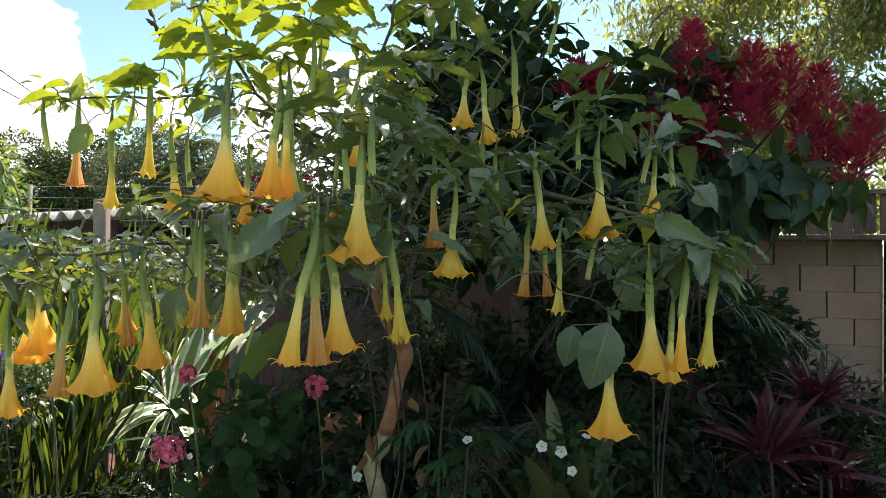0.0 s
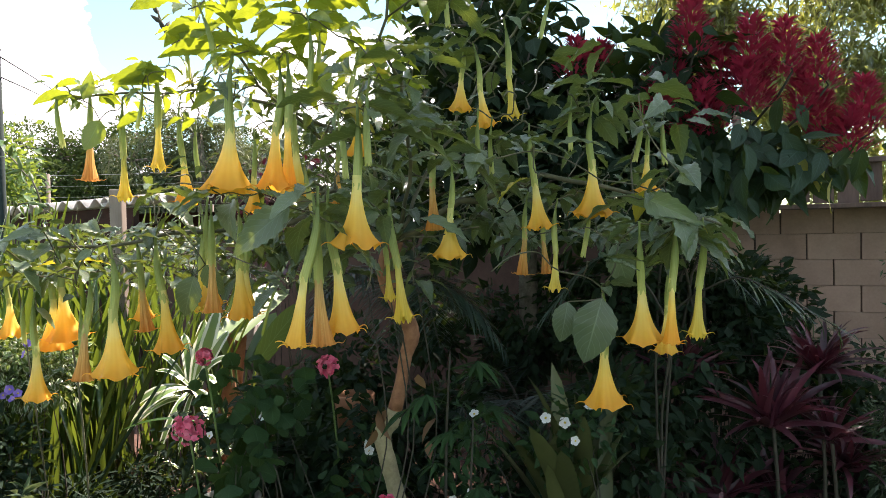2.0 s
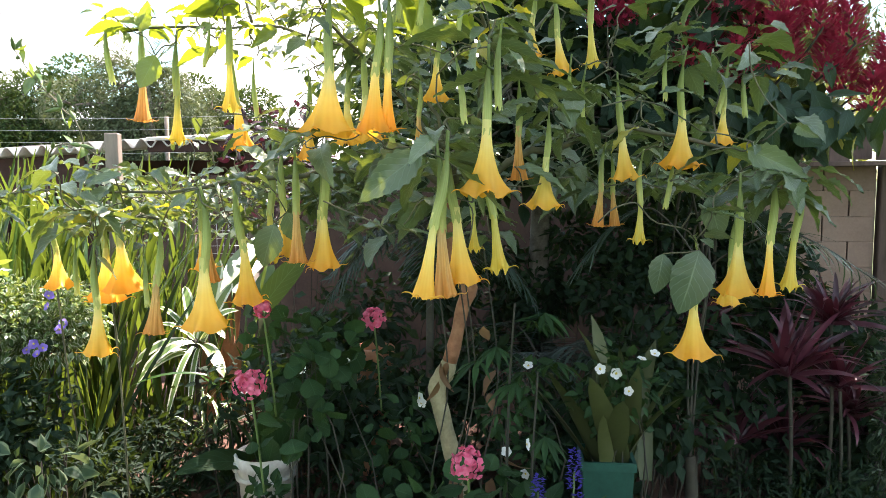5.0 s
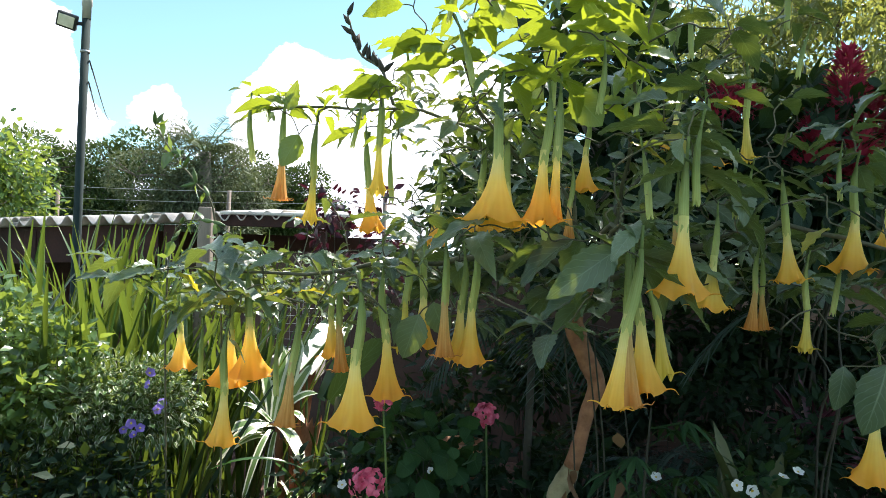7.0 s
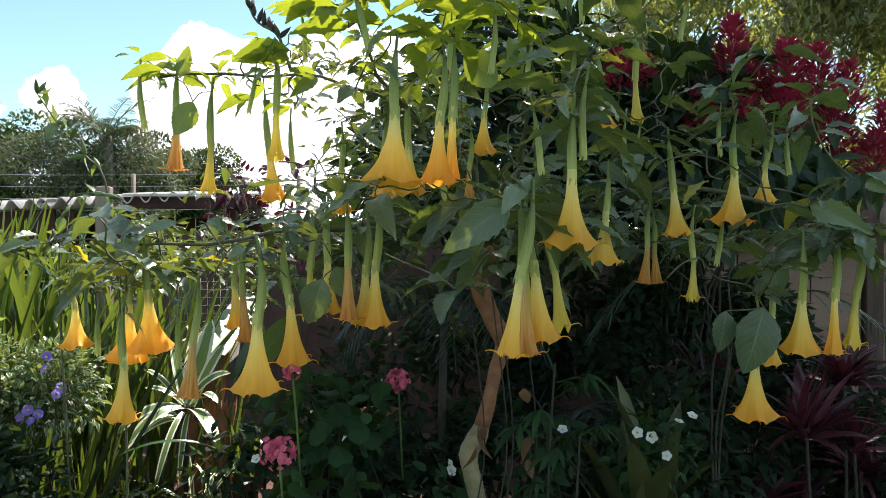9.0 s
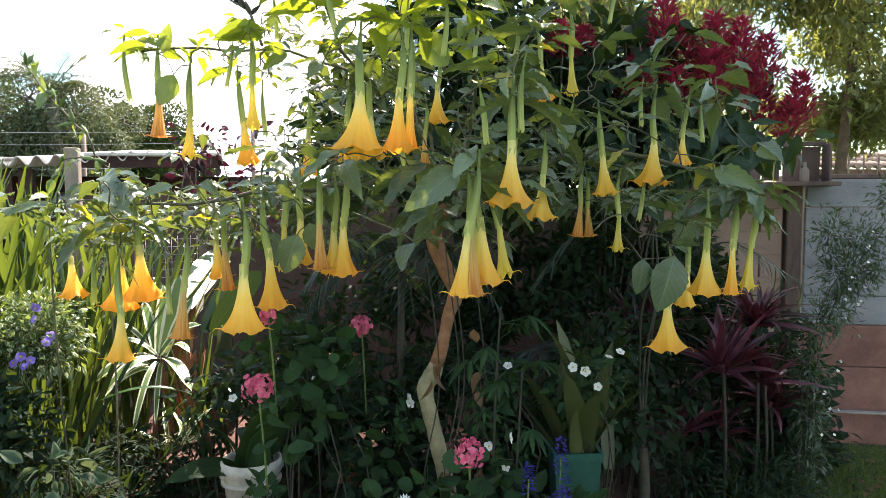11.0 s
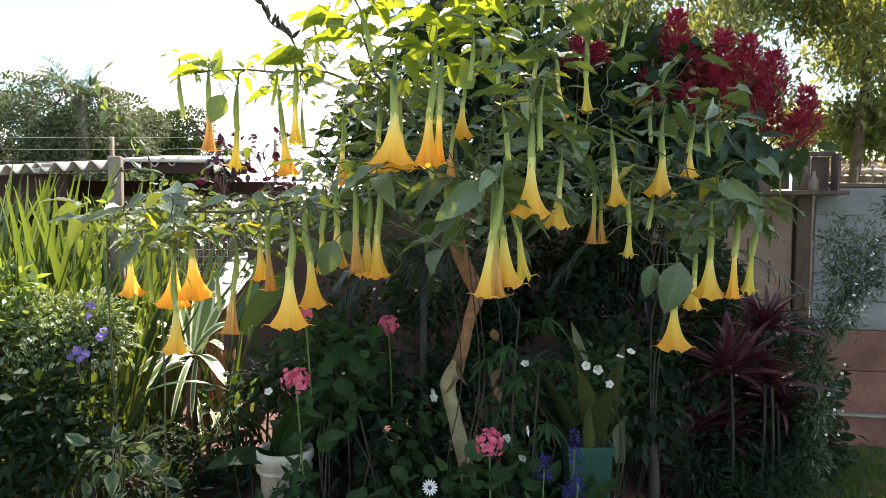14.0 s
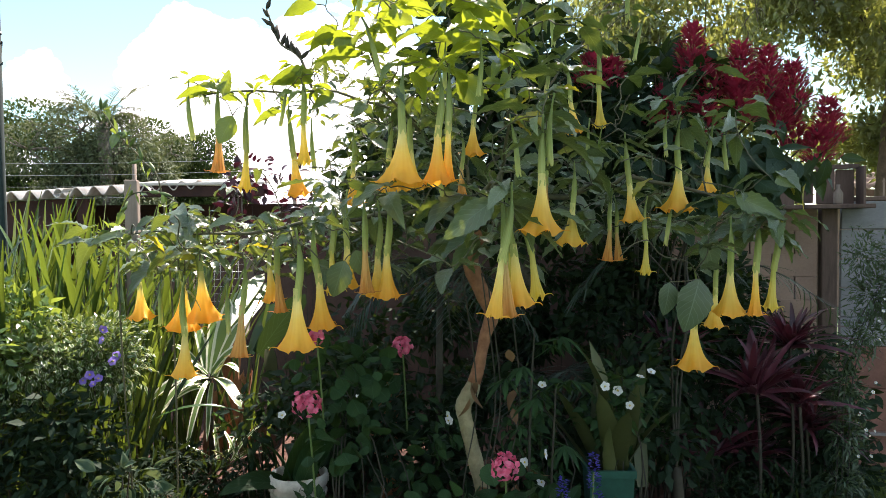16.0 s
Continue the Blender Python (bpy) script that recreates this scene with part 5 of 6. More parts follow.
LEAF_MES.append(link_mesh("leaf", *TRUMPET_LEAVES[1][:2], LEAF_TRUMPET_OLD, tree, "yellowing old leaf", uv=TRUMPET_LEAVES[1][2]))
lx_, ly_, lz_ = (lp + T0).T
young = (ly_ < 2.12) & (((lz_ > 2.1) & (lx_ < -0.05)) | ((lz_ > 1.98) & (lx_ < -0.6)))       # top leaves that get the sunlit copy of the leaf colour
used = set()
for n_, i in enumerate(near):
    broad = n_ < HERO and (lp[i][2] + T0[2] > 2.0 or ld[i][2] < -0.7)
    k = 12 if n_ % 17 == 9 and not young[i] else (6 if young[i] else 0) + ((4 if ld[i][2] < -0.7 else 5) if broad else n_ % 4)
    src = LEAF_MES[k]
    o = src if k not in used else src.copy()
    if k in used:
        scene.collection.objects.link(o)
    used.add(k)
    o.matrix_basis = matrix_of(lp[i], LM[i])
for k, o in enumerate(LEAF_MES):
    if k not in used:
        bpy.data.objects.remove(o)
for sel, m, lab in ((rest[~young[rest]], LEAF_TRUMPET, "mass of toothed green leaves"), (rest[young[rest]], LEAF_TOP_LIT, "mass of top leaves with sunlit yellow-green put into their colour")):
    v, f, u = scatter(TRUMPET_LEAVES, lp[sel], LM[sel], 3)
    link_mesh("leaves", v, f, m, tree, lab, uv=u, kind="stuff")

# ---- plants under and beside the tree ----
def bush(name, label, base, centres, radii, count, size, mat, seed, shapes=SMALL, category="shrub", stems=True, up=0.4, out=0.6, shell=0.25, stem_mat=None):
    rr = np.random.RandomState(seed)
    b = np.array(base, float)
    b[2] = ground_z(b[0], b[1])
    t = thing(name, label, category, tuple(b))
    C, R = np.asarray(centres, float) - b, np.asarray(radii, float)
    if stems:
        ends = np.vstack([C + unit(rr.normal(size=C.shape)) * R * 0.7 for _ in range(3)])
        for e in np.vstack([C, ends[:len(C)]]):
            link_mesh("stem", *branch_tree((0.65 * e[0], 0.65 * e[1], -0.02), [e], rr, 0.0045, 0.0015, 0.02, 5, 7)[:2], stem_mat or DARK_STEM, t)
    P_, M_ = leafy(C, R, count, size, rr, out=out, up=up, shell=shell)
    P_[:, 2] = np.maximum(P_[:, 2], 0.02)
    v_, f_, u_ = scatter(shapes, P_, M_, seed)
    link_mesh("foliage", v_, f_, mat, t, uv=u_, kind="stuff")
    return t, b


def mesh_flower(petals, petal_len, width, cup, eye_r, seed=0, shape=None):
    """Small open flower facing +z; returns petals and eye."""
    sh = shape or leaf_shape(4, width, 0.6, 0, 0.1, -cup, 0.02, 0.5, seed)
    a = np.arange(petals) * 2 * np.pi / petals
    D = np.stack([np.cos(a), np.sin(a), np.full(petals, 0.15)], -1)
    pt = scatter([sh], D * eye_r * 0.5, axes(D, np.tile([0, 0, 1.0], (petals, 1)), np.full(petals, petal_len)))
    eye = lathe([(0.0, eye_r * 0.7), (eye_r * 0.6, eye_r * 0.5), (eye_r, 0.0), (0.0, -eye_r * 0.2)], 10)
    return pt, eye


def face(p, towards, spin=0.0):
    """Pose with +z towards a direction."""
    return Matrix.Translation(p) @ Vector(towards).to_track_quat("Z", "Y").to_matrix().to_4x4() @ pose(0, 0, 0, 0, 0, spin)


def add_flowers(owner, base, places, kind, pet_mat, eye_mat, rng, label, lean=(0.0, -0.7, 0.5), stalk=0.0):
    pt, eye = kind
    first_p = first_e = None
    for p in places:
        d = np.array(lean) + rng.normal(size=3) * 0.35
        m = face(Vector(p) - Vector(base), d, rng.uniform(0, 360))
        s = rng.uniform(0.85, 1.15)
        m = m @ Matrix.Diagonal((s, s, s, 1))
        if first_p is None:
            first_p = link_mesh("blossom", *pt[:2], pet_mat, owner, label, uv=pt[2])
            first_e = link_mesh("eye", *eye[:2], eye_mat, first_p)
            first_p.matrix_basis = m
        else:
            o_ = first_p.copy()
            scene.collection.objects.link(o_)
            o_.matrix_basis = m
            e_ = first_e.copy()
            scene.collection.objects.link(e_)
            e_.parent = o_


def strap_clump(name, label, base, count, lengths, width, mat, seed, lean=(0.1, 0.5), bend=(0.2, 0.9), spread=0.12, category="plant", z=None, channel=0.25, flop=0.0, tip=0.7):
    rr = np.random.RandomState(seed)
    b = np.array([base[0], base[1], ground_z(base[0], base[1]) if z is None else z], float)
    t = thing(name, label, category, tuple(b))
    mes = [link_mesh("leaf", *[d for d in strap_shape(8, width, bd, tip, channel, flop)][:2], mat, t, uv=strap_shape(8, width, bd, tip, channel, flop)[2]) for bd in np.linspace(bend[0], bend[1], 4)]
    for i in range(count):
        az = rr.uniform(0, 6.283)
        ln = rr.uniform(*lean)
        d = np.array([math.cos(az) * math.sin(ln), math.sin(az) * math.sin(ln), math.cos(ln)])
        n = np.array([-math.cos(az) * math.cos(ln), -math.sin(az) * math.cos(ln), math.sin(ln)]) + rr.normal(size=3) * 0.5
        p = np.array([rr.normal() * spread, rr.normal() * spread, -0.02])
        M_ = axes(d[None], n[None], [rr.uniform(*lengths)])[0]
        o_ = mes[i % 4] if i < 4 else mes[i % 4].copy()
        if i >= 4:
            scene.collection.objects.link(o_)
        o_.matrix_basis = matrix_of(p, M_)
    return t, b


VINCA = mesh_flower(5, 0.017, 0.95, 0.1, 0.004, 1)
VIOLET = mesh_flower(5, 0.0155, 1.0, 0.25, 0.004, 2)
DAISY = mesh_flower(15, 0.024, 0.26, 0.05, 0.008, 3)

# sword leaves
for i, (x, y, n) in enumerate([(-2.0, 2.95, 62), (-1.93, 3.30, 62), (-2.15, 3.5, 54), (-2.3, 3.15, 60), (-1.85, 3.75, 56), (-1.62, 4.0, 44), (-2.45, 3.45, 50)]):
    strap_clump("sword_leaf_clump", "clump of tall upright green sword leaves in sun", (x, y), n, (1.0, 1.66), 0.019, LEAF_SWORD, 60 + i, (0.02, 0.26), (0.05, 0.5), 0.14, channel=0.3)

# single strap leaves, each from foot to tip
def strap_leaf(owner, base, foot, tip, width, sag, mat, channel=0.3, n=10, side=(0.0, -0.35, 1.0)):
    """One strap leaf bowing upward between its ends, its face towards `side`."""
    a, b_ = np.array(foot, float) - base, np.array(tip, float) - base
    d = unit(b_ - a)
    w = unit(np.cross(d, np.array(side)))
    nrm = np.cross(w, d)
    sv_ = np.linspace(0, 1, n + 1)
    half = 0.5 * width * np.where(sv_ < 0.5, 0.62 + 0.38 * np.sin(np.pi * sv_), np.sqrt(np.maximum(0.0, 1 - ((sv_ - 0.5) / 0.5) ** 2.2)))
    V, U = [], []
    for k, q in enumerate(sv_):
        c = a + (b_ - a) * q + np.array([0, 0, 1.0]) * sag * 4 * q * (1 - q)
        for e in (-1.0, 0.0, 1.0):
            V.append(c + w * e * half[k] + nrm * (channel * half[k] * abs(e)))
            U.append((0.5 + 0.5 * e, q))
    F = [(k * 3 + e, k * 3 + e + 1, (k + 1) * 3 + e + 1, (k + 1) * 3 + e) for k in range(n) for e in (0, 1)]
    return link_mesh("leaf", np.array(V), F, mat, owner, uv=np.array(U))


# cream-edged rosette in the sun
t = thing("variegated_rosette", "rosette of broad cream-edged arching green leaves", "plant", (-1.40, 3.60, 0.30))
link_mesh("cane", *tube(smooth_path([(0.02, 0.02, -0.01), (0.01, 0.03, 0.3), (0, 0.02, 0.60)], 8), [0.016] * 8, 9)[:2], DARK_STEM, t)
for a, b, w, sag in [((-1.42, 3.62, 0.89), (-1.66, 3.45, 0.80), 0.050, 0.05), ((-1.40, 3.60, 0.89), (-1.59, 3.35, 0.77), 0.046, 0.05), ((-1.43, 3.60, 0.86), (-1.61, 3.30, 0.73), 0.036, 0.05), ((-1.37, 3.60, 0.88), (-1.19, 3.35, 0.77), 0.074, 0.05), ((-1.38, 3.66, 0.88), (-1.31, 3.85, 1.28), 0.078, 0.02), ((-1.41, 3.66, 0.90), (-1.49, 3.80, 1.15), 0.063, 0.02), ((-1.40, 3.66, 0.88), (-1.19, 3.70, 1.03), 0.044, 0.05), ((-1.42, 3.66, 0.89), (-1.63, 3.75, 1.05), 0.038, 0.04), ((-1.41, 3.58, 0.84), (-1.66, 3.38, 0.68), 0.040, 0.06), ((-1.40, 3.62, 0.90), (-1.58, 3.62, 0.98), 0.036, 0.03), ((-1.36, 3.62, 0.90), (-1.22, 3.52, 0.92), 0.050, 0.05), ((-1.40, 3.66, 0.90), (-1.40, 3.88, 1.22), 0.060, 0.02), ((-1.37, 3.66, 0.88), (-1.24, 3.80, 1.16), 0.050, 0.03), ((-1.39, 3.58, 0.87), (-1.45, 3.30, 0.59), 0.031, 0.06), ((-1.37, 3.58, 0.86), (-1.36, 3.35, 0.61), 0.028, 0.05)]:
    strap_leaf(t, np.array((-1.40, 3.60, 0.30)), a, b, w, sag, LEAF_CREAM, 0.12, side=(0.42, -0.38, 0.82))
strap_clump("variegated_rosette", "small rosette of cream-edged leaves under the larger one", (-1.30, 3.48), 13, (0.20, 0.34), 0.09, LEAF_CREAM, 72, (0.5, 1.5), (0.1, 0.9), 0.04, z=0.50, channel=0.3, tip=0.5)
tagged(link_mesh("cane", *tube([(-1.30, 3.48, 0.28), (-1.30, 3.48, 0.49)], 0.013, 9)[:2], DARK_STEM, label="short grey stem under a variegated rosette"), category="stem")
# long narrow blades leaning across the rosette
t = thing("blade_leaf_plant", "long narrow dark green blades leaning over the rosette", "plant", (-1.66, 3.12, 0.30))
for a, b, w in [((-1.59, 3.20, 0.85), (-1.40, 3.50, 1.27), 0.026), ((-1.65, 3.20, 0.86), (-1.49, 3.50, 1.24), 0.030), ((-1.54, 3.20, 0.88), (-1.34, 3.50, 1.15), 0.022), ((-1.68, 3.20, 0.89), (-1.58, 3.40, 1.31), 0.026), ((-1.62, 3.25, 0.80), (-1.44, 3.55, 1.20), 0.022)]:
    a, b = np.array(a), np.array(b)
    strap_leaf(t, np.array((-1.66, 3.12, 0.30)), a - (b - a) * (a[2] - 0.32) / (b[2] - a[2]) * np.array([0.45, 0.45, 1.0]), b, w, 0.03, LEAF_DARK_SHADE)
strap_leaf(t, np.array((-1.66, 3.12, 0.30)), (-1.16, 3.40, 0.72), (-1.57, 3.20, 0.78), 0.020, 0.06, LEAF_SWORD)
# broad leaves behind the rosette, paled for the sun glare on them
t = thing("broad_strap_plant", "broad glossy leaves before the cage, coloured pale for the sun on them", "plant", (-1.30, 4.12, 0.30))
for a, b, w, m_ in [((-1.42, 3.90, 1.04), (-1.22, 4.75, 1.36), 0.110, LEAF_BROAD), ((-1.33, 4.15, 1.06), (-1.16, 4.85, 1.30), 0.100, LEAF_BROAD), ((-1.19, 4.10, 0.91), (-0.91, 4.20, 1.26), 0.146, LEAF_GERANIUM), ((-1.24, 4.10, 0.92), (-1.11, 4.30, 1.20), 0.077, LEAF_SWORD), ((-1.12, 4.00, 0.96), (-1.10, 3.95, 0.77), 0.088, LEAF_OLIVE), ((-1.36, 4.15, 0.92), (-1.55, 4.35, 1.22), 0.070, LEAF_BROAD)]:
    strap_leaf(t, np.array((-1.30, 4.12, 0.30)), a, b, w, 0.02, m_, 0.12, side=(0.42, -0.38, 0.82))
    link_mesh("leaf_stalk", *tube(smooth_path([(0.0, 0.0, -0.01), (0.5 * (a[0] + 1.30), 0.5 * (a[1] - 4.12), 0.35), (a[0] + 1.30, a[1] - 4.12, a[2] - 0.29)], 8), np.linspace(0.012, 0.006, 8), 6)[:2], STEM_GREEN, t)
strap_clump("broad_strap_plant", "small clump of glossy strap leaves round a black pot", (-1.14, 4.10), 18, (0.24, 0.42), 0.085, LEAF_SWORD, 85, (0.15, 1.2), (0.2, 1.0), 0.07, z=0.42, channel=0.3, tip=0.55)
strap_clump("grass_tuft", "tuft of narrow dark green blades in shade", (-1.04, 3.22), 20, (0.26, 0.44), 0.045, LEAF_DARK_SHADE, 86, (0.02, 0.4), (0.05, 0.4), 0.07, channel=0.4)

# violet-flowered bush
vb, b = bush("violet_bush", "bush of small pale-edged leaves with violet flowers", (-1.65, 2.6, 0), [(-1.66, 2.62, 1.14), (-1.60, 2.66, 1.15), (-1.84, 2.6, 1.16), (-1.62, 2.70, 1.22), (-1.76, 2.66, 1.23), (-1.9, 2.6, 1.06)], [(0.15, 0.16, 0.11)] * 6, 4200, 0.036, LEAF_PALE_EDGE, 90, shapes=OVATE[:1] + SMALL, up=1.3)
add_flowers(vb, b, [(-1.57, 2.52, 1.30), (-1.565, 2.5, 1.265), (-1.53, 2.5, 1.185), (-1.57, 2.46, 1.13), (-1.60, 2.46, 1.145), (-1.515, 2.5, 1.205), (-1.585, 2.45, 1.11), (-1.625, 2.46, 1.125)], VIOLET, PETAL_VIOLET, YELLOW_EYE, np.random.RandomState(3), "violet flower")
bush("bright_shrub", "sunlit shrub with pale green leaves", (-2.35, 2.6, 0), [(-2.12, 2.5, 1.2), (-2.25, 2.55, 1.15), (-2.5, 2.7, 1.3), (-2.38, 2.5, 0.9), (-2.7, 2.6, 1.0), (-2.25, 2.6, 1.42), (-2.2, 2.4, 0.95), (-2.05, 2.55, 1.42), (-1.92, 2.6, 1.34), (-1.97, 2.5, 1.22)], [(0.24, 0.24, 0.2)] * 7 + [(0.14, 0.14, 0.13)] * 3, 5900, 0.054, LEAF_BRIGHT, 91, shapes=OVATE[:1] + SMALL)
bush("variegated_shrub", "low shrub with grey-green cream-edged leaves", (-1.36, 1.95, 0), [(-1.34, 1.95, 0.93), (-1.27, 2.0, 0.80), (-1.42, 1.95, 0.74), (-1.2, 2.0, 0.68)], [(0.09, 0.09, 0.06)] * 4, 80, 0.062, LEAF_GREYGREEN, 92, shapes=OVATE, out=0.9)
# dark leaves below the violet bush paint the shade at its foot
bush("dark_ground_shrub", "dark green shrub, leaf colour darkened for deep shade under the violet bush", (-1.5, 2.3, 0), [(-1.62, 2.35, 0.78), (-1.78, 2.35, 0.80), (-1.95, 2.25, 0.72), (-1.62, 2.42, 0.90), (-1.72, 2.40, 0.94), (-1.55, 2.15, 0.52), (-1.85, 2.15, 0.6), (-1.9, 2.4, 0.93)], [(0.16, 0.15, 0.17)] * 8, 2200, 0.055, LEAF_DARK_SHADE, 93)

# geraniums
def geranium(base, heads, leaf_centres, seed, label):
    rr = np.random.RandomState(seed)
    t, b_ = bush("geranium", label, base, leaf_centres, [(0.13, 0.12, 0.10)] * len(leaf_centres), 30 * len(leaf_centres), 0.066, LEAF_GERANIUM, seed, shapes=ROUND, category="flower", up=0.6, out=0.5)
    pt = [leaf_shape(3, 0.9, 0.65, 0, 0.1, 0.1, 0.03, 0.5, 1)]
    for h in heads:
        hp = np.array(h[:3]) - b_
        n = 64
        d = unit(rr.normal(size=(n, 3)) + np.array([0, 0, 0.35]))
        P_, D_ = [], []
        for k in range(n):
            c = hp + d[k] * h[3] * rr.uniform(0.62, 1.12)
            d[k] = unit(d[k] + rr.normal(size=3) * 0.35)
            tan = unit(np.cross(d[k], rr.normal(size=3)))
            bt = np.cross(d[k], tan)
            for j in range(5):
                a = 2 * math.pi * j / 5
                P_.append(c), D_.append(tan * math.cos(a) + bt * math.sin(a) + 0.35 * d[k])
        v_, f_, u_ = scatter(pt, np.array(P_), axes(np.array(D_), np.repeat(d, 5, 0), np.full(len(P_), 0.0115)))
        link_mesh("flower_head", v_, f_, PETAL_PINK, t, "pink flower head", uv=u_)
        link_mesh("flower_stalk", *tube(smooth_path([hp + np.array([0.02, 0.06, -0.35]), hp + np.array([0.01, 0.03, -0.15]), hp], 7), 0.0035, 6)[:2], STEM_GREEN, t)
    return t


geranium((-0.72, 2.25, 0), [(-0.791, 2.055, 1.095, 0.048), (-0.76, 2.12, 1.31, 0.022)], [(-0.66, 2.3, 1.06), (-0.72, 2.3, 1.19), (-0.60, 2.28, 1.15), (-0.68, 2.15, 0.96)], 101, "leggy geranium with one pink flower head")
geranium((-0.45, 2.5, 0), [(-0.444, 2.47, 1.205, 0.036)], [(-0.38, 2.5, 0.72)], 102, "geranium with a small pink head beside the trunk")
geranium((-0.25, 1.95, 0), [(-0.173, 1.859, 0.92, 0.042)], [(-0.30, 1.98, 0.72), (-0.12, 1.95, 0.78), (-0.45, 2.0, 0.64), (-0.55, 2.02, 0.58), (-0.22, 1.9, 0.6), (-0.02, 1.98, 0.66)], 103, "low geranium with a coral pink flower head")

# vincas and other white flowers
vn, b = bush("vinca", "dark-leaved vinca with white flowers", (0.42, 2.4, 0), [(0.40, 2.4, 1.03), (0.48, 2.42, 0.95), (0.34, 2.4, 0.92), (0.42, 2.42, 0.82)], [(0.10, 0.09, 0.07)] * 4, 240, 0.05, LEAF_GERANIUM, 110, shapes=OVATE)
add_flowers(vn, b, [(0.49, 2.27, 1.11), (0.31, 2.28, 1.06), (0.405, 2.27, 0.985), (0.45, 2.28, 1.09), (0.38, 2.33, 1.03)], VINCA, PETAL_WHITE, YELLOW_EYE, np.random.RandomState(5), "white flower")
vn, b = bush("vinca", "slender vinca with a few white flowers near the trunk", (0.08, 2.42, 0), [(0.08, 2.42, 1.0), (0.02, 2.42, 0.88), (0.12, 2.4, 0.75), (-0.3, 2.4, 0.9)], [(0.09, 0.08, 0.09)] * 4, 200, 0.05, LEAF_GERANIUM, 111, shapes=OVATE)
add_flowers(vn, b, [(0.076, 2.32, 1.066), (0.065, 2.3, 0.70), (-0.29, 2.32, 0.965), (-0.285, 2.33, 0.945), (0.05, 2.2, 0.84), (0.0, 2.3, 0.78)], VINCA, PETAL_WHITE, YELLOW_EYE, np.random.RandomState(6), "white flower")
vn, b = bush("vinca", "shaded vinca with scattered white flowers behind the geranium", (-0.85, 2.75, 0), [(-0.9, 2.7, 0.95), (-0.7, 2.75, 0.98), (-1.05, 2.7, 0.88)], [(0.14, 0.1, 0.1)] * 3, 260, 0.05, LEAF_DARK_SHADE, 112, shapes=OVATE)
add_flowers(vn, b, [(-0.62, 2.6, 0.98), (-0.72, 2.6, 1.0), (-0.92, 2.58, 0.93), (-0.55, 2.6, 1.02)], VINCA, PETAL_WHITE, YELLOW_EYE, np.random.RandomState(7), "white flower")

# daisies
dz, b = bush("daisy_plant", "grey-green daisy plant with white dark-eyed flowers", (-0.45, 1.95, 0), [(-0.36, 1.97, 0.62), (-0.5, 1.98, 0.58), (-0.25, 1.97, 0.56), (-0.62, 2.0, 0.54), (-0.4, 1.95, 0.5)], [(0.13, 0.1, 0.09)] * 5, 520, 0.06, LEAF_GERANIUM, 120, shapes=NARROW + SMALL)
add_flowers(dz, b, [(-0.362, 1.9, 0.768), (-0.602, 1.9, 0.722)], DAISY, PETAL_WHITE, DARK_EYE, np.random.RandomState(8), "white daisy", lean=(0, -0.6, 0.8))
for x, y, z in [(-0.362, 1.9, 0.768), (-0.602, 1.9, 0.722)]:
    link_mesh("flower_stalk", *tube(smooth_path([np.array((x + 0.02, y + 0.06, z - 0.22)) - b, np.array((x, y + 0.01, z - 0.005)) - b], 6), 0.002, 5)[:2], STEM_GREEN, dz)

# fresh green bush before the bucket
bush("leafy_seedling", "fresh green young bush in front of the bucket", (-0.84, 2.2, 0), [(-0.81, 2.25, 0.67), (-0.80, 2.25, 0.60), (-0.90, 2.25, 0.56), (-0.73, 2.27, 0.57), (-0.84, 2.25, 0.52)], [(0.06, 0.06, 0.06)] * 5, 230, 0.055, LEAF_GERANIUM, 118, shapes=OVATE, up=0.7)

# salvia
sv, b = bush("salvia", "leafy salvia with deep blue flower spikes", (0.1, 2.0, 0), [(0.08, 2.02, 0.62), (0.18, 2.02, 0.60), (-0.02, 2.02, 0.64), (0.1, 1.95, 0.52)], [(0.12, 0.1, 0.09)] * 4, 170, 0.085, LEAF_GERANIUM, 130, shapes=OVATE, out=0.9)
rr = np.random.RandomState(131)
for x, y, z, h in [(0.14, 1.93, 0.86, 0.12), (0.04, 1.95, 0.79, 0.10), (0.15, 1.92, 0.74, 0.11), (0.12, 1.94, 0.70, 0.08)]:
    n = 110
    s_, a_ = rr.uniform(0, 1, n), rr.uniform(0, 6.283, n)
    P_ = np.stack([np.cos(a_) * 0.016 * (1 - 0.6 * s_), np.sin(a_) * 0.016 * (1 - 0.6 * s_), (s_ - 0.5) * h], -1) + np.array([x, y, z]) - b
    D_ = np.stack([np.cos(a_), np.sin(a_), rr.uniform(0, 0.7, n)], -1)
    v_, f_, u_ = scatter([small_leaf(0.6)], P_, axes(D_, np.tile([0, 0, 1.0], (n, 1)), rr.uniform(0.010, 0.018, n)))
    link_mesh("flower_spike", v_, f_, PETAL_BLUE, sv, "deep blue flower spike", uv=u_)
    link_mesh("flower_stalk", *tube([np.array((x, y + 0.03, z - 0.28)) - b, np.array((x, y, z)) - b], 0.003, 5)[:2], STEM_GREEN, sv)

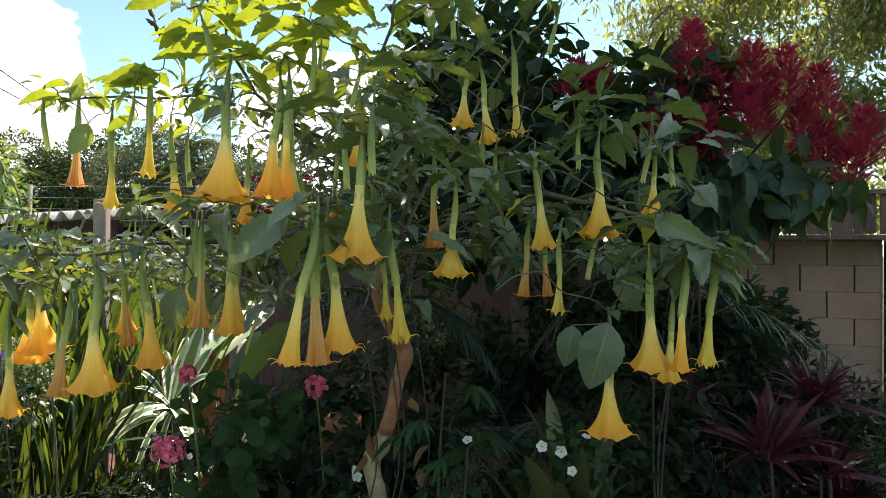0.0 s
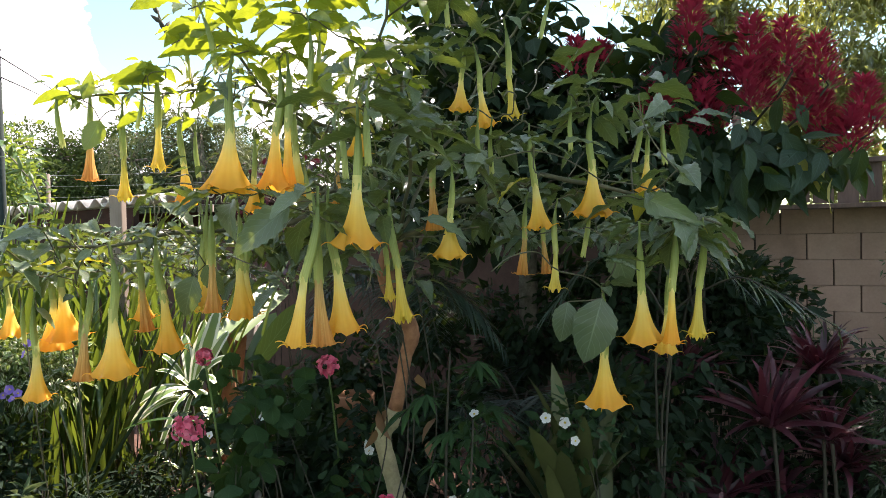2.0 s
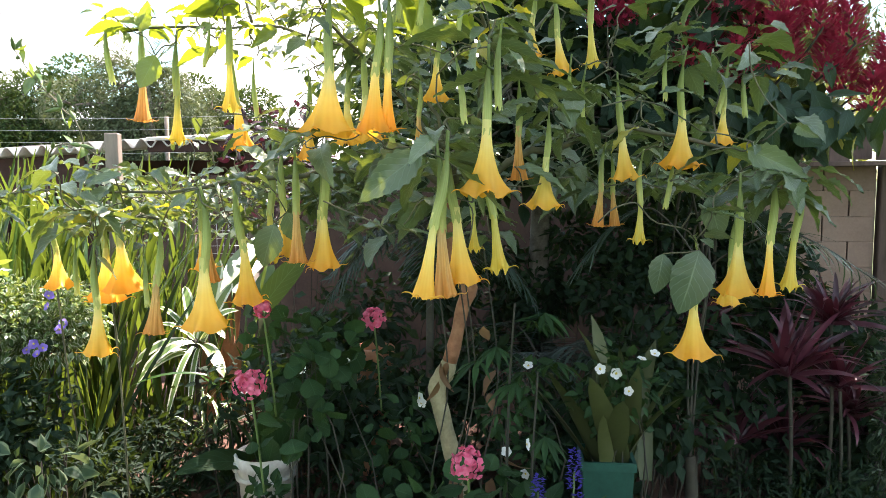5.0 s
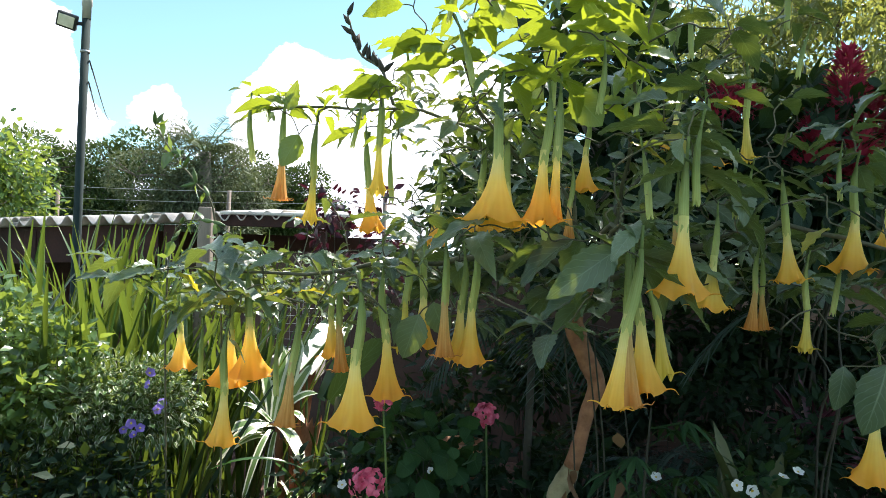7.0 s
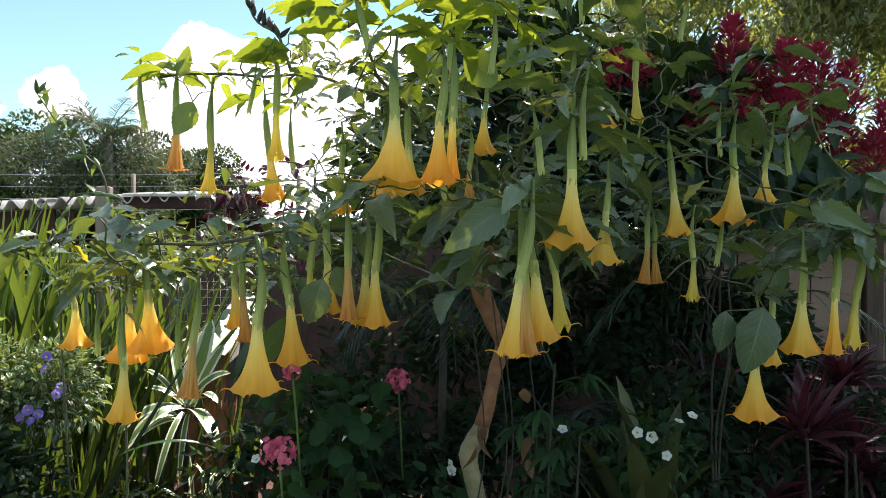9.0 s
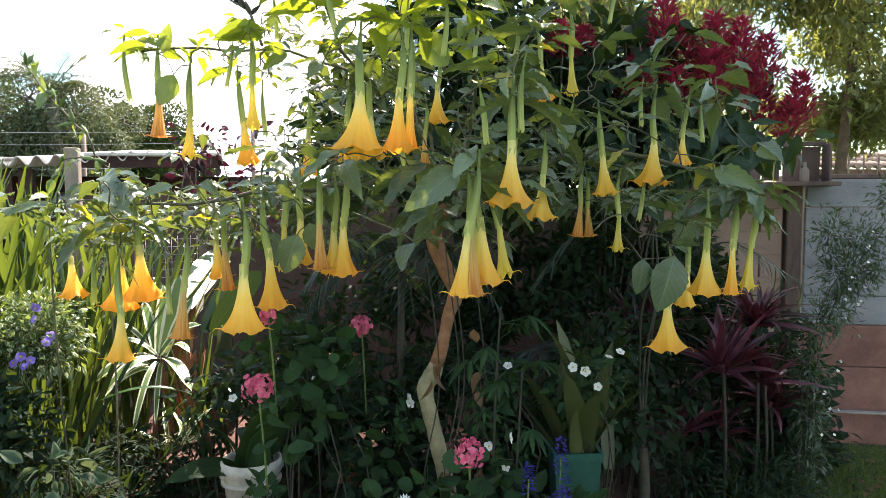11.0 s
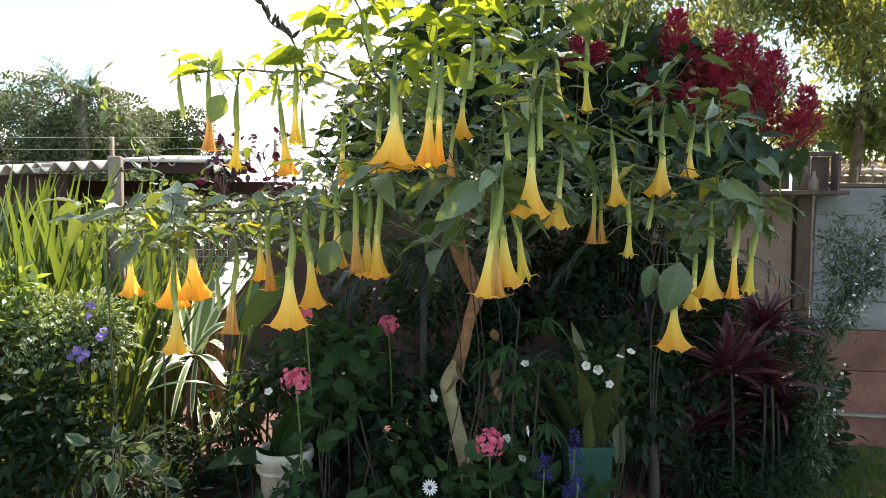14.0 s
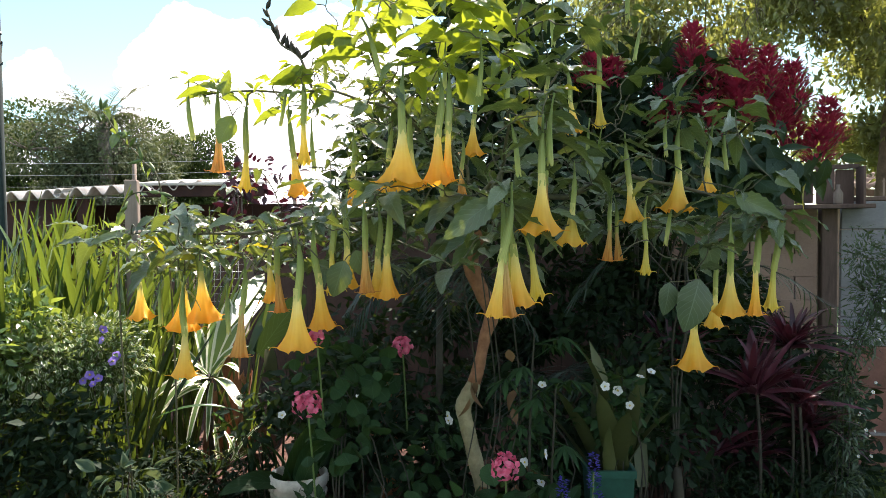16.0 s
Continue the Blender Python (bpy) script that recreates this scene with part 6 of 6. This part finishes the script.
# palmate-leaved young stems by the trunk
rr = np.random.RandomState(140)
for sx, sy, pts in [(-0.03, 2.16, [(-0.017, 2.15, 0.97), (0.003, 2.15, 1.31)]), (0.03, 2.14, [(0.05, 2.12, 0.75), (0.07, 2.12, 1.10)])]:
    g = float(ground_z(sx, sy))
    t = thing("palmate_sapling", "thin sapling with long-fingered green leaves", "plant", (sx, sy, g))
    pth = smooth_path([np.zeros(3)] + [np.array(p) - np.array([sx, sy, g]) for p in pts], 12)
    link_mesh("stem", *tube(pth, np.linspace(0.006, 0.003, 12), 7)[:2], DARK_STEM, t)
    for k in range(6):
        p = pth[int(rr.uniform(8, 12))]
        az = rr.uniform(0, 6.283)
        h = np.array([math.cos(az), math.sin(az), rr.uniform(-0.1, 0.6)])
        hub = p + unit(h) * rr.uniform(0.06, 0.14)
        fingers = rr.randint(5, 8)
        fa = np.linspace(-1.5, 1.5, fingers)
        sd = unit(np.cross(h, [0, 0, 1.0]))
        D_ = np.array([unit(h * np.array([1, 1, 0]) * math.cos(a) + sd * math.sin(a) + np.array([0, 0, -0.35])) for a in fa])
        leaf_v = scatter([leaf_shape(4, 0.2, 0.5, 0.06, 0.2, 0.3, 0.02, 1.0, 5)], np.tile(hub, (fingers, 1)), axes(D_, np.tile([0, 0, 1.0], (fingers, 1)), 0.105 * (1 - 0.25 * np.abs(fa)) * rr.uniform(0.9, 1.2)))
        st = tube([p, hub], 0.0018, 5)
        lv, lf, lu = join(leaf_v, st)
        link_mesh("leaf", lv, lf, LEAF_GERANIUM, t, uv=lu)

# dry dangling leaves and thin climbing stems on the trunk
rr = np.random.RandomState(141)
vine = thing("climbing_stem", "thin dry climbing stems hanging beside the trunk", "vine", (-0.12, 2.2, float(ground_z(-0.12, 2.2))))
for k in range(4):
    x0 = rr.uniform(-0.12, 0.06)
    pth = smooth_path([(x0 + 0.05, 0.0, 0.0), (x0 - 0.03, -0.05, 0.4), (x0 + 0.03, -0.02, 0.75), (x0 - 0.02, -0.04, 1.2)], 14)
    link_mesh("stem", *tube(pth, 0.0025, 5)[:2], DARK_STEM, vine)
P_ = np.stack([rr.uniform(-0.12, 0.12, 9), rr.uniform(-0.08, 0.02, 9), rr.uniform(0.4, 0.95, 9)], -1)
v_, f_, u_ = scatter(OVATE, P_, axes(unit(rr.normal(size=(9, 3)) * 0.35 + np.array([0, 0, -1.0])), rr.normal(size=(9, 3)), rr.uniform(0.05, 0.10, 9)))
link_mesh("dry_leaves", v_, f_, LEAF_DRY, vine, "curled brown dry leaves", uv=u_, kind="stuff")

# dwarf palms
for i, (x, y, z, L, n) in enumerate([(-0.24, 3.02, 1.42, 0.46, 10), (0.3, 3.3, 0.8, 0.6, 8)]):
    rr = np.random.RandomState(150 + i)
    t = thing("dwarf_palm", "small feather palm with dark drooping fronds", "palm", (x, y, 0.25))
    link_mesh("trunk", *tube([(0, 0, 0), (0.02, 0, z - 0.25)], [0.020, 0.015], 9)[:2], DARK_STEM, t)
    ribs, lv = palm_fronds(n, L, rr, 1.25, 1.0, 24, 0.46, slim=0.05)
    link_mesh("rib", *ribs[:2], DARK_STEM, t).location = (0.02, 0, z - 0.25)
    link_mesh("frond", *lv[:2], LEAF_PALM, t, uv=lv[2]).location = (0.02, 0, z - 0.25)

# feather palm whose long frond hangs before the wall
t = thing("dwarf_palm", "feather palm with long thin silvery leaflets", "palm", (0.80, 2.70, 0.20))
link_mesh("trunk", *tube(smooth_path([(0, 0, -0.02), (0.01, 0.0, 0.2), (0.0, 0.0, 0.38)], 7), np.linspace(0.03, 0.022, 7), 9)[:2], DARK_STEM, t)
for k, pts in enumerate([[(0.95, 2.42, 1.49), (1.058, 2.328, 1.469), (1.30, 2.36, 1.33)], [(0.68, 2.80, 1.56), (0.55, 2.88, 1.52), (0.42, 2.92, 1.36)], [(0.88, 2.75, 1.55), (1.02, 2.80, 1.56), (1.16, 2.85, 1.44)]]):
    pts = [(0.80, 2.70, 0.56), (0.79 + 0.02 * k, 2.72, 0.95), (0.80 + 0.02 * k, 2.66, 1.30)] + pts
    pth = smooth_path(np.array(pts) - np.array((0.80, 2.70, 0.20)), 48)
    rr = np.random.RandomState(155 + k)
    rib = link_mesh("rib", *tube(pth, np.linspace(0.006, 0.002, 48), 5)[:2], DARK_STEM, t)
    ii = np.repeat(np.arange(30, 48), 2)
    along = unit(np.gradient(pth, axis=0))[ii]
    across = unit(np.cross(along, [0, 0, 1.0])) * np.where(np.arange(len(ii)) % 2, 1.0, -1.0)[:, None]
    D = unit(0.9 * along + 0.5 * across + np.array([0, 0, -0.25]) + 0.15 * rr.normal(size=(len(ii), 3)))
    v_, f_, u_ = scatter([strap_shape(5, 0.038, 0.4, 0.5, 0.3)], pth[ii], axes(D, np.tile([0.3, -0.35, 0.9], (len(ii), 1)), rr.uniform(0.11, 0.17, len(ii))))
    link_mesh("frond", v_, f_, LEAF_JASMINE if k == 0 else LEAF_PALM, rib, uv=u_)

# cordylines
for i, (x, y, z, n, L) in enumerate([(1.32, 2.92, 0.86, 56, 0.38), (1.56, 3.02, 1.06, 60, 0.32), (1.44, 3.15, 0.45, 50, 0.36), (1.72, 3.12, 0.62, 50, 0.34), (1.02, 3.2, 1.0, 32, 0.34), (1.18, 3.1, 0.5, 34, 0.38), (1.9, 3.3, 0.45, 40, 0.34), (1.6, 3.0, 0.78, 40, 0.30)]):
    t, b = strap_clump("cordyline", "red-leaved cordyline on a thin cane in shade", (x, y), n, (L * 0.6, L * 1.0), 0.10, LEAF_RED, 160 + i, (0.15, 1.5), (0.2, 0.9), 0.015, z=z, channel=0.3, tip=0.45)
    link_mesh("cane", *tube(smooth_path([(0.02, 0.03, -z), (0.03, 0.01, -z / 2), (0, 0, 0.02)], 8), 0.008, 7)[:2], DARK_STEM, t)

# narrow-leaved white-speckled shrub at the wall
JASMINE = [(1.80, 2.98, 0.10), (1.82, 2.97, 0.35), (1.83, 2.96, 0.59), (1.82, 2.95, 0.83), (1.86, 2.95, 1.07), (1.95, 2.95, 1.30), (2.08, 2.95, 1.48), (2.25, 2.94, 1.69)]
jm, b = bush("jasmine_shrub", "slender shrub with narrow leaves and tiny white flowers", JASMINE[0], JASMINE[1:] + [(1.96, 2.96, 1.12), (2.05, 2.95, 1.30), (1.92, 2.96, 1.50), (2.16, 2.93, 1.36)], [(0.10, 0.09, 0.13)] * 11, 4300, 0.042, LEAF_JASMINE, 170, shapes=NARROW, shell=0.05, stems=False)
for dx in (-0.03, 0.0, 0.035):
    link_mesh("stem", *tube(smooth_path(np.array(JASMINE) + np.array([dx, 0.02, -0.1]) - b, 20), np.linspace(0.005, 0.002, 20), 5)[:2], DARK_STEM, jm)
rr = np.random.RandomState(171)
add_flowers(jm, b, [(1.78 + 0.12 * rr.rand() + 0.36 * h * h, 2.86, 0.45 + 1.2 * h) for h in rr.rand(20)], mesh_flower(5, 0.0075, 0.8, 0.1, 0.003, 4), PETAL_WHITE, YELLOW_EYE, rr, "tiny white flower")
bush("fern_undergrowth", "low feathery green undergrowth along the wall foot", (1.7, 3.3, 0), [(1.75, 3.15, 0.18), (2.05, 3.42, 0.16), (1.2, 2.95, 0.3), (1.5, 2.95, 0.3), (1.9, 3.2, 0.24), (1.34, 2.8, 0.22), (1.6, 2.85, 0.2)], [(0.2, 0.14, 0.17)] * 7, 3300, 0.06, LEAF_DARK_SHADE, 172, shapes=NARROW)

bush("fern_undergrowth", "dark feathery undergrowth on the soil below the rosette", (-1.40, 2.85, 0), [(-1.52, 2.85, 0.50), (-1.38, 2.85, 0.40), (-1.62, 2.9, 0.55), (-1.42, 3.05, 0.42), (-1.46, 3.24, 0.52), (-1.30, 3.20, 0.46), (-1.14, 3.22, 0.42), (-1.58, 3.30, 0.52), (-1.05, 3.0, 0.38)], [(0.13, 0.12, 0.11)] * 9, 2700, 0.07, LEAF_DARK_SHADE, 173, shapes=NARROW)

# undergrowth behind the trunk; its near-black leaves stand in for shade
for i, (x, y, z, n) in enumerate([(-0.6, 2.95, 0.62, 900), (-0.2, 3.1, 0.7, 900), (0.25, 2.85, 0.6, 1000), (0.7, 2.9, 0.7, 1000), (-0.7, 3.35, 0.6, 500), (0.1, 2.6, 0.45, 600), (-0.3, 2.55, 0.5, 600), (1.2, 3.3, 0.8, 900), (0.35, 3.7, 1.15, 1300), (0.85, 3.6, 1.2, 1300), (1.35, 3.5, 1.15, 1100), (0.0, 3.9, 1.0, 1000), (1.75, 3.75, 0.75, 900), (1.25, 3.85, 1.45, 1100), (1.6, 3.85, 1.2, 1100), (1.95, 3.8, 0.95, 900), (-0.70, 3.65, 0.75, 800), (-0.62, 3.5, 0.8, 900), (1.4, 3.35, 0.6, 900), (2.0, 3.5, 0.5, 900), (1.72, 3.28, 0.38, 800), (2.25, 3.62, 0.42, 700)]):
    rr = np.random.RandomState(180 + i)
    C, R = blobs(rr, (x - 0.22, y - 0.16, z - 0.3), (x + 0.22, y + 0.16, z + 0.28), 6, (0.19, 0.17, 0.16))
    bush("shade_shrub", "dense dark green shrub, leaf colour darkened for shade under the tree", (x, y, 0), C, R, n, 0.075, LEAF_DARK_SHADE, 180 + i, shapes=OVATE[:1] + SMALL)
# upright olive succulent leaves in the green tub
tub = thing("plastic_tub", "square green plastic tub under the plants", "planter", (0.38, 2.44, float(ground_z(0.38, 2.44))))
link_mesh("wall", *lathe([(0.10, 0.0), (0.125, 0.37), (0.135, 0.37), (0.135, 0.40), (0.118, 0.40), (0.105, 0.33), (0.0, 0.33)], 4)[:2], PLASTIC_GREEN, tub, smooth=False).rotation_euler = (0, 0, radians(35))
strap_clump("tongue_leaf_plant", "broad upright olive tongue leaves in the green tub", (0.43, 2.46), 17, (0.38, 0.66), 0.15, LEAF_OLIVE, 190, (0.08, 0.65), (0.05, 0.35), 0.05, z=0.62, channel=0.4, tip=0.5)

# bucket and pots
def pot(name, label, x, y, z0, r, h, mat, cat="pot"):
    t = thing(name, label, cat, (x, y, z0))
    link_mesh("body", *lathe([(0, 0), (r * 0.72, 0), (r * 0.76, 0.01), (r * 0.96, h * 0.86), (r * 1.06, h * 0.87), (r * 1.08, h * 0.99), (r * 1.02, h), (r * 0.95, h * 0.97), (r * 0.92, h * 0.86), (0, h * 0.85)], 30)[:2], mat, t)
    link_mesh("soil", *lathe([(0.0, h * 0.90), (r * 0.5, h * 0.905), (r * 0.93, h * 0.88)], 20)[:2], SOIL, t)
    return t


bucket = pot("bucket_planter", "dirty white plastic bucket used as a planter", -0.862, 2.62, 0.30, 0.108, 0.385, PLASTIC_WHITE, "bucket")
link_mesh("lower_rim", *lathe([(0.098, 0.292), (0.113, 0.294), (0.115, 0.306), (0.099, 0.309)], 30)[:2], PLASTIC_WHITE, bucket)
for a in (0.35, 3.6):
    lug = link_mesh("handle_lug", *box(0, 0, 0, 0.014, 0.03, 0.035, 0.004)[:2], PLASTIC_WHITE, bucket, smooth=False)
    lug.matrix_basis = pose(0.117 * math.cos(a), 0.117 * math.sin(a), 0.345, 0, 0, math.degrees(a))
link_mesh("dry_leaf", *OVATE[0][:2], LEAF_DRY, bucket, "withered yellowish leaf over the rim", uv=OVATE[0][2]).matrix_basis = pose(0.085, -0.075, 0.40, -70, 20, 15) @ Matrix.Diagonal((0.09, 0.09, 0.09, 1))
pot("flower_pot", "small terracotta pot in the dark undergrowth", -0.48, 3.3, 0.30, 0.09, 0.62, CLAY)
tipped = pot("black_pot", "black plastic pot tipped over among strap leaves", -1.16, 4.14, 0.36, 0.085, 0.16, BLACK)
tipped.rotation_euler = (radians(62), 0, radians(8))
strap_clump("broad_leaf_plant", "broad arching green leaves growing in the bucket", (-0.86, 2.62), 9, (0.25, 0.42), 0.30, LEAF_GERANIUM, 195, (0.3, 1.2), (0.2, 0.9), 0.03, z=0.64, channel=0.3, tip=0.5)

def clay_tile(label, foot, lean, length, seed):
    """Curved broken roof tile with a rough edge, propped upright."""
    rr_ = np.random.RandomState(seed)
    nu, nv, R_ = 12, 9, 0.075
    V_ = []
    for off in (0.0, 0.014):
        for iv in range(nv + 1):
            for iu in range(nu + 1):
                a_ = -1.0 + 2.0 * iu / nu
                z_ = length * iv / nv + (0.05 * rr_.uniform(-1, 1) if iv == nv else 0)
                rad_ = R_ - off + 0.002 * rr_.normal()
                V_.append((rad_ * math.sin(a_), -rad_ * math.cos(a_) + R_, z_))
    w_, n_v = nu + 1, (nu + 1) * (nv + 1)
    F_ = [(i * w_ + k, i * w_ + k + 1, (i + 1) * w_ + k + 1, (i + 1) * w_ + k) for i in range(nv) for k in range(nu)]
    F_ += [tuple(n_v + i for i in q_[::-1]) for q_ in F_]
    rim = [k for k in range(w_)] + [i * w_ + nu for i in range(1, nv + 1)] + [nv * w_ + k for k in range(nu - 1, -1, -1)] + [i * w_ for i in range(nv - 1, 0, -1)]
    F_ += [(rim[k], n_v + rim[k], n_v + rim[(k + 1) % len(rim)], rim[(k + 1) % len(rim)]) for k in range(len(rim))]
    o_ = link_mesh("clay_tile", V_, F_, CLAY, smooth=False)
    o_.matrix_world = pose(*foot, *lean)
    return tagged(o_, label, "tile", "broken clay tiles")


for label, foot, lean, length, seed in [("tall broken red clay tile leaning among the strap leaves", (-1.44, 4.20, 0.28), (-4, 7, 12), 0.80, 1), ("short piece of red clay tile in the bed", (-1.47, 3.98, 0.28), (-8, 3, -10), 0.48, 2), ("narrow shard of red clay tile leaning back", (-1.33, 4.12, 0.28), (6, 5, 40), 0.50, 3)]:
    clay_tile(label, foot, lean, length, seed)
block = link_mesh("clay_block", *box(0, 0, 0.05, 0.14, 0.10, 0.10, 0.012)[:2], CLAY, smooth=False)
tagged(block, "small sunlit clay block on the soil", "block")
block.matrix_world = pose(-1.27, 4.28, 0.30, 4, -6, 20)

# bud-bearing shoots against the shed and the sky
def bud_shoot(label, pts, n_buds, seed, leaf_mat, size=0.06):
    rr_ = np.random.RandomState(seed)
    b_ = np.array(pts[0], float)
    t = thing("budding_shoot", label, "shoot", tuple(b_))
    pth = smooth_path(np.array(pts, float) - b_, 26)
    link_mesh("stem", *tube(pth, np.linspace(0.0036, 0.0016, 26), 6)[:2], TWIG, t)
    podm = lathe([(0.0, 0.0), (0.004, 0.003), (0.0065, 0.015), (0.005, 0.030), (0.0, 0.046)], 9)
    for k in range(n_buds):
        i_ = int(rr_.uniform(12, 26))
        p = link_mesh("bud", *podm[:2], STEM_GREEN, t, "pointed green bud")
        p.matrix_basis = face(Vector(pth[i_]), rr_.normal(size=3) * 0.6 + np.array([0, -0.2, 0.5]))
    n_ = 15
    ii = rr_.randint(8, 26, n_)
    v_, f_, u_ = scatter(OVATE + NARROW, pth[ii], axes(unit(rr_.normal(size=(n_, 3)) + np.array([0, 0, -0.5])), rr_.normal(size=(n_, 3)) + np.array([0, 0, 1.0]), size * rr_.uniform(0.6, 1.2, n_)))
    link_mesh("leaves", v_, f_, leaf_mat, t, uv=u_, kind="stuff")
    return t


bud_shoot("arching green shoot with pointed buds before the shed", [(-1.30, 2.45, 0.3), (-1.26, 2.3, 1.2), (-1.24, 2.1, 1.78), (-1.30, 2.1, 1.90), (-1.36, 2.1, 1.97), (-1.42, 2.1, 2.06)], 9, 200, LEAF_BRIGHT)
bud_shoot("leafy shoot bending over the sword leaves", [(-1.45, 2.5, 0.3), (-1.45, 2.35, 1.2), (-1.40, 2.2, 1.72), (-1.28, 2.1, 1.80), (-1.18, 2.05, 1.76)], 5, 201, LEAF_BRIGHT, 0.055)
bush("leafy_climber", "thin leafy shrub with small bright leaves before the shed", (-1.95, 4.3, 0), [(-2.25, 4.3, 1.45), (-2.05, 4.3, 1.60), (-1.85, 4.3, 1.52), (-1.68, 4.32, 1.62), (-1.95, 4.3, 1.30)], [(0.17, 0.14, 0.13)] * 5, 520, 0.06, LEAF_BRIGHT, 211, shapes=OVATE + NARROW, up=0.8)
# dark red shrub beyond
C, R = blobs(np.random.RandomState(210), (-1.47, 4.85, 1.52), (-0.91, 5.15, 2.18), 7, (0.16, 0.15, 0.14))
bush("red_leaved_shrub", "shrub with very dark red leaves near the shed", (-1.16, 5.0, 0), C, R, 300, 0.08, LEAF_PURPLE, 210, shapes=OVATE)
# fallen leaves
rr = np.random.RandomState(220)
n_ = 420
lx, ly = rr.uniform(-2.2, 3.2, n_), rr.uniform(1.7, 4.0, n_)
P_ = np.stack([lx, ly, ground_z(lx, ly) + 0.012], -1)
v_, f_, u_ = scatter(OVATE, P_, axes(rr.normal(size=(n_, 3)) * np.array([1, 1, 0.15]), rr.normal(size=(n_, 3)) * 0.35 + np.array([0, 0, 1.0]), rr.uniform(0.03, 0.09, n_)))
tagged(link_mesh("leaf_litter", v_, f_, LEAF_DRY, uv=u_, label="brown fallen leaves scattered on the soil", kind="stuff"), category="leaves")

# ---- bricks of the boundary wall, nearest stretch one by one ----
BL, BH = 0.29, 0.158
bv, bf, _ = box(0, 0, 0, BL - 0.008, 0.10, BH - 0.0015, 0.002)
hv, hf, _ = box(0, 0, 0, 0.5 * BL - 0.008, 0.10, BH - 0.0015, 0.002)
brick_me = half_me = None
for row in range(11):
    z = 0.03 + BH * (row + 0.5)
    jig = np.random.RandomState(row)
    if row % 2:
        half_me = o = link_mesh("half_brick", hv, hf, BRICK, core, smooth=False) if half_me is None else half_me.copy()
        if not o.users_collection:
            scene.collection.objects.link(o)
        o.location = (-0.1375, 0.045 + jig.uniform(-0.002, 0.002), z)
    for col in range(4):
        brick_me = o = link_mesh("brick", bv, bf, BRICK, core, smooth=False) if brick_me is None else brick_me.copy()
        if not o.users_collection:
            scene.collection.objects.link(o)
        o.location = (-0.21 - 0.5 * BL * (row % 2) - BL * col, 0.045 + jig.uniform(-0.002, 0.002), z)
        o.rotation_euler = (0, jig.normal() * 0.003, jig.normal() * 0.004)
# reaches right over the bricks to darken the shaded stretch of wall
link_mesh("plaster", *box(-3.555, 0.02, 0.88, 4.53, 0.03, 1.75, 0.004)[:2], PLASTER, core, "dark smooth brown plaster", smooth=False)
